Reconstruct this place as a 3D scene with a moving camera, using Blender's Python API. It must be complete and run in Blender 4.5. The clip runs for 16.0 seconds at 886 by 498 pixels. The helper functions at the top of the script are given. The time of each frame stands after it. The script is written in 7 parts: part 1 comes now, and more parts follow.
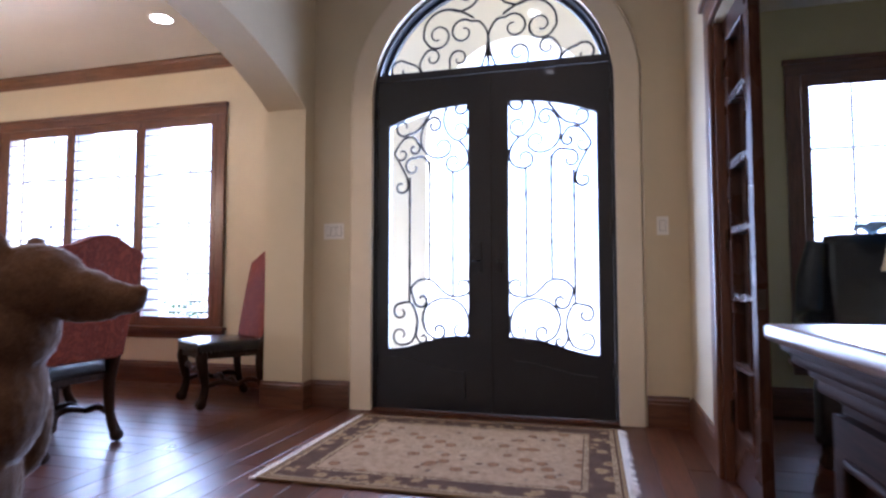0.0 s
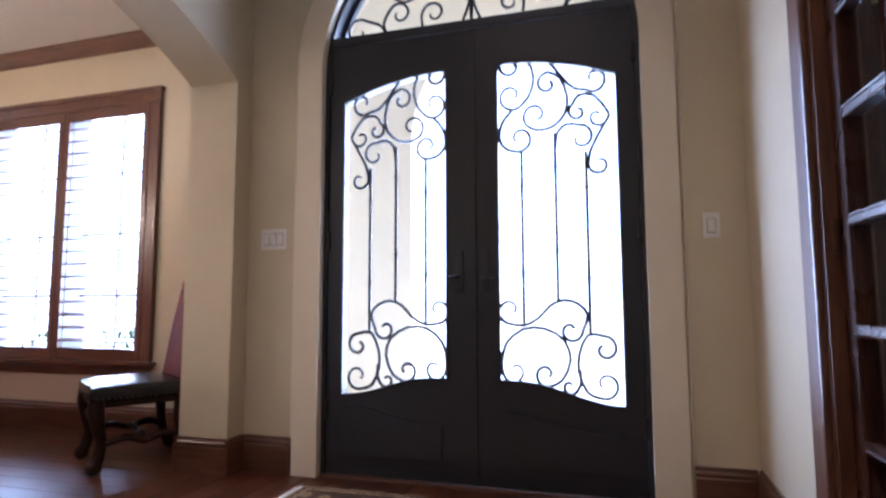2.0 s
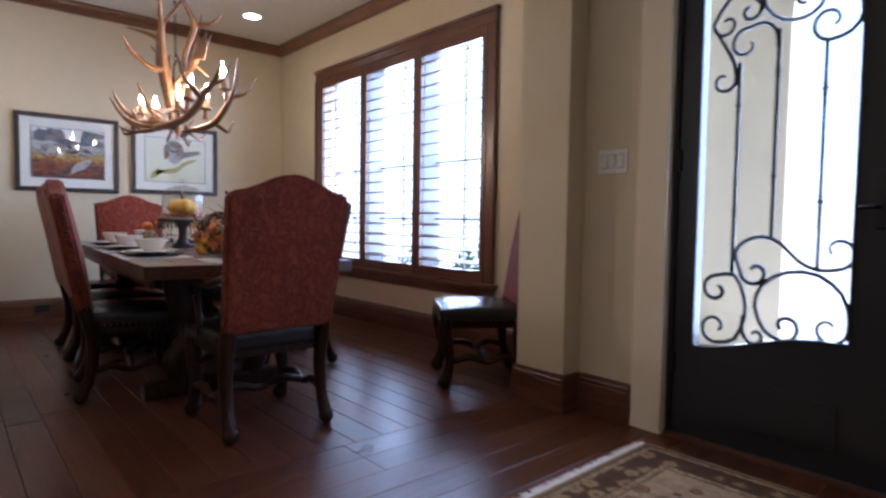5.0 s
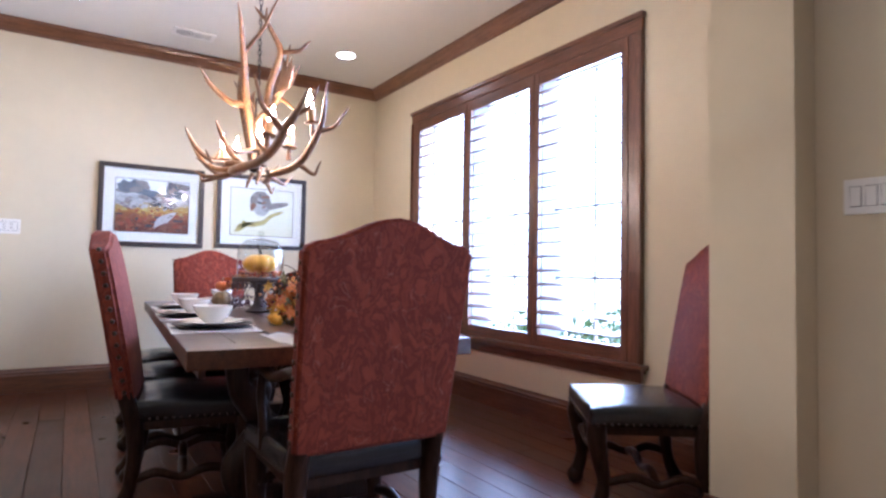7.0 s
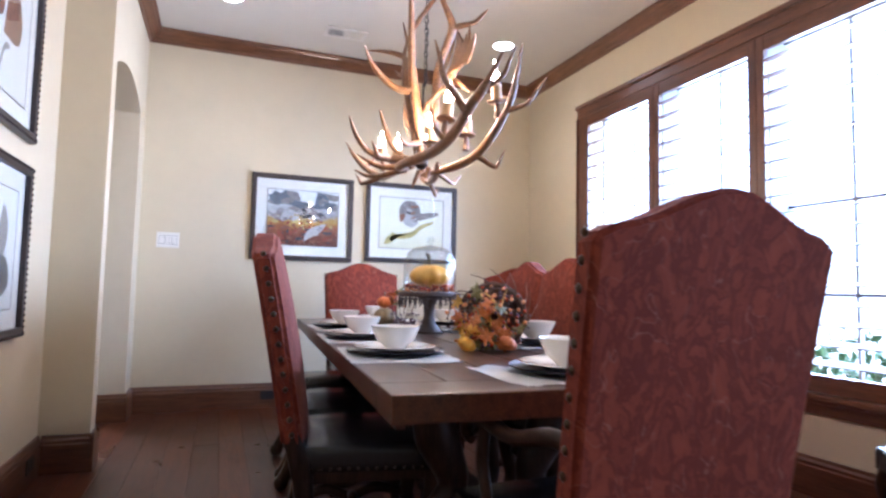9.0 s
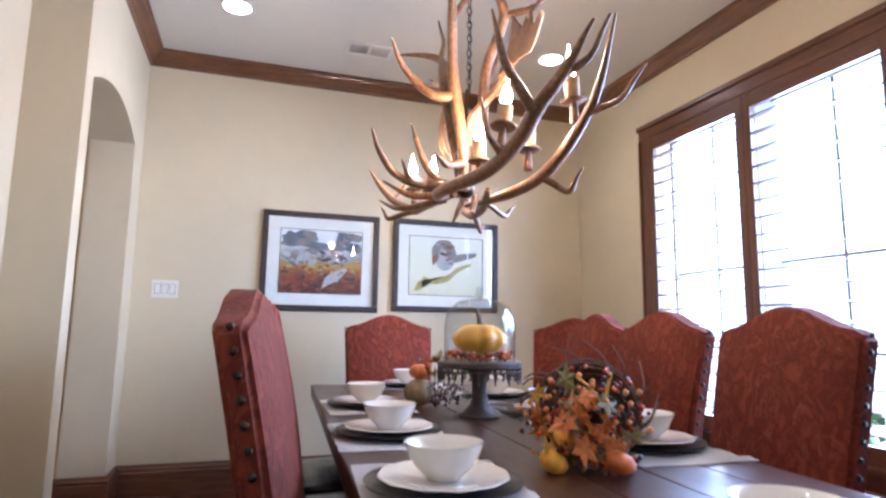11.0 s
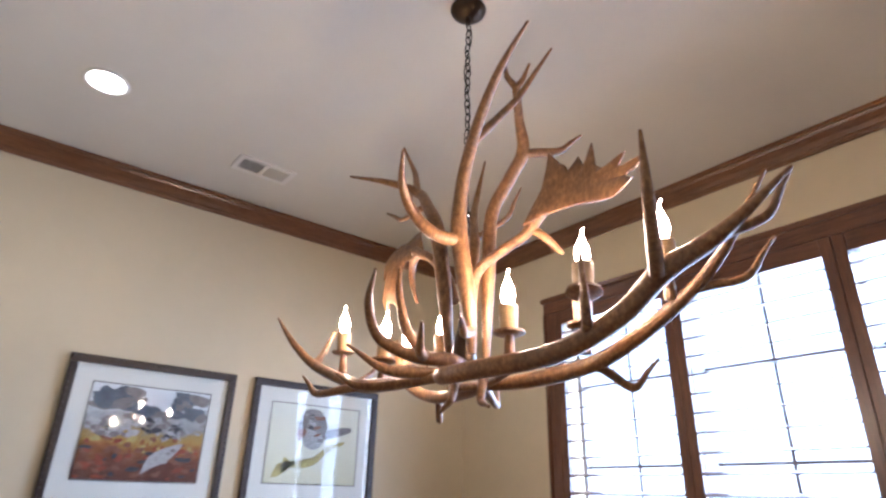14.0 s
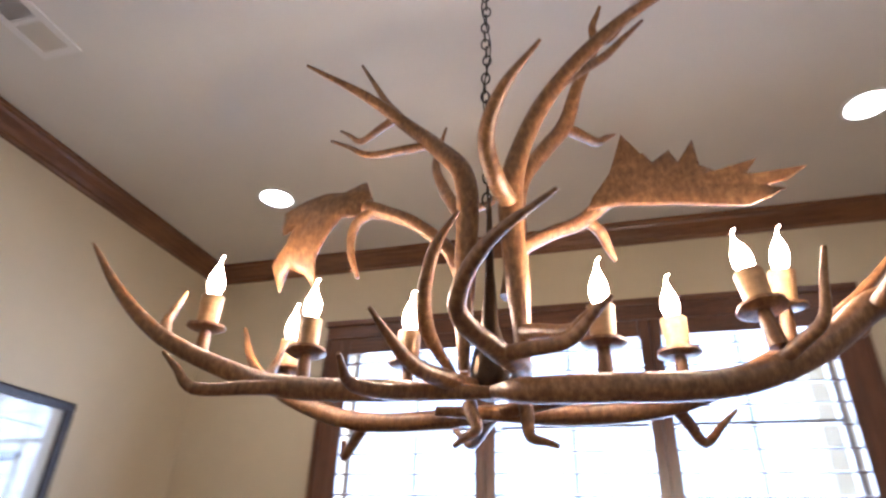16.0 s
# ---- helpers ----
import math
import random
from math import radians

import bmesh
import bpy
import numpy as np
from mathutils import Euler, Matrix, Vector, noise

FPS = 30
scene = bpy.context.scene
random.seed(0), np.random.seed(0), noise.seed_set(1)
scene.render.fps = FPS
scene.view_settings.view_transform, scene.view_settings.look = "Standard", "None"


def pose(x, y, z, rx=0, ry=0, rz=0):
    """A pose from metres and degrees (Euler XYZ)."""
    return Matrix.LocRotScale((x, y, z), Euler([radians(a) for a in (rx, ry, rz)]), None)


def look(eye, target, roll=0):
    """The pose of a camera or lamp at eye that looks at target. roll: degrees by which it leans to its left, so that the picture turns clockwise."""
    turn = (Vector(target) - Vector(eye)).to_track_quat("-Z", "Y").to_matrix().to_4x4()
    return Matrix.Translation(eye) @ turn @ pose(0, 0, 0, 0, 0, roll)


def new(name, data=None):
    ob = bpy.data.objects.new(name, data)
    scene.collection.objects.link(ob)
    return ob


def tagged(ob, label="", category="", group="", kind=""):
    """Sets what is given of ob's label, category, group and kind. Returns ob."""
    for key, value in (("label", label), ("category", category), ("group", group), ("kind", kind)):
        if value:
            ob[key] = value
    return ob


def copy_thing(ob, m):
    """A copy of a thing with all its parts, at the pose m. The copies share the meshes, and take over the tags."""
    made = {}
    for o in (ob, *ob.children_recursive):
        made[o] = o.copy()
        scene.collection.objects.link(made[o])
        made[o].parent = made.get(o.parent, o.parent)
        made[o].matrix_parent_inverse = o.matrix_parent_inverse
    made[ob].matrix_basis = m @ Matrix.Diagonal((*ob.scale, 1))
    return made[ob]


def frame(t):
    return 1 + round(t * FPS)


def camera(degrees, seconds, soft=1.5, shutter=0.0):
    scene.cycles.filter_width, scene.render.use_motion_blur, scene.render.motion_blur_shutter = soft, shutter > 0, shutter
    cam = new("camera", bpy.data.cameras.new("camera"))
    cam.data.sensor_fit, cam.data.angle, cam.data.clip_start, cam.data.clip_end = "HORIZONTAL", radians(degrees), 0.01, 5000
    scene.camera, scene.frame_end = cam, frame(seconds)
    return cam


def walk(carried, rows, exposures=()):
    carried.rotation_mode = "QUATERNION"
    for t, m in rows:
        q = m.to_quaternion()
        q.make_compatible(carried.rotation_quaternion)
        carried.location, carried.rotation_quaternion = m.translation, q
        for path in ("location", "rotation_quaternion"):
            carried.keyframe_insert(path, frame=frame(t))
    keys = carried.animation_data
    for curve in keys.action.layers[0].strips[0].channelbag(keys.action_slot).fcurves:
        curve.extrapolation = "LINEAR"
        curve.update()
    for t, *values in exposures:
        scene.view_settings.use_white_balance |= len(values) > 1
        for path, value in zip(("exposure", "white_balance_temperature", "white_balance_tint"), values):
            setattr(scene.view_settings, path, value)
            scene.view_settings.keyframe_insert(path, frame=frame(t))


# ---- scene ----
cam = camera(74.5, 16.0, 2.5, 0.5)
PATH = [
    (0, (0.877, 0.136, 0.927), (0.35, 2.062, 1.043), 0.0),
    (0.5, (0.816, 0.438, 0.97), (0.275, 2.358, 1.114), -0.2),
    (1, (0.797, 0.681, 0.988), (0.247, 2.597, 1.162), -0.1),
    (1.5, (0.811, 0.998, 0.999), (0.242, 2.905, 1.203), -0.2),
    (2, (0.842, 1.218, 0.936), (0.265, 3.123, 1.125), -0.2),
    (2.5, (0.881, 1.405, 0.9), (0.295, 3.316, 0.983), -0.4),
    (3, (0.917, 1.461, 0.918), (0.302, 3.364, 0.886), -0.7),
    (3.5, (0.877, 1.427, 0.961), (0.038, 3.24, 0.869), -0.6),
    (4, (0.817, 1.431, 0.965), (-0.3, 3.088, 0.877), 0.1),
    (4.5, (0.767, 1.47, 0.987), (-0.592, 2.935, 0.889), 0.6),
    (5, (0.611, 1.561, 1.004), (-0.898, 2.87, 0.906), 0.9),
    (7.5, (-0.39, 1.948, 1.047), (-2.095, 2.989, 1.152), 1.2),
    (8, (-0.55, 1.919, 1.059), (-2.289, 2.9, 1.172), 1.3),
    (8.5, (-0.79, 1.929, 1.009), (-2.593, 2.784, 1.148), 1.1),
    (9, (-0.97, 1.893, 1.002), (-2.835, 2.602, 1.141), 1.2),
    (11.5, (-1.823, 2.074, 1.158), (-3.703, 2.669, 1.492), 1.2),
    (12, (-1.936, 2.036, 1.218), (-3.783, 2.649, 1.679), 1.3),
    (12.5, (-2.046, 1.989, 1.261), (-3.824, 2.692, 1.848), 1.5),
    (13, (-2.148, 1.924, 1.277), (-3.853, 2.726, 1.949), 1.5),
    (13.5, (-2.33, 1.852, 1.333), (-3.927, 2.818, 2.05), 1.6),
    (14, (-2.554, 1.77, 1.322), (-4.008, 2.9, 2.103), 1.5),
    (14.5, (-2.792, 1.726, 1.321), (-4.077, 3.019, 2.144), 1.4),
    (15, (-3.054, 1.774, 1.337), (-4.201, 3.173, 2.189), 1.8),
    (15.5, (-3.32, 1.769, 1.356), (-4.241, 3.307, 2.243), 1.3),
    (16, (-3.616, 1.759, 1.353), (-4.119, 3.445, 2.305), 2.1),
]
EXPOSURES = [(0, 1.96, 4850, 27), (2.5, 1.74, 4850, 27), (3.5, 1.43, 4800, 26), (5, 1.15, 4850, 22), (7.5, 2.25, 4600, 24), (8, 2.2, 4600, 22), (9, 2.05, 4600, 21), (12.5, 1.58, 4850, 20), (13.2, 1.42, 4900, 19), (16, 1.34, 4900, 20)]
walk(cam, [(t, look(eye, target, roll)) for t, eye, target, roll in PATH], EXPOSURES)

# ---- world, sun, large lights ----
sky_world = bpy.data.worlds.new("sky")
scene.world = sky_world
sky_world.use_nodes = True
_wn = sky_world.node_tree
_sky = _wn.nodes.new("ShaderNodeTexSky")
_sky.sky_type = 'NISHITA'
_sky.sun_disc = False
_sky.sun_elevation = radians(57)
_sky.sun_rotation = radians(50)
_sky.dust_density = 1.5
# bright summer haze over the clear sky
_haze = _wn.nodes.new("ShaderNodeVectorMath")
_haze.inputs[1].default_value = (3.9, 4.1, 4.4)
_wn.links.new(_sky.outputs[0], _haze.inputs[0])
_wn.links.new(_haze.outputs[0], _wn.nodes["Background"].inputs[0])
_wn.nodes["Background"].inputs[1].default_value = 0.15


def lamp(name, kind, m, power, colour=(1, 1, 1), **kw):
    d = bpy.data.lights.new(name, kind)
    d.energy, d.color = power, colour
    for k, v in kw.items():
        if k == "size":
            d.shadow_soft_size = v
        elif k == "angle":
            d.angle = v
        elif k == "rect":
            d.shape, d.size, d.size_y = "RECTANGLE", v[0], v[1]
        elif k == "spread":
            d.spread = v
        elif k == "spot":
            d.spot_size, d.spot_blend = v, 0.6
    ob = new(name, d)
    ob.matrix_world = m
    return ob


_e, _r = radians(57), radians(50)
lamp("sun", "SUN", look((math.sin(_r) * math.cos(_e) * 50, math.cos(_r) * math.cos(_e) * 50, math.sin(_e) * 50), (0, 0, 0)), 5.0, (1, 0.95, 0.87), angle=radians(0.5))
# the sky's light through the openings
lamp("sky_in_dining_window", "AREA", look((-3.82, 5.02, 1.58), (-3.82, 0, 1.2)), 105, (0.86, 0.93, 1.0), rect=(2.5, 1.9))
lamp("sky_in_entry_door", "AREA", look((0.1, 4.6, 1.5), (0.1, 0, 1.0)), 46, (0.86, 0.93, 1.0), rect=(1.6, 2.2))
lamp("sky_in_office_window", "AREA", look((3.0, 5.02, 1.5), (3.0, 0, 1.2)), 70, (0.86, 0.93, 1.0), rect=(1.5, 1.8))


# ---- materials ----
def nodes_of(name):
    m = bpy.data.materials.new(name)
    m.use_nodes = True
    nt = m.node_tree
    return m, nt, nt.nodes["Principled BSDF"], nt.links


def setp(b, **kw):
    for k, v in kw.items():
        b.inputs[k.replace("_", " ")].default_value = v


def ramp(nt, fac, stops):
    r = nt.nodes.new("ShaderNodeValToRGB")
    nt.links.new(fac, r.inputs[0])
    el = r.color_ramp.elements
    while len(el) < len(stops):
        el.new(0.5)
    for e, (p, c) in zip(el, stops):
        e.position, e.color = p, (*c, 1)
    return r.outputs[0]


def coords(nt, kind="Object", scale=(1, 1, 1), jitter=False):
    tc = nt.nodes.new("ShaderNodeTexCoord")
    mp = nt.nodes.new("ShaderNodeMapping")
    mp.inputs["Scale"].default_value = scale
    src = tc.outputs[kind]
    if jitter:
        oi = nt.nodes.new("ShaderNodeObjectInfo")
        sc = nt.nodes.new("ShaderNodeVectorMath")
        sc.operation = 'SCALE'
        sc.inputs[0].default_value = (37.0, 91.0, 53.0)
        nt.links.new(oi.outputs["Random"], sc.inputs["Scale"])
        ad = nt.nodes.new("ShaderNodeVectorMath")
        nt.links.new(src, ad.inputs[0])
        nt.links.new(sc.outputs[0], ad.inputs[1])
        src = ad.outputs[0]
    nt.links.new(src, mp.inputs[0])
    return mp.outputs[0]


def noise_tex(nt, vec, scale, detail=4, rough=0.6):
    n = nt.nodes.new("ShaderNodeTexNoise")
    n.inputs["Scale"].default_value, n.inputs["Detail"].default_value, n.inputs["Roughness"].default_value = scale, detail, rough
    nt.links.new(vec, n.inputs["Vector"])
    return n.outputs[0]


def mixc(nt, fac, a, b, mode="MIX"):
    m = nt.nodes.new("ShaderNodeMix")
    m.data_type, m.blend_type = "RGBA", mode
    for sock, v in ((m.inputs[0], fac), (m.inputs[6], a), (m.inputs[7], b)):
        if isinstance(v, (int, float)):
            sock.default_value = v
        elif isinstance(v, tuple):
            sock.default_value = (*v, 1)
        else:
            nt.links.new(v, sock)
    return m.outputs[2]


def bump(nt, b, height, strength, dist=0.002):
    n = nt.nodes.new("ShaderNodeBump")
    n.inputs["Strength"].default_value, n.inputs["Distance"].default_value = strength, dist
    nt.links.new(height, n.inputs["Height"])
    nt.links.new(n.outputs[0], b.inputs["Normal"])


def plain(name, c, rough=0.5, metal=0.0, var=0.12, scale=6.0, grain=120.0, bumpy=0.15, coat=0.0, spec=0.5, jitter=False, kind="Object"):
    m, nt, b, L = nodes_of(name)
    v = coords(nt, kind, jitter=jitter)
    big, fine = noise_tex(nt, v, scale), noise_tex(nt, v, grain, 3)
    lo, hi = tuple(x * (1 - var) for x in c), tuple(min(1, x * (1 + var)) for x in c)
    col = ramp(nt, big, [(0.3, lo), (0.7, hi)])
    col = mixc(nt, 0.25 * var / 0.12 if var < 0.4 else 0.5, col, ramp(nt, fine, [(0.3, lo), (0.7, hi)]))
    L.new(col, b.inputs["Base Color"])
    setp(b, Roughness=rough, Metallic=metal)
    b.inputs["Coat Weight"].default_value = coat
    b.inputs["Specular IOR Level"].default_value = spec
    if bumpy:
        bump(nt, b, fine, bumpy)
    return m


def wood(name, dark, mid, light, along="x", rough=0.35, coat=0.2, grain=1.0, jitter=True, relief=0.25):
    m, nt, b, L = nodes_of(name)
    st = {"x": (1.2, 14, 14), "y": (14, 1.2, 14), "z": (14, 14, 1.2)}[along]
    v = coords(nt, "Object", tuple(s * grain for s in st), jitter)
    g = noise_tex(nt, v, 3.0, 7, 0.65)
    fine = noise_tex(nt, v, 14.0, 4)
    col = ramp(nt, g, [(0.28, dark), (0.5, mid), (0.75, light)])
    col = mixc(nt, 0.3, col, ramp(nt, fine, [(0.35, dark), (0.65, light)]))
    v2 = coords(nt, "Object", (1, 1, 1), jitter)
    blot = noise_tex(nt, v2, 2.2, 3)
    col = mixc(nt, 0.6, col, ramp(nt, blot, [(0.3, (0.55, 0.5, 0.45)), (0.65, (1, 1, 1))]), "MULTIPLY")
    if jitter:
        oi = nt.nodes.new("ShaderNodeObjectInfo")
        col = mixc(nt, 0.8, col, ramp(nt, oi.outputs["Random"], [(0.0, (0.62, 0.58, 0.55)), (0.5, (0.9, 0.88, 0.86)), (1.0, (1.2, 1.15, 1.05))]), "MULTIPLY")
    L.new(col, b.inputs["Base Color"])
    rr = nt.nodes.new("ShaderNodeMapRange")
    rr.inputs[3].default_value, rr.inputs[4].default_value = max(0.05, rough - 0.1), rough + 0.14
    L.new(blot, rr.inputs[0])
    L.new(rr.outputs[0], b.inputs["Roughness"])
    b.inputs["Coat Weight"].default_value, b.inputs["Coat Roughness"].default_value = coat, 0.2
    bump(nt, b, g, relief, 0.002)
    return m


def glass(name, tint=(1, 1, 1), rough=0.0):
    m, nt, b, L = nodes_of(name)
    out = nt.nodes["Material Output"]
    tr, gl, mx, lw = nt.nodes.new("ShaderNodeBsdfTransparent"), nt.nodes.new("ShaderNodeBsdfGlossy"), nt.nodes.new("ShaderNodeMixShader"), nt.nodes.new("ShaderNodeLayerWeight")
    tr.inputs[0].default_value = (*tint, 1)
    gl.inputs["Roughness"].default_value = rough
    fr = nt.nodes.new("ShaderNodeMapRange")
    pw = nt.nodes.new("ShaderNodeMath")
    pw.operation = 'POWER'
    pw.inputs[1].default_value = 4.0
    L.new(lw.outputs["Facing"], pw.inputs[0])
    L.new(pw.outputs[0], fr.inputs[0])
    fr.inputs[3].default_value, fr.inputs[4].default_value = 0.03, 0.6
    L.new(fr.outputs[0], mx.inputs[0])
    L.new(tr.outputs[0], mx.inputs[1])
    L.new(gl.outputs[0], mx.inputs[2])
    L.new(mx.outputs[0], out.inputs[0])
    return m


def emitter(name, c, strength):
    m, nt, b, L = nodes_of(name)
    setp(b, Base_Color=(*c, 1), Roughness=0.4)
    b.inputs["Emission Color"].default_value = (*c, 1)
    b.inputs["Emission Strength"].default_value = strength
    return m


def plaster(name, c, var=0.05):
    m, nt, b, L = nodes_of(name)
    v = coords(nt)
    mott, trowel, fine = noise_tex(nt, v, 1.3, 5), noise_tex(nt, v, 9.0, 4), noise_tex(nt, v, 160.0, 2)
    lo, hi = tuple(x * (1 - var) for x in c), tuple(min(1, x * (1 + var)) for x in c)
    col = ramp(nt, mott, [(0.3, lo), (0.7, hi)])
    col = mixc(nt, 0.35, col, ramp(nt, trowel, [(0.3, lo), (0.7, hi)]))
    L.new(col, b.inputs["Base Color"])
    setp(b, Roughness=0.72)
    h = mixc(nt, 0.35, trowel, fine)
    bump(nt, b, h, 0.22, 0.004)
    return m


M_WALL = plaster("wall_paint", (0.54, 0.465, 0.31))
M_OFFICE = plaster("office_paint", (0.42, 0.38, 0.22))
M_HALL = plaster("hall_paint", (0.62, 0.5, 0.25))
M_STONE = plaster("door_surround_plaster", (0.68, 0.6, 0.45))
M_CEIL = plaster("ceiling_paint", (0.65, 0.625, 0.56), 0.03)
M_PORCH = plaster("porch_stucco", (0.84, 0.77, 0.61))
WD, WM, WL = (0.035, 0.014, 0.008), (0.11, 0.043, 0.02), (0.2, 0.085, 0.04)
M_TRIM_X = wood("stained_trim_x", WD, WM, WL, "x", 0.32, 0.3, jitter=False)
M_TRIM_Y = wood("stained_trim_y", WD, WM, WL, "y", 0.32, 0.3, jitter=False)
M_TRIM_Z = wood("stained_trim_z", WD, WM, WL, "z", 0.32, 0.3, jitter=False)
M_CROWN_X = wood("crown_x", (0.06, 0.025, 0.01), (0.16, 0.07, 0.03), (0.26, 0.12, 0.05), "x", 0.3, 0.3, jitter=False)
M_CROWN_Y = wood("crown_y", (0.06, 0.025, 0.01), (0.16, 0.07, 0.03), (0.26, 0.12, 0.05), "y", 0.3, 0.3, jitter=False)
M_PLANK_X = wood("floor_plank_x", (0.026, 0.0075, 0.0035), (0.08, 0.025, 0.0105), (0.14, 0.048, 0.019), "x", 0.3, 0.0, relief=0.07)
M_PLANK_X.node_tree.nodes["Principled BSDF"].inputs["Specular IOR Level"].default_value = 0.32
M_PLANK_Y = wood("floor_plank_y", (0.026, 0.0075, 0.0035), (0.08, 0.025, 0.0105), (0.14, 0.048, 0.019), "y", 0.3, 0.0, relief=0.07)
M_PLANK_Y.node_tree.nodes["Principled BSDF"].inputs["Specular IOR Level"].default_value = 0.32
M_LEAFWOOD = wood("dark_door_wood", (0.02, 0.008, 0.005), (0.05, 0.019, 0.01), (0.085, 0.035, 0.018), "z", 0.25, 0.0, jitter=False)
M_LEAFWOOD.node_tree.nodes["Principled BSDF"].inputs["Specular IOR Level"].default_value = 0.15
M_DARKWOOD = wood("dark_carved_wood", (0.01, 0.006, 0.004), (0.03, 0.016, 0.01), (0.06, 0.032, 0.02), "z", 0.34, 0.0)
M_DARKWOOD.node_tree.nodes["Principled BSDF"].inputs["Specular IOR Level"].default_value = 0.12
M_CONSOLE = wood("console_wood", (0.012, 0.006, 0.004), (0.035, 0.015, 0.009), (0.06, 0.028, 0.016), "y", 0.65, 0.0, jitter=False)
M_CONSOLE.node_tree.nodes["Principled BSDF"].inputs["Specular IOR Level"].default_value = 0.03
M_TABLE = wood("table_wood", (0.024, 0.009, 0.005), (0.066, 0.026, 0.012), (0.12, 0.05, 0.024), "x", 0.32, 0.15)
M_IRON = plain("black_door_paint", (0.011, 0.012, 0.016), 0.4, 0.0, 0.25, 3, 90, 0.12, coat=0.1)
M_WROUGHT = plain("wrought_iron", (0.02, 0.018, 0.016), 0.45, 0.6, 0.3, 20, 200, 0.2)
M_BRONZE = plain("bronze", (0.06, 0.04, 0.025), 0.35, 0.9, 0.3, 20, 200, 0.1)
M_LEATHER = plain("black_leather", (0.012, 0.011, 0.011), 0.26, 0.0, 0.3, 5, 260, 0.35, coat=0.25)
M_PLATE = plain("white_switch_plastic", (0.66, 0.64, 0.59), 0.35, var=0.03, bumpy=0.0)
M_CHINA = plain("cream_china", (0.78, 0.73, 0.63), 0.15, var=0.04, bumpy=0.03, coat=0.5)
M_CHARGER = plain("dark_charger", (0.035, 0.03, 0.028), 0.4, 0.3, 0.3, 8, 60, 0.4)
M_LINEN = plain("white_linen", (0.8, 0.78, 0.74), 0.85, var=0.06, scale=12, grain=400, bumpy=0.5)
M_GLASS = glass("window_glass", (0.96, 0.98, 0.98))
M_DOME = glass("dome_glass", (0.94, 0.95, 0.95), 0.02)
M_VENTW = plain("white_vent_metal", (0.72, 0.7, 0.66), 0.4, var=0.04, bumpy=0.02)
# near-black colour standing for the shade in vent and switch gaps
M_GAPSHADE = plain("painted_gap_shade", (0.02, 0.02, 0.02), 0.8, bumpy=0)
M_DOWN = emitter("downlight_lens", (1.0, 0.86, 0.66), 14)
M_CUP = plain("pale_cut_antler", (0.42, 0.26, 0.11), 0.5, var=0.3, scale=30, grain=90, bumpy=0.3)
M_BULB = emitter("candle_bulb", (1.0, 0.7, 0.38), 120)
M_GRASS = plain("pale_gravel", (0.5, 0.47, 0.41), 0.9, var=0.15, scale=1.5, grain=40, bumpy=0.4)
M_LEAF = plain("hedge_leaf", (0.05, 0.1, 0.025), 0.5, var=0.4, scale=3, grain=30, bumpy=0.2, jitter=True)
M_PAVE = plain("porch_paving", (0.56, 0.51, 0.43), 0.7, var=0.15, scale=3, grain=60, bumpy=0.4)
M_FUR = plain("bear_fur", (0.1, 0.058, 0.034), 0.9, spec=0.05, var=0.45, scale=9, grain=140, bumpy=0.9)
M_FUR.node_tree.nodes["Principled BSDF"].inputs["Sheen Weight"].default_value = 0.7
M_FUR.node_tree.nodes["Principled BSDF"].inputs["Sheen Roughness"].default_value = 0.35
M_SASH = plain("bronze_sash", (0.2, 0.19, 0.18), 0.5, var=0.1, bumpy=0.05)
M_LOUVRE = plain("shutter_louvre", (0.08, 0.036, 0.022), 0.45, var=0.15, scale=8, grain=60, bumpy=0.05, spec=0.22)
M_POST = plain("pale_window_post", (0.13, 0.13, 0.13), 0.5, var=0.1, bumpy=0.05)


def fabric():
    m, nt, b, L = nodes_of("red_damask_fabric")
    v = coords(nt, "Object", (1, 1, 0.6), jitter=True)
    w = nt.nodes.new("ShaderNodeVectorMath")
    n1 = nt.nodes.new("ShaderNodeTexNoise")
    n1.inputs["Scale"].default_value = 9
    L.new(v, n1.inputs["Vector"])
    sc = nt.nodes.new("ShaderNodeVectorMath")
    sc.operation = 'SCALE'
    sc.inputs["Scale"].default_value = 0.12
    L.new(n1.outputs["Color"], sc.inputs[0])
    L.new(v, w.inputs[0])
    L.new(sc.outputs[0], w.inputs[1])
    leafy = noise_tex(nt, w.outputs[0], 26, 4, 0.62)
    col = ramp(nt, leafy, [(0.34, (0.1974, 0.0396, 0.0162)), (0.44, (0.1722, 0.0335, 0.0142)), (0.48, (0.1134, 0.0189, 0.0090)), (0.54, (0.1176, 0.0198, 0.0095)), (0.58, (0.1722, 0.0327, 0.0142)), (0.68, (0.1386, 0.0249, 0.0114))])
    stems = noise_tex(nt, w.outputs[0], 11, 2, 0.5)
    col = mixc(nt, ramp(nt, stems, [(0.495, (0, 0, 0)), (0.5, (0.45, 0.45, 0.45)), (0.505, (0, 0, 0))]), col, (0.28, 0.13, 0.075))
    worn = noise_tex(nt, v, 3.0, 3)
    col = mixc(nt, 0.5, col, ramp(nt, worn, [(0.3, (0.65, 0.6, 0.6)), (0.7, (1.15, 1.1, 1.05))]), "MULTIPLY")
    L.new(col, b.inputs["Base Color"])
    setp(b, Roughness=0.8)
    b.inputs["Sheen Weight"].default_value = 0.03
    b.inputs["Specular IOR Level"].default_value = 0.2
    bump(nt, b, leafy, 0.35, 0.003)
    return m


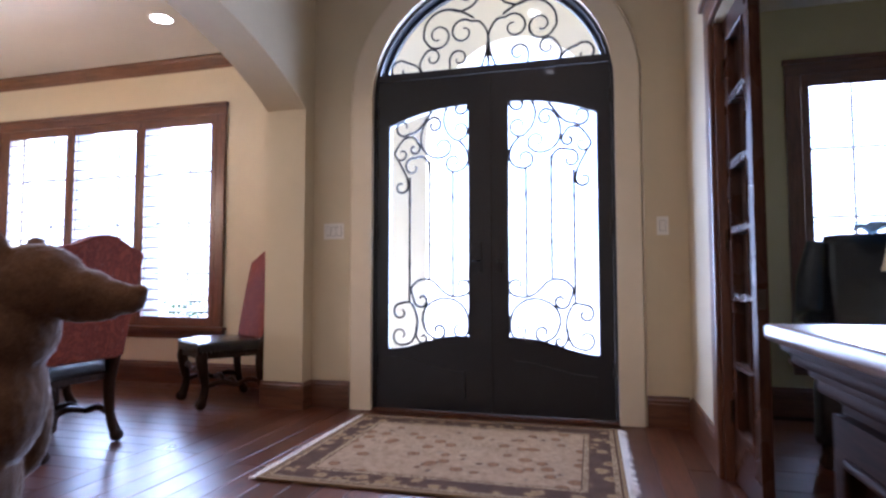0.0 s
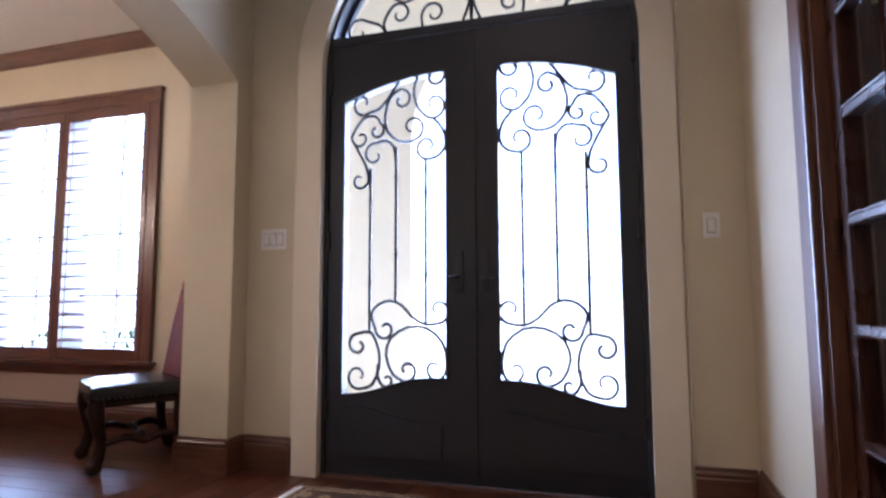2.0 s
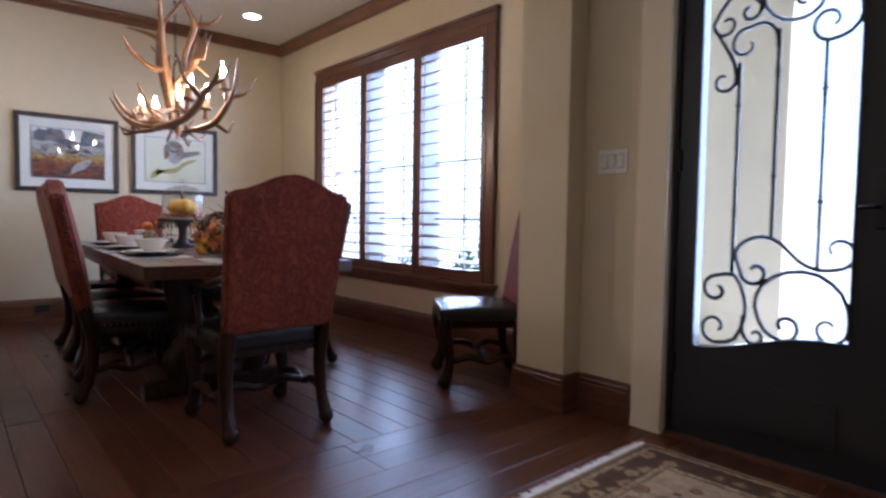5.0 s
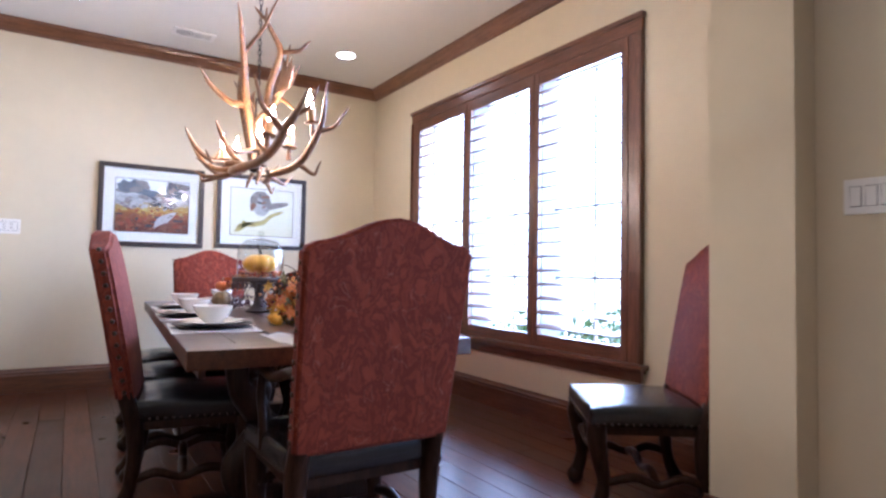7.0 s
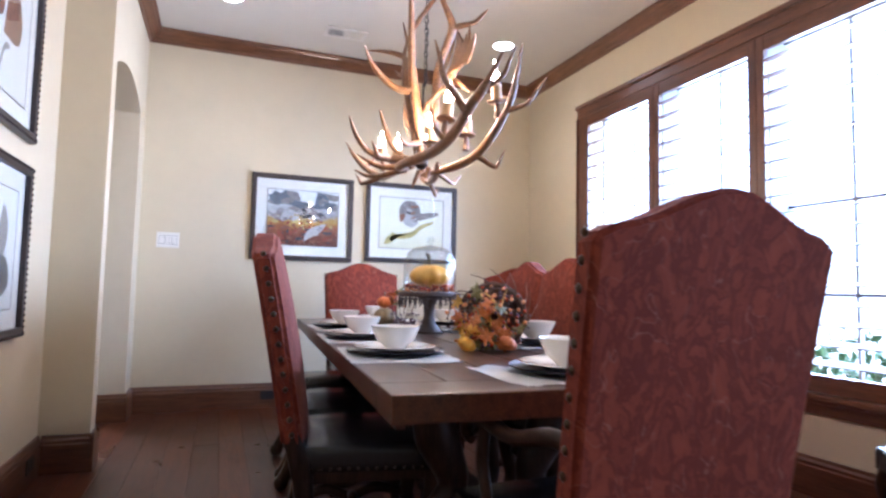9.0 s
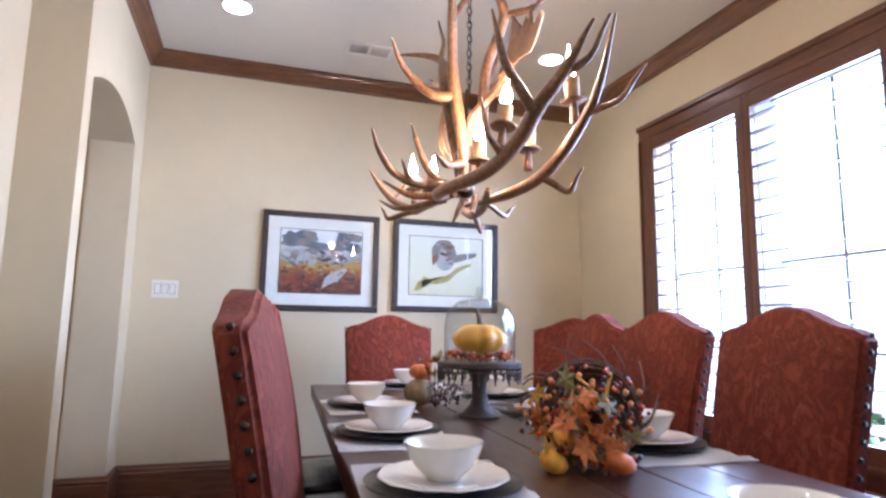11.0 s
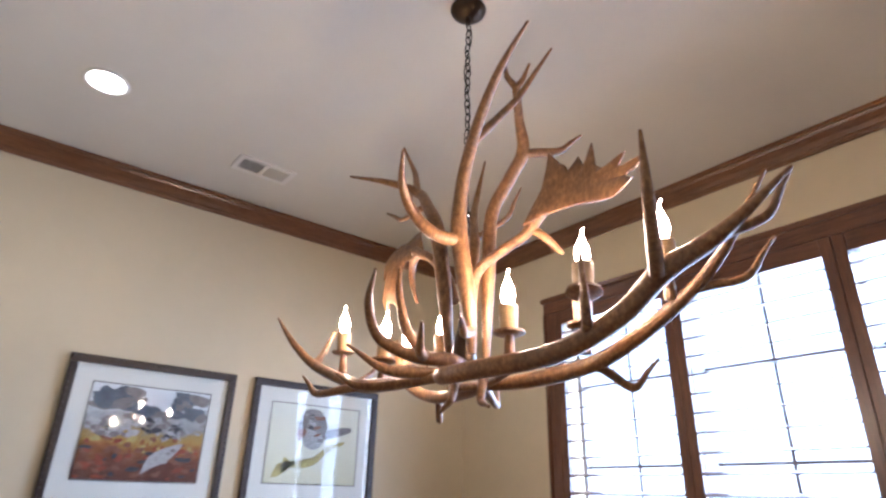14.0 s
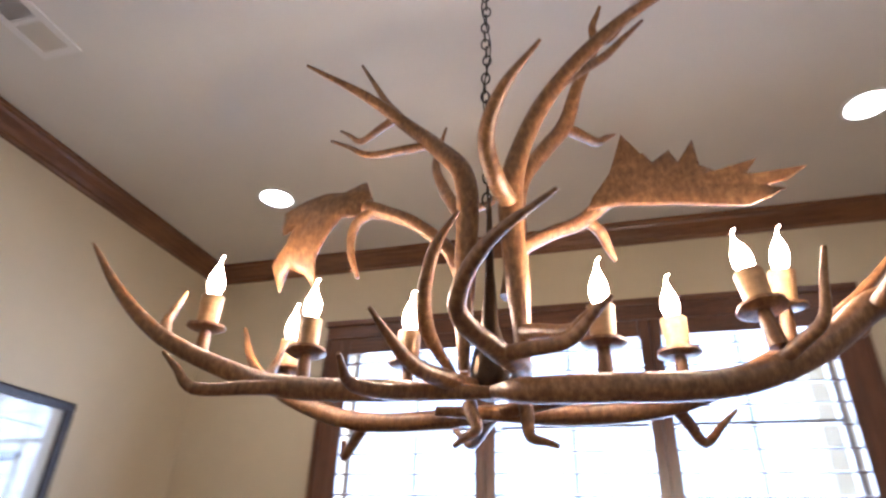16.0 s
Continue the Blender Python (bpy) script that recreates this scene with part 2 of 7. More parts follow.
def antler_mat():
    m, nt, b, L = nodes_of("antler_bone")
    v = coords(nt)
    n = noise_tex(nt, v, 6, 4)
    st = noise_tex(nt, coords(nt, "Object", (40, 40, 22)), 2.5, 5, 0.6)
    col = ramp(nt, st, [(0.3, (0.11, 0.048, 0.016)), (0.5, (0.2, 0.098, 0.034)), (0.72, (0.33, 0.18, 0.068))])
    col = mixc(nt, 0.6, col, ramp(nt, n, [(0.35, (0.55, 0.5, 0.45)), (0.65, (1.15, 1.1, 1.05))]), "MULTIPLY")
    L.new(col, b.inputs["Base Color"])
    setp(b, Roughness=0.42)
    bump(nt, b, st, 0.3, 0.004)
    return m


M_FABRIC, M_ANTLER = fabric(), antler_mat()


# ---- building helpers ----
def mesh_of(bm, name, smooth=None):
    me = bpy.data.meshes.new(name)
    bmesh.ops.recalc_face_normals(bm, faces=bm.faces)
    bm.to_mesh(me)
    bm.free()
    if smooth is not None:
        for p in me.polygons:
            p.use_smooth = True
        if smooth < 170:
            me.set_sharp_from_angle(angle=radians(smooth))
    return me


def part(name, bm, material, parent=None, label="", smooth=None, m=None):
    """Links a bmesh as one mesh object, under a thing or a part if given."""
    me = mesh_of(bm, name, smooth)
    for mm in (material if isinstance(material, (list, tuple)) else (material,)):
        me.materials.append(mm)
    ob = new(name, me)
    if parent is not None:
        ob.parent = parent
    if m is not None:
        ob.matrix_basis = m
    if label:
        ob["label"] = label
    return ob


def twin(name, ob, parent, m):
    """Another object on the same mesh."""
    o = new(name, ob.data)
    o.parent = parent
    o.matrix_basis = m
    return o


def thing(name, x=0, y=0, z=0, rz=0, label="", category="", group="", kind=""):
    ob = new(name)
    ob.empty_display_size = 0.1
    ob.matrix_basis = pose(x, y, z, 0, 0, rz)
    return tagged(ob, label, category, group, kind)


def box(bm, x0, y0, z0, x1, y1, z1, bev=0.0, seg=2, m=None):
    r = bmesh.ops.create_cube(bm, size=1)
    vs = r["verts"]
    bmesh.ops.scale(bm, vec=(x1 - x0, y1 - y0, z1 - z0), verts=vs)
    bmesh.ops.translate(bm, vec=((x0 + x1) / 2, (y0 + y1) / 2, (z0 + z1) / 2), verts=vs)
    if bev:
        es = list({e for v in vs for e in v.link_edges})
        r = bmesh.ops.bevel(bm, geom=es, offset=bev, segments=seg, affect='EDGES', profile=0.7)
        vs = list({v for f in r["faces"] for v in f.verts} | {v for v in vs if v.is_valid})
    if m is not None:
        bmesh.ops.transform(bm, matrix=m, verts=vs)
    return bm


def nb():
    return bmesh.new()


def smooth_path(pts, n=6):
    P = [Vector(p) for p in pts]
    if len(P) < 3:
        return P
    P = [2 * P[0] - P[1]] + P + [2 * P[-1] - P[-2]]
    out = []
    for i in range(1, len(P) - 2):
        a, b, c, d = P[i - 1:i + 3]
        for k in range(n):
            t = k / n
            out.append(0.5 * (2 * b + (c - a) * t + (2 * a - 5 * b + 4 * c - d) * t * t + (3 * b - a - 3 * c + d) * t ** 3))
    return out + [P[-2]]


def sweep(bm, pts, radii, seg=8, n=6, flat=1.0, smoothed=True):
    """A round bar along a smooth path, its radius running through the radii."""
    path = smooth_path(pts, n) if smoothed else [Vector(p) for p in pts]
    N = len(path)
    rings, up = [], None
    for i, p in enumerate(path):
        d = (path[min(i + 1, N - 1)] - path[max(i - 1, 0)]).normalized()
        if up is None:
            up = d.orthogonal().normalized()
        up = (up - d * up.dot(d)).normalized()
        side = d.cross(up)
        f = i / (N - 1) * (len(radii) - 1)
        k = min(int(f), len(radii) - 2)
        r = radii[k] + (radii[k + 1] - radii[k]) * (f - k)
        rings.append([bm.verts.new(p + r * (math.cos(a) * up * flat + math.sin(a) * side)) for a in (2 * math.pi * j / seg for j in range(seg))])
    for a, b in zip(rings, rings[1:]):
        for j in range(seg):
            bm.faces.new((a[j], a[(j + 1) % seg], b[(j + 1) % seg], b[j]))
    for ring in (rings[0], rings[-1]):
        bm.faces.new(ring)
    return bm


def lathe(bm, profile, seg=24, at=(0, 0, 0), wave=0.0, waves=0):
    """A turned body from (radius, height) pairs about the z axis."""
    rings = []
    for r, z in profile:
        rings.append([bm.verts.new((at[0] + r * (1 + wave * math.cos(waves * a)) * math.cos(a), at[1] + r * (1 + wave * math.cos(waves * a)) * math.sin(a), at[2] + z)) for a in (2 * math.pi * j / seg for j in range(seg))])
    for a, b in zip(rings, rings[1:]):
        for j in range(seg):
            bm.faces.new((a[j], a[(j + 1) % seg], b[(j + 1) % seg], b[j]))
    if profile[0][0] > 1e-4:
        bm.faces.new(rings[0])
    if profile[-1][0] > 1e-4:
        bm.faces.new(rings[-1])
    bmesh.ops.remove_doubles(bm, verts=bm.verts, dist=1e-5)
    return bm


def slab(bm, outline, holes, axis, p0, p1, bev=0.0):
    """A plate of thickness p0..p1 along axis ('x' or 'y' or 'z') from a flat outline of (u, v) with holes."""
    def at(u, v, p):
        return {"x": (p, u, v), "y": (u, p, v), "z": (u, v, p)}[axis]
    loops = []
    es = []
    for poly in [outline, *holes]:
        vs = [bm.verts.new(at(u, v, p0)) for u, v in poly]
        loops.append(vs)
        es += [bm.edges.new((a, b)) for a, b in zip(vs, vs[1:] + vs[:1])]
    r = bmesh.ops.triangle_fill(bm, use_beauty=True, use_dissolve=False, edges=es)
    faces = [f for f in r["geom"] if isinstance(f, bmesh.types.BMFace)]
    twin_of = {v: bm.verts.new(at(*{"x": (v.co.y, v.co.z), "y": (v.co.x, v.co.z), "z": (v.co.x, v.co.y)}[axis], p1)) for vs in loops for v in vs}
    for f in faces:
        bm.faces.new([twin_of[v] for v in reversed(f.verts)])
    for vs in loops:
        for a, b in zip(vs, vs[1:] + vs[:1]):
            bm.faces.new((a, b, twin_of[b], twin_of[a]))
    return bm


def arc(cx, cz, r, a0, a1, n=16):
    return [(cx + r * math.cos(radians(a0 + (a1 - a0) * i / n)), cz + r * math.sin(radians(a0 + (a1 - a0) * i / n))) for i in range(n + 1)]


def segment_arch(u0, u1, spring, rise, n=16):
    """Points of a low arch from (u0, spring) to (u1, spring)."""
    h = (u1 - u0) / 2
    r = (h * h + rise * rise) / (2 * rise)
    a = math.degrees(math.asin(min(1, abs(h) / r)))
    c = (u0 + u1) / 2
    s = 1 if u1 > u0 else -1
    return [(c + s * r * math.sin(radians(-a + 2 * a * i / n)), spring + rise - r + r * math.cos(radians(-a + 2 * a * i / n))) for i in range(n + 1)]


def structure(name, bm, material, smooth=None, label="", category=""):
    return tagged(part(name, bm, material, None, "", smooth), label, category, "", "structure")

# ---- the large structure ----
XW, YN, YS, YA = -6.07, 4.74, 1.04, 1.28        # dining room: west, window, picture and archway walls
XP0, XP1, YP = -1.582, -1.26, 4.03                # wall with the wide arch, and its pier
YD, XE = 4.17, 1.42                              # entry wall and east wall of the foyer
ZC, ZF = 3.04, 4.3                              # ceilings: dining room, foyer
DX, DW = 0.1, 0.872                           # middle and half width of the entry

bm = slab(nb(), [(XW - 0.3, -0.3), (XP1, -0.3), (XP1, ZC + 0.3), (XW - 0.3, ZC + 0.3)], [[(-5.13, 0.55), (-2.505, 0.55), (-2.505, 2.53), (-5.13, 2.53)]], "y", YN, YN + 0.3)
structure("wall_north", bm, M_WALL, label="warm beige plaster wall with a wide window opening", category="wall")
bm = box(nb(), XW - 0.3, YA - 0.22, -0.3, XW, YN - 0.002, ZC + 0.3)
structure("wall_west", bm, M_WALL, label="plain beige plaster wall hung with two pictures", category="wall")
# archway wall and the wall of pictures
AX0, AX1 = -5.8, -4.72
out = [(XW + 0.002, -0.3), (XW + 0.002, ZC + 0.3), (-4.6, ZC + 0.3), (-4.6, -0.3), (AX1, -0.3), *segment_arch(AX1, AX0, 2.275, 0.125), (AX0, -0.3)]
bm = slab(nb(), out, [], "y", YA - 0.26, YA)
structure("wall_archway", bm, M_WALL, 40, "beige plaster wall with a small arched opening", "wall")
bm = box(nb(), -4.598, YS - 0.3, -0.3, XP0 - 0.002, YS, ZC + 0.3)
structure("wall_pictures", bm, M_WALL, label="beige plaster wall with framed pictures", category="wall")
out = [(YN - 0.002, -0.3), (YN - 0.002, ZF), (-2.4, ZF), (-2.4, -0.3), (1.17, -0.3), *segment_arch(1.17, YP, 2.237, 0.36, 24), (YP, -0.3)]
bm = slab(nb(), out, [], "x", XP0, XP1)
es = [e for e in bm.edges if len(e.link_faces) == 2 and e.calc_face_angle(0) > 1.2 and min(v.co.y for v in e.verts) > 1.0 and max(v.co.y for v in e.verts) < 4.2]
bmesh.ops.bevel(bm, geom=es, offset=0.018, segments=3, affect='EDGES')
structure("wall_arch", bm, M_WALL, 40, "thick beige plaster wall with a wide low arch", "wall")
# entry wall
out = [(XP1 + 0.002, -0.3), (XP1 + 0.002, ZF), (XE - 0.002, ZF), (XE - 0.002, -0.3), (DX + DW + 0.05, -0.3), *arc(DX, 2.29, DW + 0.05, 0, 180, 28), (DX - DW - 0.05, -0.3)]
bm = slab(nb(), out, [], "y", YD, YD + 0.3)
structure("wall_entry", bm, M_WALL, 40, "beige plaster wall round the arched entry", "wall")
# east wall, with the opening of the glazed door
out = [(YD - 0.002 + 0.57, -0.3), (YD - 0.002 + 0.57, ZF), (-2.4, ZF), (-2.4, -0.3), (1.36, -0.3), (1.36, 2.2), (3.19, 2.2), (3.19, -0.3)]
bm = slab(nb(), out, [], "x", XE, XE + 0.16)
structure("wall_east", bm, M_WALL, label="beige plaster wall with a wide doorway", category="wall")
structure("wall_south", box(nb(), XP1, -2.6, -0.3, 5.2, -2.4, ZF), M_WALL, label="plain beige plaster wall", category="wall")
# office beyond the glazed door
bm = slab(nb(), [(XE + 0.162, -0.3), (5.0, -0.3), (5.0, 3.0), (XE + 0.162, 3.0)], [[(2.21, 0.42), (3.79, 0.42), (3.79, 2.44), (2.21, 2.44)]], "y", YN, YN + 0.3)
structure("wall_office_north", bm, M_OFFICE, label="olive green plaster wall with a window", category="wall")
structure("wall_office_east", box(nb(), 5.0, -2.4, -0.3, 5.2, YN + 0.3, 3.0), M_OFFICE, label="olive green plaster wall", category="wall")
structure("ceiling_office", box(nb(), XE + 0.162, -2.4, 2.9, 5.0, YN, 3.05), M_CEIL, label="off-white office ceiling", category="ceiling")
structure("ceiling", box(nb(), XW, YS + 0.001, ZC, XP0 - 0.001, YN - 0.003, ZC + 0.25), M_CEIL, label="flat off-white dining room ceiling", category="ceiling")
structure("ceiling_foyer", box(nb(), XP0, -2.6, ZF + 0.002, XE + 0.2, YD + 0.3, ZF + 0.2), M_CEIL, label="high off-white foyer ceiling", category="ceiling")
# hall behind the small archway
structure("wall_hall_south", box(nb(), -10.2, -1.2, -0.3, -3.6, -1.0, 2.9), M_HALL, label="yellow plaster hall wall", category="wall")
structure("wall_hall_west", box(nb(), -10.2, -0.998, -0.3, -10.0, 1.3, 2.9), M_HALL, label="yellow plaster hall wall", category="wall")
structure("wall_hall_north", box(nb(), -9.998, YA - 0.22, -0.3, XW - 0.302, YA, 2.9), M_HALL, label="yellow plaster hall wall", category="wall")
structure("wall_hall_east", box(nb(), -3.8, -0.998, -0.3, -3.6, YS - 0.302, 2.9), M_HALL, label="yellow plaster hall wall", category="wall")
structure("ceiling_hall_end", box(nb(), -10.0, YS - 0.301, 2.75, -4.62, YA - 0.262, 2.9), M_CEIL, label="hall ceiling over the archway", category="ceiling")
structure("ceiling_hall", box(nb(), -10.0, -1.0, 2.75, -3.6, YS - 0.303, 2.9), M_CEIL, label="hall ceiling", category="ceiling")

# skirting boards
def skirting(name, x0, y0, x1, y1, nx, ny, mat):
    """A stained baseboard with a moulded cap along a wall, standing out along (nx, ny)."""
    bm = nb()
    prof = [(0.0, 0.0), (0.021, 0.0), (0.021, 0.148), (0.017, 0.158), (0.02, 0.164), (0.02, 0.172), (0.012, 0.184), (0.01, 0.198), (0.0, 0.2)]
    for (ax, ay) in ((x0, y0), (x1, y1)):
        for d, z in prof:
            bm.verts.new((ax + nx * d, ay + ny * d, z))
    bm.verts.ensure_lookup_table()
    n = len(prof)
    for i in range(n):
        j = (i + 1) % n
        bm.faces.new([bm.verts[k] for k in (i, j, j + n, i + n)])
    bm.faces.new([bm.verts[k] for k in range(n)])
    bm.faces.new([bm.verts[k] for k in range(2 * n - 1, n - 1, -1)])
    return structure(name, bm, mat, label="tall stained wood baseboard with a moulded cap", category="baseboard")


skirting("baseboard", XW, YA, XW, YN, 1, 0, M_TRIM_Y)
skirting("baseboard", XW + 0.02, YN, XP0 - 0.02, YN, 0, -1, M_TRIM_X)
skirting("baseboard", -4.6, YS, XP0, YS, 0, 1, M_TRIM_X)
skirting("baseboard", -4.6, YS + 0.02, -4.6, YA + 0.02, 1, 0, M_TRIM_Y)
skirting("baseboard", -4.58, YA, AX1, YA, 0, 1, M_TRIM_X)
skirting("baseboard", AX0, YA, XW + 0.02, YA, 0, 1, M_TRIM_X)
skirting("baseboard", AX0, YA - 0.28, AX0, YA + 0.02, 1, 0, M_TRIM_Y)
skirting("baseboard", AX1, YA - 0.28, AX1, YA + 0.02, -1, 0, M_TRIM_Y)
skirting("baseboard", XP0, YP - 0.02, XP0, YN, -1, 0, M_TRIM_Y)
skirting("baseboard", XP0 - 0.02, YP, XP1 + 0.02, YP, 0, -1, M_TRIM_X)
skirting("baseboard", XP1, YP - 0.02, XP1, YD, 1, 0, M_TRIM_Y)
skirting("baseboard", XP1 + 0.02, YD, DX - 1.045, YD, 0, -1, M_TRIM_X)
skirting("baseboard", DX + 1.045, YD, XE - 0.02, YD, 0, -1, M_TRIM_X)
skirting("baseboard", XE, YD, XE, 3.315, -1, 0, M_TRIM_Y)
skirting("baseboard", XE + 0.16, YN, 5.0, YN, 0, -1, M_TRIM_X)
skirting("baseboard", -10.0, -1.0, -3.8, -1.0, 0, 1, M_TRIM_X)


def crown(x0, y0, x1, y1, nx, ny, mat):
    """A stained crown moulding between wall and ceiling."""
    bm = nb()
    prof = [(0.0, 2.935), (0.014, 2.935), (0.018, 2.95), (0.03, 2.955), (0.045, 2.975), (0.07, 3.0), (0.078, 3.015), (0.092, 3.02), (0.092, 3.0385), (0.0, 3.0385)]
    n = len(prof)
    tx, ty = (1 if x1 > x0 else -1 if x1 < x0 else 0), (1 if y1 > y0 else -1 if y1 < y0 else 0)
    for k, (ax, ay) in enumerate(((x0, y0), (x1, y1))):
        for d, z in prof:
            bm.verts.new((ax + nx * d, ay + ny * d, z))
    bm.verts.ensure_lookup_table()
    for i in range(n):
        j = (i + 1) % n
        bm.faces.new([bm.verts[k] for k in (i, j, j + n, i + n)])
    bm.faces.new([bm.verts[k] for k in range(n)])
    bm.faces.new([bm.verts[k] for k in range(2 * n - 1, n - 1, -1)])
    return structure("crown_trim", bm, mat, label="stained wood crown moulding under the ceiling", category="trim")


crown(XW, YA, XW, YN, 1, 0, M_CROWN_Y)
crown(XW, YN, XP0, YN, 0, -1, M_CROWN_X)
crown(XW, YA, -4.508, YA, 0, 1, M_CROWN_X)
crown(-4.6, YS, -4.6, YA + 0.09, 1, 0, M_CROWN_Y)
crown(-4.6, YS, XP0, YS, 0, 1, M_CROWN_X)
crown(XP0, YS, XP0, YN, -1, 0, M_CROWN_Y)


# ---- outdoors ----
bm = slab(nb(), arc(0, 0, 900, 0, 360, 64)[:-1], [], "z", -0.62, -0.6)
tagged(part("ground", bm, M_GRASS), "pale gravel ground reaching to the horizon", "ground", "", "structure")
structure("porch_floor", box(nb(), -2.35, YD + 0.3, -0.3, 2.2, 6.6, -0.02), M_PAVE, label="tan paved porch floor", category="pavement")
def ellipse_arch(u0, u1, spring, rise, n=24):
    return [((u0 + u1) / 2 + (u0 - u1) / 2 * math.cos(math.pi * k / n), spring + rise * math.sin(math.pi * k / n)) for k in range(n + 1)]


out = [(-2.35, -0.25), (-2.35, 4.4), (2.2, 4.4), (2.2, -0.25), (0.97, -0.25), *ellipse_arch(0.97, -0.97, 2.42, 1.13), (-0.97, -0.25)]
structure("wall_porch", slab(nb(), out, [], "y", 6.2, 6.5), M_PORCH, 40, "cream stucco porch wall with an arched opening", "wall")
for a, b in ((-2.35, -2.05), (1.9, 2.2)):
    out = [(YN + 0.302, -0.25), (YN + 0.302, 4.4), (6.198, 4.4), (6.198, -0.25), (6.05, -0.25), *ellipse_arch(6.05, 5.2, 2.4, 0.42), (5.2, -0.25)]
    structure("wall_porch_side", slab(nb(), out, [], "x", a, b), M_PORCH, 40, "cream stucco porch side wall with an arched opening", "wall")
structure("porch_ceiling", box(nb(), -2.048, YD + 0.302, 4.1, 1.898, 6.198, 4.3), M_PORCH, label="cream porch ceiling", category="ceiling")


def hedge(x, y, w, d, h, seed):
    rnd = random.Random(seed)
    t = thing("hedge", x, y, -0.6, 0, "clipped green leafy hedge on pale gravel", "hedge", "hedges outside")
    bm = nb()
    for _ in range(1300):
        u, v, q = rnd.uniform(-w / 2, w / 2), rnd.uniform(-d / 2, d / 2), rnd.random() ** 0.5
        zz = q * h * (0.85 + 0.25 * math.sin(u * 5 + seed) * math.cos(v * 7))
        m = pose(u, v, zz, rnd.uniform(0, 360), rnd.uniform(0, 360), rnd.uniform(0, 360)) @ Matrix.Scale(rnd.uniform(0.05, 0.1), 4)
        vs = [bm.verts.new(m @ Vector(p)) for p in ((-0.5, 0, 0), (0, 0.35, 0.1), (0.6, 0, 0), (0, -0.35, 0.1))]
        bm.faces.new(vs)
    tagged(part("foliage", bm, M_LEAF, t), kind="stuff")
    bm = nb()
    for i in range(9):
        u = -w / 2 + w * (i + 0.5) / 9
        sweep(bm, [(u, 0, 0), (u + 0.05, 0.04, h * 0.4), (u - 0.04, -0.05, h * 0.8)], [0.02, 0.012, 0.004], 5, 3)
    part("stems", bm, M_DARKWOOD, t)


for i, hx in enumerate((-5.2, -3.9, -2.6)):
    hedge(hx, 6.0, 1.5, 0.7, 1.25 + 0.1 * (i % 2), i)
hedge(3.2, 6.2, 1.8, 0.7, 1.1, 9)


# ---- entry door ----
door = tagged(new("door_1"), "closed arched double entry door of black iron with scrollwork over glass", "door", "", "structure")
YL = YD + 0.035        # face of the leaves
surround = slab(nb(), [(DX - 1.027, 0), (DX - 1.027, 2.29), *[(u, v) for u, v in reversed(arc(DX, 2.29, 1.027, 0, 180, 32))][1:-1], (DX + 1.027, 2.29), (DX + 1.027, 0), (DX + DW, 0), *arc(DX, 2.29, DW, 0, 180, 32), (DX - DW, 0)], [], "y", YD - 0.028, YD + 0.028)
es = [e for e in surround.edges if len(e.link_faces) == 2 and e.calc_face_angle(0) > 1.2]
bmesh.ops.bevel(surround, geom=es, offset=0.008, segments=2, affect='EDGES')
structure("door_surround", surround, M_STONE, 40, "smooth cream plaster surround of the arched entry", "trim")
bead = nb()
sweep(bead, [(u, YD - 0.006, v) for u, v in [(DX + 1.042, 0.2), (DX + 1.042, 1.2), *arc(DX, 2.29, 1.042, 0, 180, 24), (DX - 1.042, 1.2), (DX - 1.042, 0.2)]], [0.007, 0.007], 6, 2)
structure("door_surround_bead", bead, M_STONE, 60, "thin cream bead round the surround", "trim")
ZT = 2.44              # top of the leaves
jamb = slab(nb(), [(DX - DW + 0.001, 0), (DX - DW + 0.001, 2.29), *[(u, v) for u, v in reversed(arc(DX, 2.29, DW - 0.001, 0, 180, 32))][1:-1], (DX + DW - 0.001, 2.29), (DX + DW - 0.001, 0), (DX + DW - 0.022, 0), *arc(DX, 2.29, DW - 0.022, 0, 180, 32), (DX - DW + 0.022, 0)], [], "y", YD + 0.02, YD + 0.15)
part("frame", jamb, M_IRON, door, smooth=40)
stop = slab(nb(), [(DX - DW + 0.0225, 0), (DX - DW + 0.0225, 2.29), *[(u, v) for u, v in reversed(arc(DX, 2.29, DW - 0.0225, 0, 180, 32))][1:-1], (DX + DW - 0.0225, 2.29), (DX + DW - 0.0225, 0), (DX + DW - 0.05, 0), *arc(DX, 2.29, DW - 0.05, 0, 180, 32), (DX - DW + 0.05, 0)], [], "y", YL + 0.058, YL + 0.09)
part("door_stop", stop, M_IRON, door, smooth=40)
part("astragal", box(nb(), DX - 0.022, YL - 0.008, 0.016, DX + 0.022, YL - 0.0008, ZT - 0.001, 0.003), M_IRON, door)
bar = nb()
box(bar, DX - DW + 0.023, YL - 0.012, ZT + 0.004, DX + DW - 0.023, YL + 0.09, ZT + 0.055, 0.006)
part("transom_bar", bar, M_IRON, door)


def glass_outline(side, inset=0.0, n=12):
    """Opening of a leaf: its head rises and its foot dips towards the outer edge. side: -1 left leaf, 1 right leaf."""
    inner, outer = 0.147 + inset, 0.751 - inset
    top = [(DX + side * (inner + (outer - inner) * i / n), 2.218 - inset - 0.125 * (i / n) ** 2.1) for i in range(n + 1)]
    foot = [(DX + side * (outer + (inner - outer) * i / n), 0.444 + inset + 0.106 * (0.5 - 0.5 * math.cos(math.pi * min(1, i / n * 1.15)))) for i in range(n + 1)]
    return top + foot


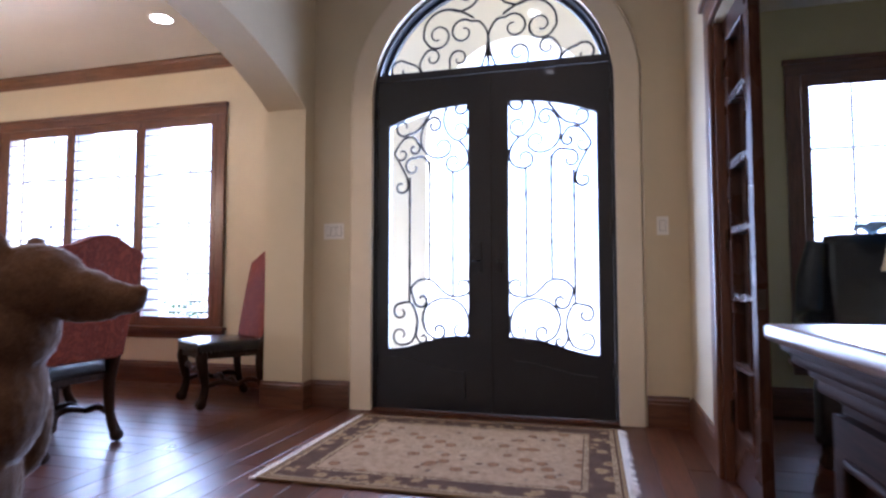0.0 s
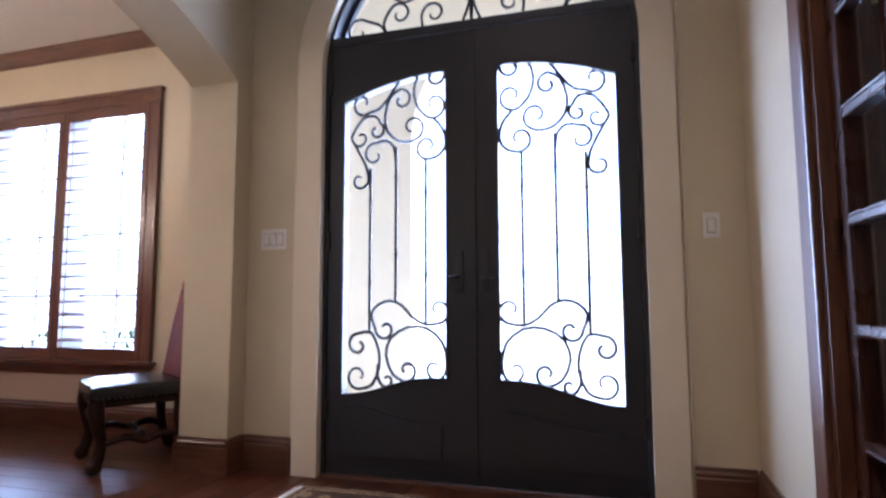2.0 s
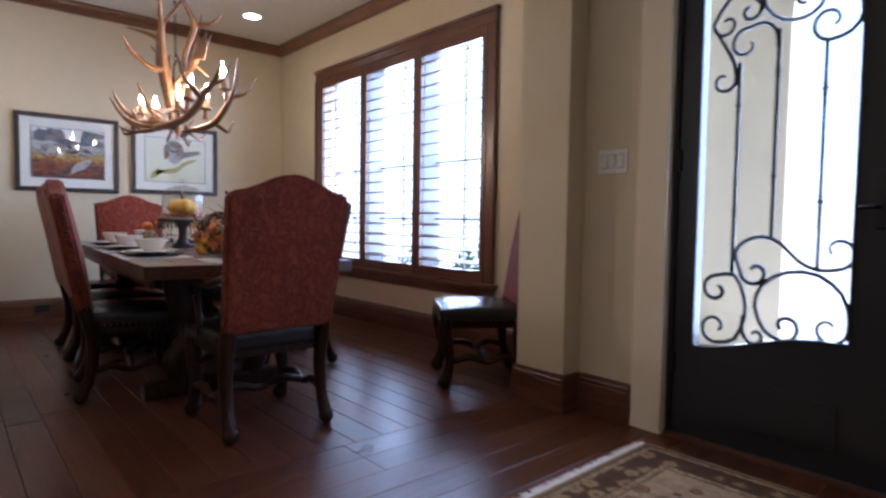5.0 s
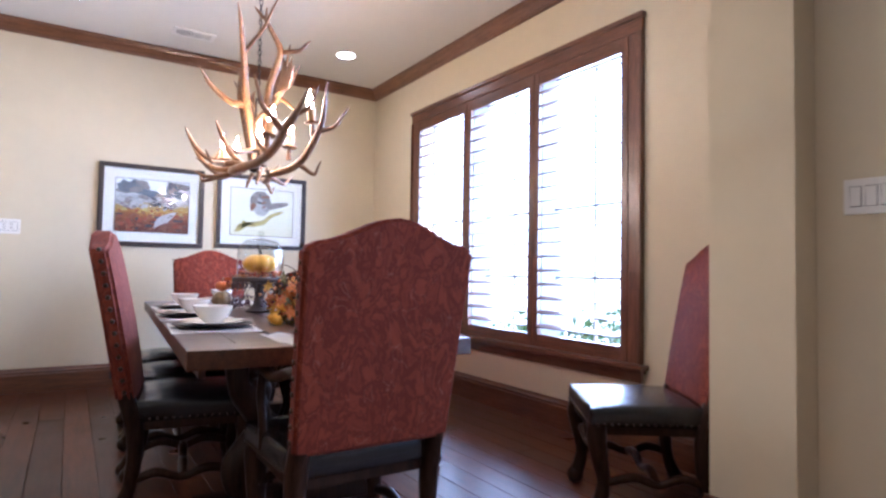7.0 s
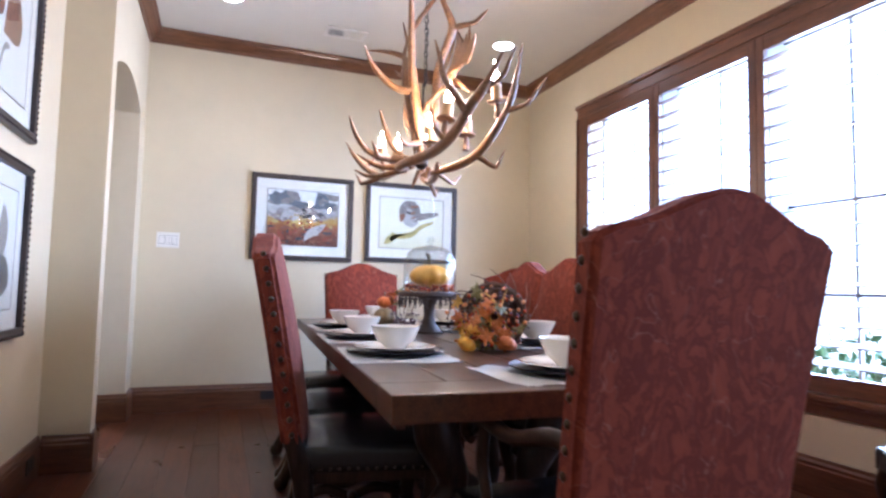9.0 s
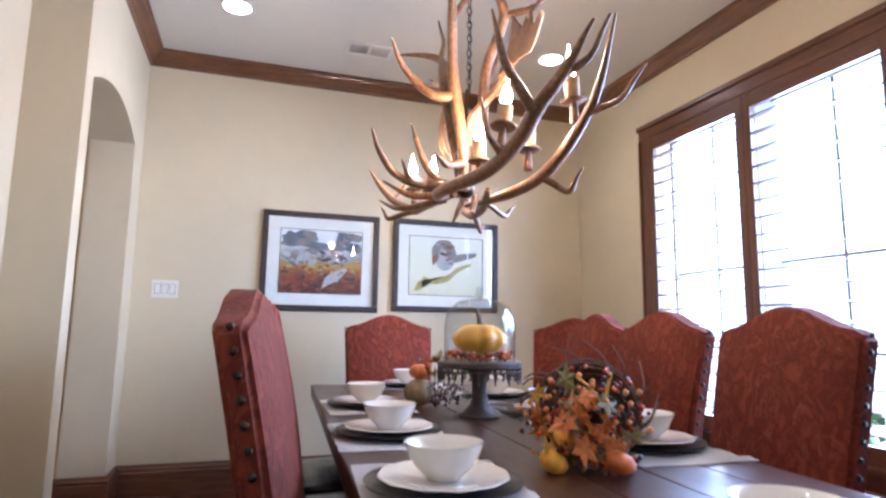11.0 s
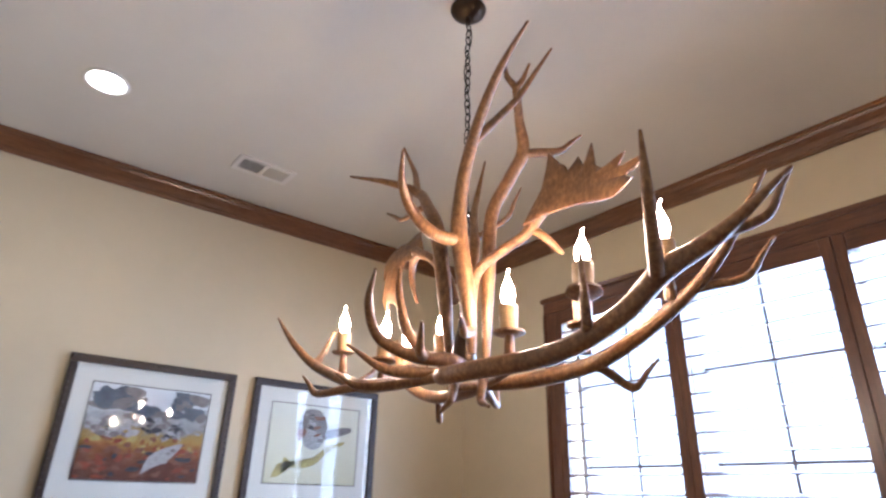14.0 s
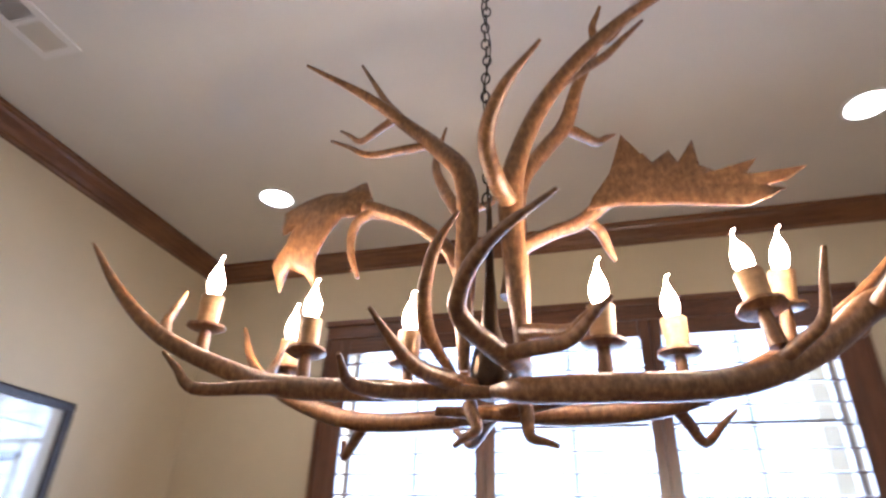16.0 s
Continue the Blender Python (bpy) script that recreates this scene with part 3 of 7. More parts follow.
for side in (-1, 1):
    a, b = sorted((DX + side * 0.003, DX + side * (DW - 0.024)))
    leaf = part("leaf", slab(nb(), [(a, 0.015), (a, ZT), (b, ZT), (b, 0.015)], [glass_outline(side)], "y", YL, YL + 0.055), M_IRON, door)
    rim = nb()
    o = [(u, YL - 0.002, v) for u, v in glass_outline(side, -0.006)]
    sweep(rim, o + [o[0]], [0.007, 0.007], 6, 1, smoothed=False)
    part("glazing_bead", rim, M_IRON, leaf)
    g = part("pane", slab(nb(), glass_outline(side, -0.01), [], "y", YL + 0.03, YL + 0.036), M_GLASS, leaf, "clear door glass")
    g.visible_shadow = False
    # raised foot panel with an arched head
    p = nb()
    u0, u1 = sorted((DX + side * 0.17, DX + side * 0.73))
    slab(p, [(u0, 0.12), (u1, 0.12), (u1, 0.3), *[((u1 + (u0 - u1) * i / 8), 0.3 + (0.09 * (0.5 - 0.5 * math.cos(math.pi * (i / 8 if side > 0 else 1 - i / 8))) if side > 0 else 0.09 * (0.5 - 0.5 * math.cos(math.pi * i / 8)))) for i in range(9)][1:], ], [], "y", YL - 0.012, YL - 0.0005)
    bmesh.ops.bevel(p, geom=[e for e in p.edges if len(e.link_faces) == 2 and e.calc_face_angle(0) > 1.2], offset=0.008, segments=2, affect='EDGES')
    part("foot_panel", p, M_IRON, leaf)
    hx = DX + side * 0.07
    p = nb()
    box(p, hx - 0.022, YL - 0.009, 1.0, hx + 0.022, YL - 0.0005, 1.22, 0.006)
    sweep(p, [(hx, YL - 0.006, 1.08), (hx, YL - 0.045, 1.08), (hx + side * 0.01, YL - 0.055, 1.08), (hx + side * 0.05, YL - 0.052, 1.075)], [0.009, 0.009, 0.008], 8, 4)
    part("lever_handle", p, M_IRON, leaf, "black lever handle on a long plate", 50)
    for hz in (0.3, 1.25, 2.15):
        p = nb()
        lathe(p, [(0.008, 0), (0.011, 0.004), (0.011, 0.096), (0.008, 0.1)], 8, (DX + side * (DW - 0.03), YL - 0.008, hz))
        part("hinge", p, M_IRON, leaf)


def scroll(cx, cz, r, a0, turn, tail=()):
    """A spiral scroll in the door's plane: the tail's points first, then turning inwards from angle a0 by turn degrees."""
    n = max(10, int(abs(turn) / 24))
    pts = [(x, z) for x, z in tail]
    for i in range(n + 1):
        f = i / n
        a = radians(a0 + turn * f)
        q = r * (1 - 0.74 * f ** 1.3)
        pts.append((cx + q * math.cos(a), cz + q * math.sin(a)))
    return pts


def iron(pts, y, parent, rad=0.0098, mirror=False):
    bm = nb()
    pp = [((2 * DX - u) if mirror else u, y, v) for u, v in pts]
    sweep(bm, pp, [rad, rad, rad * 0.7], 6, 2, 1.0)
    part("scroll", bm, M_WROUGHT, parent, smooth=60)


leaves = [o for o in door.children if o.name.startswith("leaf")]
SX = DX - 0.751
# scrolls of one leaf, from the outer lower corner of its glass: curl (centre, radius, angle, turn) or none, line, curl
SCROLLS_HEAD = (
    (None, ((0.507, 1.841), (0.408, 1.81), (0.331, 1.747), (0.264, 1.657), (0.208, 1.605),), (0.109, 1.647, 0.07, -50, -330)),
    ((0.553, 1.765, 0.073, 100, -330), ((0.489, 1.82), (0.44, 1.744), (0.429, 1.664), (0.458, 1.585),), (0.549, 1.599, 0.077, 240, 330)),
    ((0.352, 1.647, 0.06, 100, -330), ((0.285, 1.668), (0.25, 1.571), (0.264, 1.474), (0.331, 1.412), (0.408, 1.401),), (0.419, 1.481, 0.07, -60, 330)),
    (None, ((0.549, 1.519), (0.602, 1.457), (0.62, 1.37), (0.581, 1.311),), (0.51, 1.363, 0.07, -80, -330)),
)
SCROLLS_MIDDLE = (
    ((0.197, 1.481, 0.049, 60, -330), ((0.19, 1.567), (0.109, 1.557),), (0.095, 1.446, 0.056, 160, 330)),
    (None, ((0.046, 1.429), (0.092, 1.353), (0.134, 1.273), (0.144, 1.225),), (0.092, 1.201, 0.056, 0, -300)),
    (None, ((0.317, 1.301), (0.306, 1.377), (0.257, 1.419),), (0.187, 1.342, 0.07, 80, 300)),
)
SCROLLS_FOOT = (
    ((0.257, 0.36, 0.06, 180, 330), ((0.172, 0.436), (0.215, 0.491), (0.285, 0.512), (0.356, 0.488), (0.426, 0.419), (0.5, 0.384),), (0.57, 0.46, 0.07, -90, 300)),
    ((0.092, 0.27, 0.063, 90, 330), ((0.172, 0.339), (0.218, 0.246), (0.222, 0.152), (0.18, 0.055),), (0.092, 0.097, 0.07, -70, -330)),
    ((0.387, 0.138, 0.06, -110, 330), ((0.306, 0.114), (0.264, 0.211), (0.292, 0.308), (0.391, 0.367), (0.507, 0.363), (0.595, 0.291), (0.62, 0.194),), (0.553, 0.152, 0.063, -20, -300)),
    (None, ((0.215, 0.166), (0.215, 0.097), (0.236, 0.059),), (0.268, 0.083, 0.038, -120, 270)),
)


def curled(a, line, b):
    """The points of a bar that may curl at both ends."""
    pts = list(reversed(scroll(*a))) if a else []
    return pts + list(line) + scroll(*b)


for mirror, leaf in ((False, leaves[0]), (True, leaves[1])):
    for a, line, b in SCROLLS_HEAD + SCROLLS_MIDDLE + SCROLLS_FOOT:
        iron([(SX + u * 0.97, 0.444 + v) for u, v in curled(a, line, b)], YL + 0.016, leaf, 0.0096, mirror)
    for bx, z0, z1 in ((0.155, 0.35, 1.27), (0.31, 0.51, 1.38), (0.485, 0.39, 1.29)):
        bm = nb()
        u = SX + bx
        u = 2 * DX - u if mirror else u
        sweep(bm, [(u, YL + 0.016, 0.441 + z0), (u, YL + 0.016, 0.441 + z1)], [0.009, 0.009], 6, 1, smoothed=False)
        for q in (0.3, 0.8):
            lathe(bm, [(0.006, -0.03), (0.012, -0.022), (0.008, -0.012), (0.015, 0), (0.008, 0.012), (0.012, 0.022), (0.006, 0.03)], 8, (u, YL + 0.016, 0.441 + z0 + (z1 - z0) * q))
        part("baluster_bar", bm, M_WROUGHT, leaf, smooth=60)

fan = part("transom_pane", slab(nb(), [(DX - 0.84, ZT + 0.05), *[(u, v) for u, v in reversed(arc(DX, 2.29, DW - 0.02, 14, 166, 24))], (DX + 0.84, ZT + 0.05)], [], "y", YL + 0.04, YL + 0.046), M_GLASS, door, "clear arched transom glass")
fan.visible_shadow = False
FAN = (
    (None, ((-0.108, 0.38), (-0.217, 0.445), (-0.325, 0.464), (-0.419, 0.432), (-0.48, 0.357), (-0.491, 0.268),), (-0.379, 0.27, 0.101, 200, 450)),
    (None, ((0.004, 0.199), (-0.014, 0.279), (-0.065, 0.348),), (-0.188, 0.281, 0.097, 50, 400)),
    (None, ((-0.505, 0.006), (-0.523, 0.065), (-0.491, 0.131),), (-0.426, 0.108, 0.065, 120, -330)),
    (None, ((-0.513, 0.007), (-0.549, 0.06), (-0.632, 0.095),), (-0.679, 0.033, 0.079, 70, 300)),
    (None, ((-0.285, 0.011), (-0.292, 0.073),), (-0.22, 0.082, 0.065, 150, -330)),
    (None, ((-0.289, 0.465), (-0.209, 0.438), (-0.126, 0.467),), (-0.152, 0.556, 0.086, -60, 400)),
    (None, ((-0.004, 0.192), (-0.014, 0.106), (-0.043, 0.029),), (-0.072, 0.01, 0.022, 0, -100)),
)
for mirror in (False, True):
    for a, line, b in FAN:
        iron([(DX + u, ZT + 0.055 + v) for u, v in curled(a, line, b)], YL + 0.02, door, 0.0085, mirror)
bm = nb()
lathe(bm, [(0.007, -0.12), (0.012, -0.03), (0.017, 0), (0.012, 0.03), (0.007, 0.07)], 8, (DX, YL + 0.02, ZT + 0.17))
part("collar", bm, M_WROUGHT, door, smooth=60)
structure("door_sill", box(nb(), DX - DW, YD + 0.002, -0.02, DX + DW, YD + 0.3, 0.012, 0.004), M_TRIM_X, label="dark wood door sill", category="trim")


# ---- shuttered windows ----
def window(name, x0, x1, z0, z1, panels, label):
    """A cased window in a north wall with louvred shutters and a grid of bars behind; x0..z1 is the outside of its casing."""
    w = tagged(new(name), label, "window", "", "structure")
    y = YN
    c = 0.1
    bm = nb()
    box(bm, x0 + 0.022, y - 0.026, z0 + 0.06, x0 + c, y - 0.001, z1 - c - 0.001, 0.005)
    box(bm, x0, y - 0.04, z0 + 0.06, x0 + 0.021, y - 0.001, z1 - c - 0.001, 0.007)
    part("casing", bm, M_TRIM_Z, w)
    bm = nb()
    box(bm, x1 - c, y - 0.026, z0 + 0.06, x1 - 0.022, y - 0.001, z1 - c - 0.001, 0.005)
    box(bm, x1 - 0.021, y - 0.04, z0 + 0.06, x1, y - 0.001, z1 - c - 0.001, 0.007)
    part("casing", bm, M_TRIM_Z, w)
    bm = nb()
    box(bm, x0, y - 0.03, z1 - c, x1, y - 0.001, z1, 0.006)
    box(bm, x0 - 0.012, y - 0.045, z1 - 0.022, x1 + 0.012, y - 0.001, z1 + 0.012, 0.008)
    part("casing", bm, M_TRIM_X, w)
    bm = nb()
    box(bm, x0 - 0.035, y - 0.07, z0 + 0.03, x1 + 0.035, y - 0.001, z0 + 0.06, 0.008)
    part("sill", bm, M_TRIM_X, w)
    bm = nb()
    box(bm, x0, y - 0.02, z0 - 0.05, x1, y - 0.001, z0 + 0.002, 0.005)
    box(bm, x0 - 0.015, y - 0.045, z0 + 0.003, x1 + 0.015, y - 0.001, z0 + 0.029, 0.01)
    part("apron", bm, M_TRIM_X, w)
    ix0, ix1, iz0, iz1 = x0 + c, x1 - c, z0 + 0.06, z1 - c
    pw = (ix1 - ix0) / panels
    louvre = None
    for k in range(panels):
        a, b = ix0 + k * pw + 0.002, ix0 + (k + 1) * pw - 0.002
        sh = part("shutter", box(nb(), a, y - 0.028, iz0 + 0.002, a + 0.052, y + 0.006, iz1 - 0.002, 0.004), M_TRIM_Z, w)
        part("stile", box(nb(), b - 0.052, y - 0.028, iz0 + 0.002, b, y + 0.006, iz1 - 0.002, 0.004), M_TRIM_Z, sh)
        for r0, r1 in ((iz0 + 0.002, iz0 + 0.09), (iz1 - 0.09, iz1 - 0.002)):
            part("rail", box(nb(), a + 0.053, y - 0.026, r0, b - 0.053, y + 0.004, r1, 0.004), M_TRIM_X, sh)
        n = round((iz1 - iz0 - 0.2) / 0.098)
        for i in range(n):
            zc = iz0 + 0.1 + (iz1 - iz0 - 0.2) * (i + 0.5) / n
            if louvre is None:
                bm = nb()
                lx = (b - a) / 2 - 0.054
                prof = [(-0.047, 0.0026), (-0.028, 0.0042), (0.028, 0.0042), (0.047, 0.0026), (0.047, -0.0026), (0.028, -0.0042), (-0.028, -0.0042), (-0.047, -0.0026)]
                ends = [[bm.verts.new((s * lx, u, v)) for u, v in prof] for s in (-1, 1)]
                for j in range(8):
                    bm.faces.new((ends[0][j], ends[0][(j + 1) % 8], ends[1][(j + 1) % 8], ends[1][j]))
                bm.faces.new(ends[0])
                bm.faces.new(ends[1])
                louvre = part("louvre", bm, M_LOUVRE, sh, smooth=40, m=pose((a + b) / 2, y - 0.005, zc, 11))
            else:
                twin("louvre", louvre, sh, pose((a + b) / 2, y - 0.005, zc, 11))
        if k:
            part("mullion", box(nb(), a - 0.055, y + 0.012, iz0 - 0.02, a + 0.051, y + 0.2, iz1 + 0.02, 0.004), M_POST, w, "pale post between the sashes")
        # sash behind the shutter
        sash = part("sash", slab(nb(), [(a + 0.02, iz0 - 0.03), (b - 0.02, iz0 - 0.03), (b - 0.02, iz1 + 0.03), (a + 0.02, iz1 + 0.03)], [[(a + 0.05, iz0 + 0.04), (b - 0.05, iz0 + 0.04), (b - 0.05, iz1 - 0.04), (a + 0.05, iz1 - 0.04)]], "y", y + 0.14, y + 0.19), M_SASH, w)
        for i in range(1, 4):
            zz = iz0 + (iz1 - iz0) * i / 4
            part("muntin", box(nb(), a + 0.05, y + 0.15, zz - 0.008, b - 0.05, y + 0.18, zz + 0.008), M_SASH, sash)
        part("muntin", box(nb(), (a + b) / 2 - 0.008, y + 0.152, iz0 + 0.04, (a + b) / 2 + 0.008, y + 0.178, iz1 - 0.04), M_SASH, sash)
        g = part("pane", box(nb(), a + 0.045, y + 0.163, iz0 + 0.035, b - 0.045, y + 0.167, iz1 - 0.035), M_GLASS, sash, "clear window glass")
        g.visible_shadow = False
    return w


window("window_1", -5.187, -2.448, 0.465, 2.588, 3, "wide stained wood window with open plantation shutters in three panels")
window("window_2", 2.15, 3.85, 0.34, 2.5, 2, "stained wood office window with open plantation shutters")


# ---- glazed door to the office ----
fd = tagged(new("door_2"), "stained wood glazed door leaf with six panes in its doorway", "door", "", "structure")
bm = nb()
box(bm, XE - 0.025, 3.191, 0, XE - 0.001, 3.31, 2.198, 0.008)
part("casing", bm, M_TRIM_Z, fd)
bm = nb()
box(bm, XE - 0.026, 1.24, 2.2, XE - 0.0015, 3.31, 2.32, 0.006)
box(bm, XE - 0.045, 1.22, 2.321, XE - 0.0015, 3.34, 2.355, 0.01)
part("casing", bm, M_TRIM_Y, fd)
bm = nb()
box(bm, XE - 0.002, 3.165, 0, XE + 0.162, 3.189, 2.195, 0.004)
part("jamb", bm, M_TRIM_Z, fd)
# narrow leaf of the pair, hung at the north jamb and standing a little open into the office
LW = 0.43
leaf = part("door_leaf", slab(nb(), [(-LW, 0.012), (-0.002, 0.012), (-0.002, 2.19), (-LW, 2.19)], [[(-LW + 0.085, 0.262 + k * 0.306), (-0.085, 0.262 + k * 0.306), (-0.085, 0.54 + k * 0.306), (-LW + 0.085, 0.54 + k * 0.306)] for k in range(6)], "x", 0, 0.045), M_LEAFWOOD, fd, m=pose(XE + 0.037, 3.16, 0, 0, 0, 2))
for k in range(6):
    z = 0.262 + k * 0.306
    part("pane", box(nb(), 0.019, -LW + 0.08, z - 0.005, 0.025, -0.08, z + 0.283), M_GLASS, leaf, "clear glass pane")
    bm = nb()
    o = [(-0.001, -LW + 0.085, z), (-0.001, -0.085, z), (-0.001, -0.085, z + 0.278), (-0.001, -LW + 0.085, z + 0.278), (-0.001, -LW + 0.085, z)]
    sweep(bm, o, [0.006, 0.006], 6, 1, smoothed=False)
    part("glazing_bead", bm, M_LEAFWOOD, leaf)
part("flush_bolt", box(nb(), 0.01, -LW - 0.003, 0.82, 0.035, -LW + 0.001, 0.9, 0.001), M_BRONZE, leaf, "dark bronze edge bolt")
for hz in (0.28, 1.08, 1.9):
    part("hinge", lathe(nb(), [(0.0, 0), (0.007, 0), (0.007, 0.1), (0.0, 0.1)], 8, (-0.006, -0.003, hz)), M_BRONZE, leaf)


# ---- switches, vent, downlights ----
def switch(x, y, z, face, gangs, label):
    """A switch plate; face: the way it looks, 'y' (south) or 'x' (east)."""
    t = thing("light_switch", x, y, z, 0 if face == "y" else 90, label, "switch", "switches")
    w = 0.046 * gangs + 0.028
    bm = nb()
    box(bm, -w / 2, -0.006, -0.06, w / 2, -0.0005, 0.06, 0.003)
    part("plate", bm, M_PLATE, t)
    for k in range(gangs):
        u = (k - (gangs - 1) / 2) * 0.046
        bm = nb()
        box(bm, u - 0.0165, -0.0095, -0.033, u + 0.0165, -0.0065, 0.033, 0.0015, m=pose(0, 0, 0, 3 if k % 2 else -3))
        part("rocker", bm, M_PLATE, t)
        # dark sheet that paints the shaded gap round the rocker
        part("rocker_gap", box(nb(), u - 0.0185, -0.0064, -0.035, u + 0.0185, -0.0061, 0.035), M_GAPSHADE, t)


switch(-1.083, YD, 1.317, "y", 3, "white three-gang switch plate on the beige entry wall")
switch(1.26, YD, 1.3, "y", 1, "white single switch plate on the beige entry wall")
switch(XW, 1.489, 1.351, "x", 3, "white three-gang switch plate on the beige west wall")

vent = thing("ceiling_vent", -5.52, 2.746, ZC - 0.0005, 90, "white metal ceiling air vent with slats", "vent")
bm = slab(nb(), [(-0.165, -0.09), (0.165, -0.09), (0.165, 0.09), (-0.165, 0.09)], [[(-0.135, -0.06), (-0.01, -0.06), (-0.01, 0.06), (-0.135, 0.06)], [(0.01, -0.06), (0.135, -0.06), (0.135, 0.06), (0.01, 0.06)]], "z", -0.008, 0.0)
part("frame", bm, M_VENTW, vent)
# flat dark sheet in place of the duct's shaded depth
part("backing", box(nb(), -0.14, -0.065, -0.0025, 0.14, 0.065, -0.0012), M_GAPSHADE, vent, "dark sheet standing for the shaded duct behind the slats")
sl = None
for side in (-1, 1):
    for i in range(9):
        u = side * 0.0725 + (i - 4) * 0.0135
        m = pose(u, 0, -0.006, 0, 38 * side, 0)
        if sl is None:
            sl = part("slat", box(nb(), -0.0062, -0.059, -0.0005, 0.0062, 0.059, 0.0005), M_VENTW, vent, m=m)
        else:
            twin("slat", sl, vent, m)

for dx, dy in ((-5.24, 1.874), (-5.22, 4.01), (-2.5, 3.93), (-2.5, 1.874)):
    t = thing("recessed_downlight", dx, dy, ZC, 0, "lit round recessed ceiling light with white trim", "ceiling light", "recessed ceiling lights")
    bm = lathe(nb(), [(0.078, -0.001), (0.098, -0.001), (0.1, -0.004), (0.095, -0.009), (0.08, -0.006), (0.078, -0.001)], 32)
    part("trim_ring", bm, M_VENTW, t, smooth=60)
    bm = lathe(nb(), [(0.0, -0.0045), (0.05, -0.004), (0.079, -0.003)], 32)
    part("lens", bm, M_DOWN, t, "glowing warm lens", 60)
    lamp("downlight_beam", "SPOT", look((dx, dy, ZC - 0.03), (dx, dy, 0)), 5, (1.0, 0.82, 0.6), size=0.07, spot=radians(125))
for dx, dy in ((0.1, 1.2), (0.1, -1.0)):
    t = thing("recessed_downlight", dx, dy, ZF, 0, "lit round recessed foyer ceiling light", "ceiling light", "recessed ceiling lights")
    part("trim_ring", lathe(nb(), [(0.078, -0.001), (0.098, -0.001), (0.1, -0.004), (0.095, -0.009), (0.08, -0.006), (0.078, -0.001)], 24), M_VENTW, t, smooth=60)
    part("lens", lathe(nb(), [(0.0, -0.0045), (0.05, -0.004), (0.079, -0.003)], 24), M_DOWN, t, "glowing warm lens", 60)
    lamp("downlight_beam", "SPOT", look((dx, dy, ZF - 0.03), (dx, dy, 0)), 27, (1.0, 0.62, 0.33), size=0.07, spot=radians(130))
# added point light that brightens the hall; its source is out of sight
lamp("hall_lamp", "POINT", pose(-7.6, -0.4, 2.5), 80, (1.0, 0.82, 0.58), size=0.15)


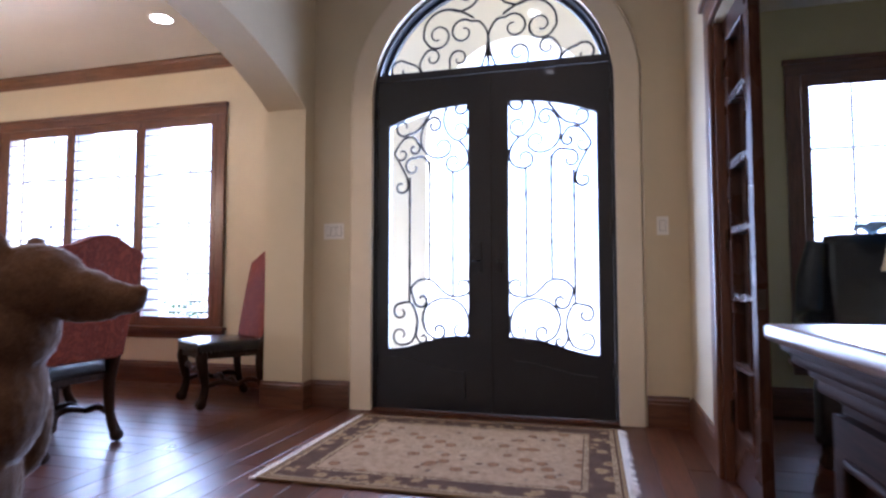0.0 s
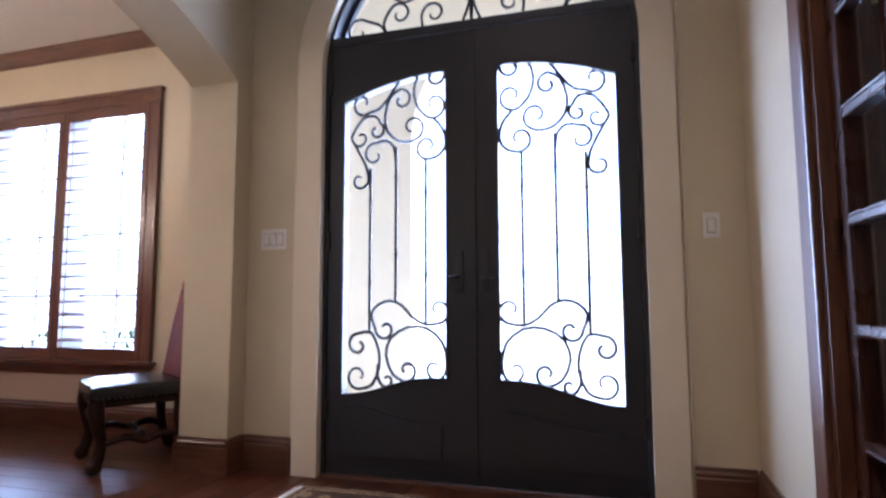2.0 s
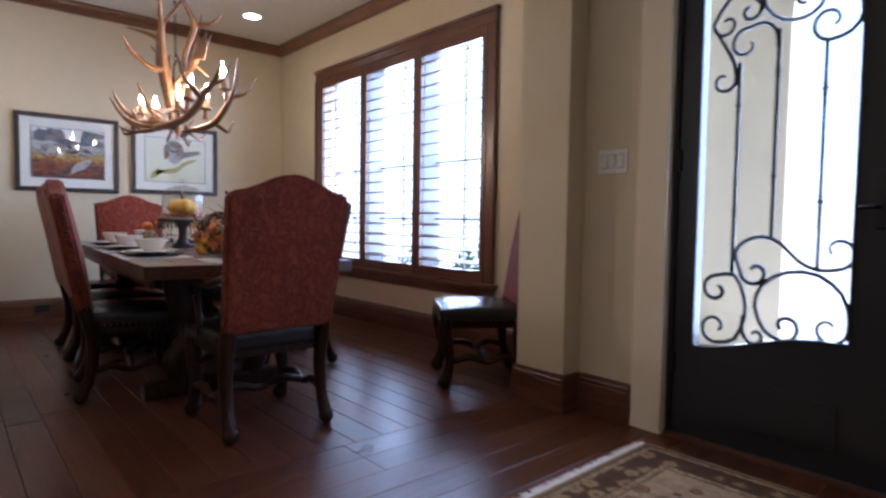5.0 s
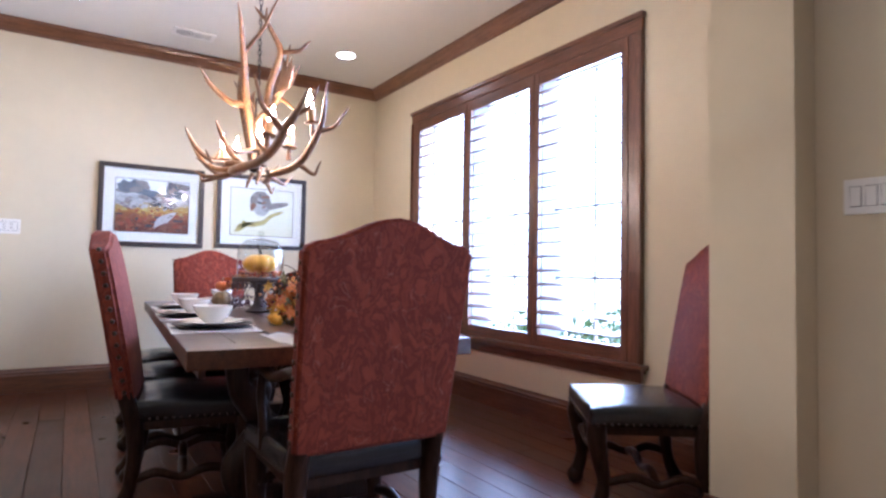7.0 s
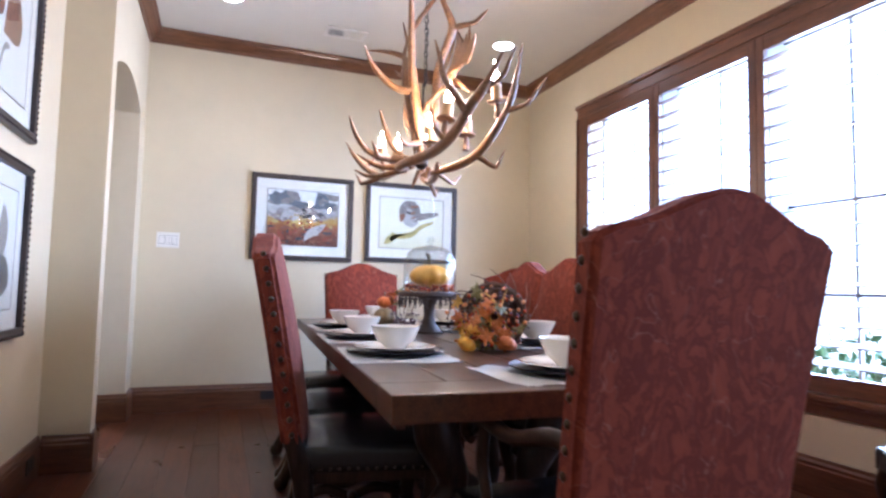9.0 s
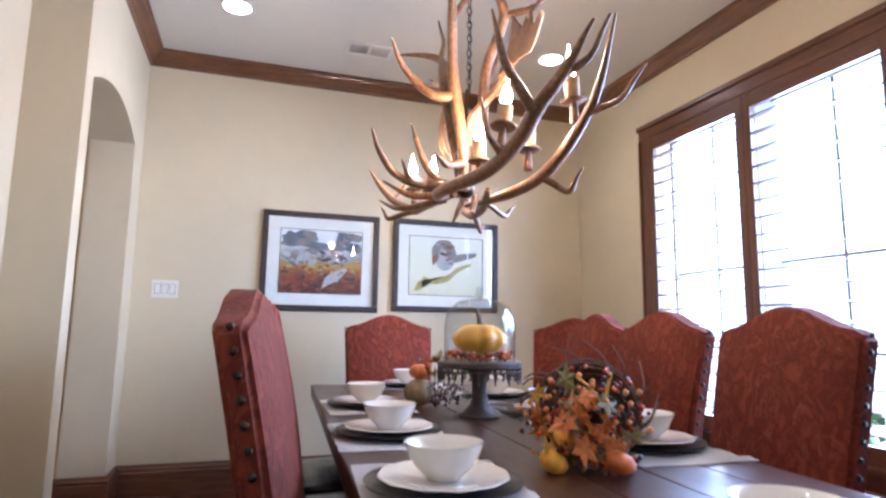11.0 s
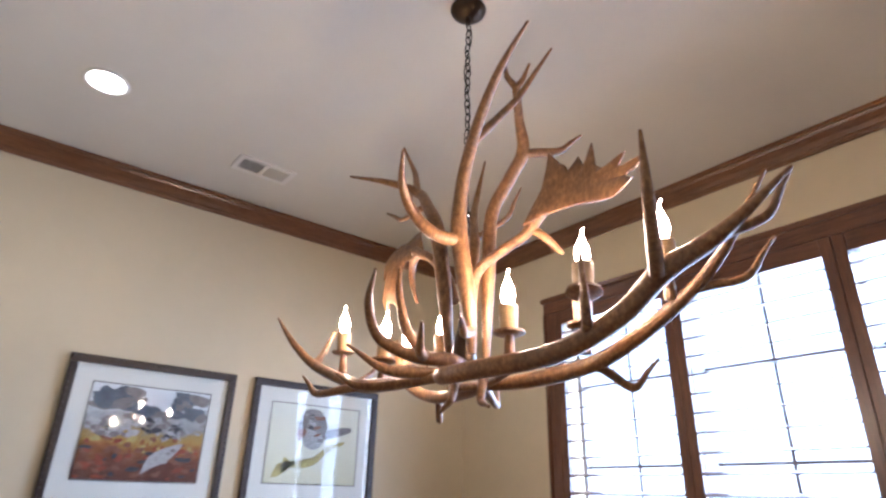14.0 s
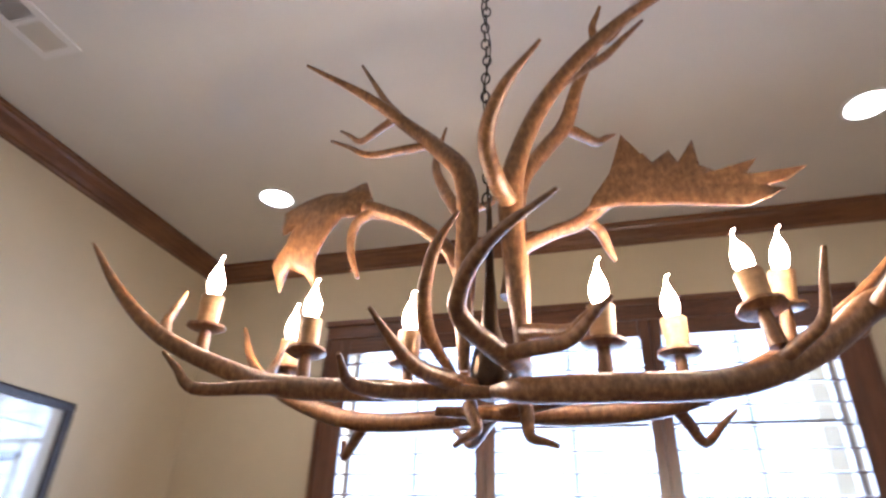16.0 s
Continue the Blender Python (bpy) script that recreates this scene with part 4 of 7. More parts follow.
# ---- rug ----
def rug_mat():
    m, nt, b, L = nodes_of("oriental_rug_pile")
    tc = nt.nodes.new("ShaderNodeTexCoord")
    sep = nt.nodes.new("ShaderNodeSeparateXYZ")
    L.new(tc.outputs["Object"], sep.inputs[0])

    def mth(op, a, b2=0.0):
        n = nt.nodes.new("ShaderNodeMath")
        n.operation = op
        for s, v in ((n.inputs[0], a), (n.inputs[1], b2)):
            if isinstance(v, (int, float)):
                s.default_value = v
            else:
                L.new(v, s)
        return n.outputs[0]
    ex, ey = mth("SUBTRACT", 0.845, mth("ABSOLUTE", sep.outputs[0])), mth("SUBTRACT", 0.68, mth("ABSOLUTE", sep.outputs[1]))
    edge = mth("MINIMUM", ex, ey)
    v = coords(nt)
    vor = nt.nodes.new("ShaderNodeTexVoronoi")
    vor.inputs["Scale"].default_value = 9.0
    L.new(v, vor.inputs["Vector"])
    ground = ramp(nt, noise_tex(nt, v, 26, 4), [(0.35, (0.232, 0.150, 0.081)), (0.65, (0.307, 0.211, 0.119))])
    flowers = ramp(nt, vor.outputs["Distance"], [(0.05, (0.259, 0.162, 0.067)), (0.1, (0.094, 0.039, 0.016)), (0.15, (0.216, 0.114, 0.045)), (0.26, (0.173, 0.090, 0.036)), (0.3, (0.079, 0.036, 0.016)), (0.33, (0.216, 0.169, 0.112))])
    inside = nt.nodes.new("ShaderNodeMath")
    inside.operation = 'LESS_THAN'
    inside.inputs[1].default_value = 0.33
    ragged = mth("ADD", vor.outputs["Distance"], mth("MULTIPLY", mth("SUBTRACT", noise_tex(nt, v, 45, 3), 0.5), 0.22))
    L.new(ragged, inside.inputs[0])
    field = mixc(nt, inside.outputs[0], ground, flowers)
    vine = noise_tex(nt, v, 15, 3)
    field = mixc(nt, ramp(nt, vine, [(0.485, (0, 0, 0)), (0.495, (0.85, 0.85, 0.85)), (0.505, (0, 0, 0))]), field, (0.094, 0.045, 0.020))
    vor2 = nt.nodes.new("ShaderNodeTexVoronoi")
    vor2.inputs["Scale"].default_value = 11
    L.new(v, vor2.inputs["Vector"])
    blotch = mth("ADD", vor2.outputs["Distance"], mth("MULTIPLY", mth("SUBTRACT", noise_tex(nt, v, 38, 3), 0.5), 0.55))
    bord = ramp(nt, blotch, [(0.08, (0.144, 0.072, 0.027)), (0.16, (0.245, 0.162, 0.076)), (0.34, (0.216, 0.139, 0.063)), (0.38, (0.085, 0.047, 0.025)), (0.7, (0.066, 0.036, 0.02))])
    cream = ramp(nt, noise_tex(nt, v, 60, 2), [(0.4, (0.144, 0.090, 0.045)), (0.6, (0.302, 0.216, 0.116))])
    def step(lim):
        return mth("GREATER_THAN", edge, lim)
    col = mixc(nt, step(0.02), (0.216, 0.145, 0.071), (0.072, 0.036, 0.017))
    col = mixc(nt, step(0.03), col, cream)
    col = mixc(nt, step(0.055), col, bord)
    col = mixc(nt, step(0.165), col, (0.072, 0.036, 0.017))
    col = mixc(nt, step(0.171), col, cream)
    col = mixc(nt, step(0.198), col, (0.072, 0.036, 0.017))
    col = mixc(nt, step(0.204), col, field)
    wear = noise_tex(nt, v, 3.5, 4)
    col = mixc(nt, 0.35, col, ramp(nt, wear, [(0.3, (0.75, 0.72, 0.7)), (0.7, (1.2, 1.15, 1.1))]), "MULTIPLY")
    L.new(col, b.inputs["Base Color"])
    setp(b, Roughness=0.95)
    b.inputs["Specular IOR Level"].default_value = 0.08
    bump(nt, b, noise_tex(nt, v, 420, 2), 0.8, 0.004)
    return m


rug = thing("rug", 0.12, 3.3, 0.004, 1, "worn oriental rug in pale blue and brown with cream fringe", "rug")
bm = nb()
box(bm, -0.845, -0.68, 0, 0.845, 0.68, 0.011, 0.004)
part("rug_body", bm, rug_mat(), rug)
bm = nb()
rnd = random.Random(4)
for s in (-1, 1):
    for i in range(170):
        y = -0.675 + 1.35 * i / 169
        e = s * (0.89 + rnd.uniform(-0.012, 0.012))
        dy = rnd.uniform(-0.012, 0.012)
        vs = [bm.verts.new(p) for p in ((s * 0.84, y - 0.0025, 0.006), (s * 0.84, y + 0.0025, 0.006), (e, y + 0.003 + dy, 0.001), (e, y - 0.003 + dy, 0.001), (s * 0.86, y, 0.009))]
        for a, b in ((0, 3), (3, 2), (2, 1), (1, 0)):
            bm.faces.new((vs[a], vs[b], vs[4]))
tagged(part("fringe", bm, M_LINEN, rug, "cream cotton fringe"), kind="stuff")


# ---- dining chairs ----
def chair(arms=False, label=""):
    """A high upholstered chair that looks along +y, its back at -y."""
    t = thing("dining_chair", 0, 0, 0, 0, label, "chair", "dining chairs")
    # back: camel-topped, leaning backwards
    w, n, th = 0.285, 14, 0.045
    bm = nb()
    prof = []
    for i in range(n + 1):
        u = -w + 2 * w * i / n
        f = abs(u) / w
        top = 1.12 + 0.075 * (0.5 + 0.5 * math.cos(math.pi * min(1, f * 1.12))) - 0.02 * max(0, (f - 0.82) / 0.18) ** 2
        prof.append((u, top))
    rows = 9
    def lean(z):
        return -0.235 - (z - 0.45) * 0.165 - 0.03 * (z - 0.45) ** 2
    grid = {}
    for s in (-1, 1):
        for i, (u, top) in enumerate(prof):
            for k in range(rows + 1):
                z = 0.49 + (top - 0.49) * k / rows
                edge = max(abs(u) / w, 0)
                puff = (1 - edge ** 4) * (0.35 + 0.65 * math.sin(math.pi * min(0.97, 0.12 + k / rows * 0.8))) if s > 0 else 0.35 * (1 - edge ** 6)
                uu = u * (0.93 + 0.07 * k / rows)
                grid[s, i, k] = bm.verts.new((uu, lean(z) + s * th * (0.72 + 0.5 * puff), z))
    for s in (-1, 1):
        for i in range(n):
            for k in range(rows):
                bm.faces.new([grid[s, a, b] for a, b in ((i, k), (i + 1, k), (i + 1, k + 1), (i, k + 1))])
    for i in range(n):
        for k in (0, rows):
            bm.faces.new((grid[-1, i, k], grid[-1, i + 1, k], grid[1, i + 1, k], grid[1, i, k]))
    for k in range(rows):
        for i in (0, n):
            bm.faces.new((grid[-1, i, k], grid[-1, i, k + 1], grid[1, i, k + 1], grid[1, i, k]))
    bmesh.ops.recalc_face_normals(bm, faces=bm.faces)
    es = [e for e in bm.edges if len(e.link_faces) == 2 and e.calc_face_angle(0) > 0.9]
    bmesh.ops.bevel(bm, geom=es, offset=0.012, segments=3, affect='EDGES')
    back = part("backrest", bm, M_FABRIC, t, "camel-back rest in red damask fabric", 60)
    for s in (-1, 1):
        bm = nb()
        for k in range(13):
            z = 0.53 + 0.575 * k / 12
            uu = s * w * (0.93 + 0.07 * (z - 0.49) / 0.68)
            r = bmesh.ops.create_icosphere(bm, subdivisions=1, radius=0.0105)
            bmesh.ops.scale(bm, vec=(0.55, 1, 1), verts=r["verts"])
            bmesh.ops.translate(bm, vec=(uu + s * 0.0015, lean(z) + 0.004, z), verts=r["verts"])
        tagged(part("nailhead_trim", bm, M_BRONZE, back, "row of dark brass nailheads", 80), kind="stuff")
    # seat
    bm = nb()
    box(bm, -0.27, -0.22, 0.4, 0.27, 0.27, 0.48, 0.03, 4)
    for v in bm.verts:
        if v.co.z > 0.44:
            v.co.z += 0.035 * max(0, (1 - (v.co.x / 0.29) ** 2) * (1 - ((v.co.y - 0.02) / 0.27) ** 2))
        v.co.x *= 0.93 + 0.07 * (v.co.y + 0.22) / 0.49
    bmesh.ops.subdivide_edges(bm, edges=[e for e in bm.edges if e.calc_length() > 0.2], cuts=3, use_grid_fill=True)
    for v in bm.verts:
        if v.co.z > 0.47:
            v.co.z = 0.48 + 0.03 * max(0, (1 - (v.co.x / 0.27) ** 4) * (1 - ((v.co.y - 0.02) / 0.26) ** 4))
    seat = part("seat", bm, M_LEATHER, t, "padded black leather seat", 60)
    bm = nb()
    for k in range(19):
        u = -0.245 + 0.49 * k / 18
        r = bmesh.ops.create_icosphere(bm, subdivisions=1, radius=0.006)
        bmesh.ops.translate(bm, vec=(u, 0.27, 0.415), verts=r["verts"])
    for s in (-1, 1):
        for k in range(15):
            v0 = -0.18 + 0.42 * k / 14
            r = bmesh.ops.create_icosphere(bm, subdivisions=1, radius=0.006)
            bmesh.ops.translate(bm, vec=(s * 0.27 * (0.935 + 0.065 * (v0 + 0.22) / 0.49), v0, 0.415), verts=r["verts"])
    tagged(part("nailhead_trim", bm, M_BRONZE, seat, "row of small nailheads", 80), kind="stuff")
    bm = nb()
    box(bm, -0.24, -0.2, 0.365, 0.24, 0.25, 0.405, 0.006)
    part("seat_frame", bm, M_DARKWOOD, t)
    # mutton-bone legs
    for s in (-1, 1):
        bm = nb()
        sweep(bm, [(s * 0.225, 0.225, 0.43), (s * 0.23, 0.236, 0.36), (s * 0.232, 0.222, 0.26), (s * 0.232, 0.206, 0.17), (s * 0.235, 0.216, 0.1), (s * 0.236, 0.232, 0.055), (s * 0.236, 0.238, 0.03)], [0.038, 0.043, 0.036, 0.028, 0.031, 0.034, 0.03], 12, 5)
        r = bmesh.ops.create_uvsphere(bm, u_segments=12, v_segments=8, radius=0.042)
        bmesh.ops.translate(bm, vec=(s * 0.236, 0.238, 0.042), verts=r["verts"])
        part("leg", bm, M_DARKWOOD, t, smooth=80)
        bm = nb()
        sweep(bm, [(s * 0.235, -0.245, 0.52), (s * 0.235, -0.215, 0.42), (s * 0.235, -0.2, 0.3), (s * 0.235, -0.215, 0.15), (s * 0.237, -0.25, 0.06), (s * 0.237, -0.27, 0.024)], [0.033, 0.036, 0.032, 0.027, 0.032, 0.028], 10, 5)
        r = bmesh.ops.create_uvsphere(bm, u_segments=12, v_segments=8, radius=0.038)
        bmesh.ops.translate(bm, vec=(s * 0.237, -0.262, 0.038), verts=r["verts"])
        part("leg", bm, M_DARKWOOD, t, smooth=80)
        bm = nb()
        sweep(bm, [(s * 0.236, -0.215, 0.16), (s * 0.236, -0.12, 0.19), (s * 0.236, -0.02, 0.16), (s * 0.236, 0.08, 0.19), (s * 0.236, 0.2, 0.165)], [0.018, 0.021, 0.017, 0.021, 0.018], 8, 5)
        part("stretcher", bm, M_DARKWOOD, t, smooth=80)
        if arms:
            bm = nb()
            sweep(bm, [(s * 0.25, -0.262, 0.725), (s * 0.258, -0.2, 0.725), (s * 0.26, -0.05, 0.69), (s * 0.26, 0.08, 0.7), (s * 0.262, 0.16, 0.69), (s * 0.262, 0.185, 0.65), (s * 0.262, 0.155, 0.635)], [0.0173, 0.0187, 0.0173, 0.0202, 0.0216, 0.0173, 0.0115], 10, 5)
            sweep(bm, [(s * 0.26, 0.08, 0.69), (s * 0.258, 0.1, 0.6), (s * 0.258, 0.07, 0.52), (s * 0.252, 0.08, 0.43)], [0.0144, 0.0158, 0.0137, 0.0158], 10, 5)
            part("armrest", bm, M_DARKWOOD, t, "dark carved scrolled armrest", 80)
    bm = nb()
    sweep(bm, [(-0.236, -0.02, 0.165), (-0.12, -0.02, 0.19), (0, -0.02, 0.16), (0.12, -0.02, 0.19), (0.236, -0.02, 0.165)], [0.018, 0.021, 0.017, 0.021, 0.018], 8, 5)
    part("stretcher", bm, M_DARKWOOD, t, smooth=80)
    bm = nb()
    sweep(bm, [(-0.236, 0.2, 0.27), (-0.12, 0.225, 0.3), (0, 0.225, 0.27), (0.12, 0.225, 0.3), (0.236, 0.2, 0.27)], [0.016, 0.022, 0.018, 0.022, 0.016], 8, 5)
    part("stretcher", bm, M_DARKWOOD, t, smooth=80)
    return t


C1 = "camel-back dining chair in red damask with black leather seat"
c0 = chair(False, C1)
c0.matrix_basis = pose(-3.13, 2.41, 0, 0, 0, -9)
copy_thing(c0, pose(-3.74, 2.46, 0, 0, 0, -4))
copy_thing(c0, pose(-4.36, 2.5, 0, 0, 0, -2))
copy_thing(c0, pose(-3.17, 3.37, 0, 0, 0, 177))
copy_thing(c0, pose(-3.79, 3.38, 0, 0, 0, 178))
copy_thing(c0, pose(-4.34, 3.41, 0, 0, 0, 176))
tagged(copy_thing(c0, pose(-5.13, 2.915, 0, 0, 0, 268)), label="red damask dining chair at the far end of the table")
tagged(copy_thing(c0, pose(-5.02, 3.98, 0, 0, 0, 230)), label="spare red damask dining chair in the corner by the window")
tagged(copy_thing(c0, pose(-2.02, 4.15, 0, 0, 0, 145)), label="spare red damask dining chair beside the plaster pier")
ca = chair(True, "red damask dining armchair with carved arms at the table's head")
ca.matrix_basis = pose(-2.155, 2.75, 0, 0, 0, 90)

# ---- dining table ----
table = thing("dining_table", -3.61, 2.828, 0, -3.3, "long dark wood trestle dining table with breadboard ends", "table")
TL, TW, TZ = 1.5, 0.51, 0.782
pl = None
for i in range(6):
    w = 2 * TW / 6
    m = pose(0, -TW + w * (i + 0.5), TZ - 0.03)
    if pl is None:
        pl = part("top_board", box(nb(), -TL + 0.16, -w / 2 + 0.0008, -0.03, TL - 0.16, w / 2 - 0.0008, 0.03, 0.003, 1), M_TABLE, table, m=m)
    else:
        twin("top_board", pl, table, m)
for s in (-1, 1):
    x0, x1 = sorted((s * (TL - 0.159), s * TL))
    part("breadboard_end", box(nb(), x0, -TW, TZ - 0.062, x1, TW, TZ + 0.001, 0.006), M_TABLE, table)
    bm = nb()
    x = s * 0.82
    box(bm, x - 0.05, -0.4, TZ - 0.12, x + 0.05, 0.4, TZ - 0.062, 0.01)
    box(bm, x - 0.055, -0.4, 0.0, x + 0.055, 0.4, 0.09, 0.02)
    for sy in (-1, 1):
        sweep(bm, [(x, sy * 0.2, 0.07), (x, sy * 0.22, 0.2), (x, sy * 0.14, 0.36), (x, sy * 0.2, 0.52), (x, sy * 0.24, 0.7)], [0.06, 0.075, 0.05, 0.075, 0.06], 12, 5)
    part("trestle", bm, M_DARKWOOD, table, smooth=50)
part("stretcher", box(nb(), -0.8, -0.035, 0.2, 0.8, 0.035, 0.3, 0.01), M_DARKWOOD, table)
for s in (-1, 1):
    part("apron", box(nb(), -TL + 0.2, s * (TW - 0.07) - 0.012, TZ - 0.12, TL - 0.2, s * (TW - 0.07) + 0.012, TZ - 0.062, 0.003), M_TABLE, table)


# ---- place settings ----
def placemat():
    t = nb()
    n, k = 14, 9
    g = [[t.verts.new((-0.235 + 0.47 * i / n, -0.17 + 0.34 * j / k, 0.003 + 0.0015 * math.sin(i * 1.7 + j) + (0.004 * math.sin(i * 2.3) if j in (0, k) else 0))) for j in range(k + 1)] for i in range(n + 1)]
    for i in range(n):
        for j in range(k):
            t.faces.new((g[i][j], g[i + 1][j], g[i + 1][j + 1], g[i][j + 1]))
    r = bmesh.ops.solidify(t, geom=t.faces[:], thickness=0.002)
    return t


pm = tagged(part("placemat", placemat(), M_LINEN, smooth=60), "white linen placemat on the dining table", "placemat", "placemats")
ch = tagged(part("charger_plate", lathe(nb(), [(0.0, 0.004), (0.1, 0.004), (0.155, 0.012), (0.163, 0.016), (0.16, 0.012), (0.11, 0.0), (0.0, 0.0)], 40), M_CHARGER, smooth=50), "dark charger plate on a white placemat", "plate", "charger plates")
dp = tagged(part("dinner_plate", lathe(nb(), [(0.0, 0.006), (0.075, 0.006), (0.09, 0.011), (0.132, 0.018), (0.134, 0.016), (0.09, 0.006), (0.07, 0.0), (0.0, 0.0)], 48, wave=0.012, waves=12), M_CHINA, smooth=50), "cream scalloped dinner plate on a charger", "plate", "dinner plates")
bw = tagged(part("bowl", lathe(nb(), [(0.0, 0.012), (0.03, 0.014), (0.055, 0.03), (0.072, 0.06), (0.078, 0.072), (0.082, 0.073), (0.078, 0.062), (0.062, 0.028), (0.04, 0.008), (0.034, 0.0), (0.0, 0.0)], 40), M_CHINA, smooth=50), "cream china bowl on a dinner plate", "bowl", "bowls")
SET = [(-2.85, 2.445, -3), (-3.47, 2.475, -3), (-4.13, 2.53, -3), (-4.9, 2.91, 87), (-3.13, 3.14, 177), (-3.75, 3.17, 177), (-4.34, 3.2, 177), (-2.33, 2.78, 267)]
for i, (sx, sy, a) in enumerate(SET):
    for base, dz in ((pm, 0.001), (ch, 0.0075), (dp, 0.0165), (bw, 0.0235)):
        m = pose(sx, sy, TZ + dz, 0, 0, a + (i * 7 % 5) - 2)
        if i == 0:
            base.matrix_basis = m
        else:
            copy_thing(base, m)


# ---- centrepiece ----
M_STAND = plain("weathered_stand", (0.075, 0.055, 0.045), 0.55, 0.2, 0.35, 14, 80, 0.4)
M_PUMP = plain("yellow_pumpkin", (0.8, 0.4, 0.02), 0.4, var=0.2, scale=8, grain=60, bumpy=0.15)
M_PUMP2 = plain("orange_pumpkin", (0.62, 0.17, 0.03), 0.4, var=0.2, scale=9, grain=60, bumpy=0.15)
M_GOURD = plain("brown_gourd", (0.22, 0.15, 0.06), 0.5, var=0.4, scale=16, grain=60, bumpy=0.3)
M_STALK = plain("stalk", (0.1, 0.075, 0.035), 0.7, var=0.3, bumpy=0.4)
M_TWIG = plain("wicker_twig", (0.1, 0.05, 0.028), 0.65, var=0.35, scale=20, bumpy=0.3)
M_BERRY = plain("red_berry", (0.42, 0.07, 0.03), 0.25, var=0.3, scale=30, bumpy=0)
M_BERRY2 = plain("orange_berry", (0.66, 0.24, 0.05), 0.3, var=0.3, scale=30, bumpy=0)
M_BERRY3 = plain("plum_berry", (0.08, 0.03, 0.045), 0.3, var=0.3, scale=30, bumpy=0)
M_LEAF1 = plain("autumn_leaf_orange", (0.5, 0.15, 0.02), 0.6, var=0.4, scale=20, bumpy=0.2)
M_LEAF2 = plain("autumn_leaf_yellow", (0.62, 0.34, 0.03), 0.6, var=0.3, scale=20, bumpy=0.2)
M_LEAF3 = plain("autumn_leaf_green", (0.17, 0.15, 0.04), 0.6, var=0.4, scale=20, bumpy=0.2)

SXC, SYC = -3.76, 2.885
st = thing("cake_stand", SXC, SYC, TZ + 0.001, 0, "grey-brown pedestal cake stand with a pierced rim, on the dining table", "cake stand")
part("pedestal", lathe(nb(), [(0.075, 0.0), (0.078, 0.008), (0.06, 0.018), (0.036, 0.045), (0.026, 0.09), (0.03, 0.14), (0.05, 0.172), (0.06, 0.18)], 32), M_STAND, st, smooth=50)
part("top_plate", lathe(nb(), [(0.0, 0.18), (0.15, 0.18), (0.158, 0.186), (0.158, 0.2), (0.152, 0.205), (0.0, 0.205)], 40), M_STAND, st, smooth=40)
bm = nb()
for k in range(16):
    a = 2 * math.pi * k / 16
    for s in (-1, 1):
        pts = []
        for j in range(9):
            b = radians(-60 + 300 * j / 8)
            q = 0.022 * (1 - 0.05 * j)
            pts.append((0.154 * math.cos(a + s * 0.1 + q * math.cos(b) / 0.154), 0.154 * math.sin(a + s * 0.1 + q * math.cos(b) / 0.154), 0.158 + q * math.sin(b) * 0.8))
        sweep(bm, pts, [0.004, 0.003], 5, 1, smoothed=False)
    sweep(bm, [(0.154 * math.cos(a), 0.154 * math.sin(a), 0.182), (0.15 * math.cos(a), 0.15 * math.sin(a), 0.14), (0.156 * math.cos(a), 0.156 * math.sin(a), 0.125)], [0.005, 0.003], 5, 2)
part("pierced_rim", bm, M_STAND, st, "scrolled openwork skirt", 60)
dome = thing("glass_dome", SXC, SYC, TZ + 0.207, 0, "clear glass cloche with a knob, on the cake stand", "cloche")
part("bell", lathe(nb(), [(0.1322, 0.0), (0.1344, 0.003), (0.1344, 0.13), (0.1299, 0.165), (0.1120, 0.2), (0.0784, 0.222), (0.0336, 0.232), (0.0134, 0.234), (0.0123, 0.231), (0.0336, 0.2285), (0.0773, 0.2185), (0.1092, 0.197), (0.1271, 0.164), (0.1316, 0.13), (0.1316, 0.003), (0.1322, 0.0)], 48), M_DOME, dome, smooth=60)
part("knob", lathe(nb(), [(0.0, 0.234), (0.012, 0.235), (0.01, 0.242), (0.014, 0.249), (0.021, 0.258), (0.021, 0.268), (0.013, 0.278), (0.0, 0.28)], 24), M_DOME, dome, smooth=60)


def pumpkin(name, x, y, z, r, squash, mat, label, lobes=9, tilt=(0, 0)):
    t = thing(name, x, y, z, 0, label, "pumpkin")
    t.matrix_basis = pose(x, y, z, tilt[0], tilt[1], 20 * lobes)
    bm = nb()
    R, S = 16, lobes * 6
    rings = []
    for i in range(R + 1):
        ph = math.pi * i / R
        rr = r * (math.sin(ph) * 0.92 + 0.08 * math.sin(ph) ** 3)
        zz = r * squash * (1 - math.cos(ph)) - 0.1 * r * (1 if i == R else 0)
        dip = 0.18 * r * max(0, (i / R - 0.8) / 0.2) ** 2
        rings.append([bm.verts.new((rr * (1 - 0.09 * abs(math.cos(lobes * a / 2)) ** 6) * math.cos(a), rr * (1 - 0.09 * abs(math.cos(lobes * a / 2)) ** 6) * math.sin(a), zz - dip)) for a in (2 * math.pi * j / S for j in range(S))])
    for a, b in zip(rings, rings[1:]):
        for j in range(S):
            bm.faces.new((a[j], a[(j + 1) % S], b[(j + 1) % S], b[j]))
    bmesh.ops.remove_doubles(bm, verts=bm.verts, dist=1e-5)
    part("body", bm, mat, t, smooth=70)
    bm = nb()
    h = 2 * r * squash
    sweep(bm, [(0, 0, h - 0.2 * r), (0.02 * r, 0, h + 0.15 * r), (0.25 * r, 0.05 * r, h + 0.5 * r)], [0.16 * r, 0.09 * r, 0.1 * r], 7, 4)
    part("stalk", bm, M_STALK, t, smooth=60)
    return t


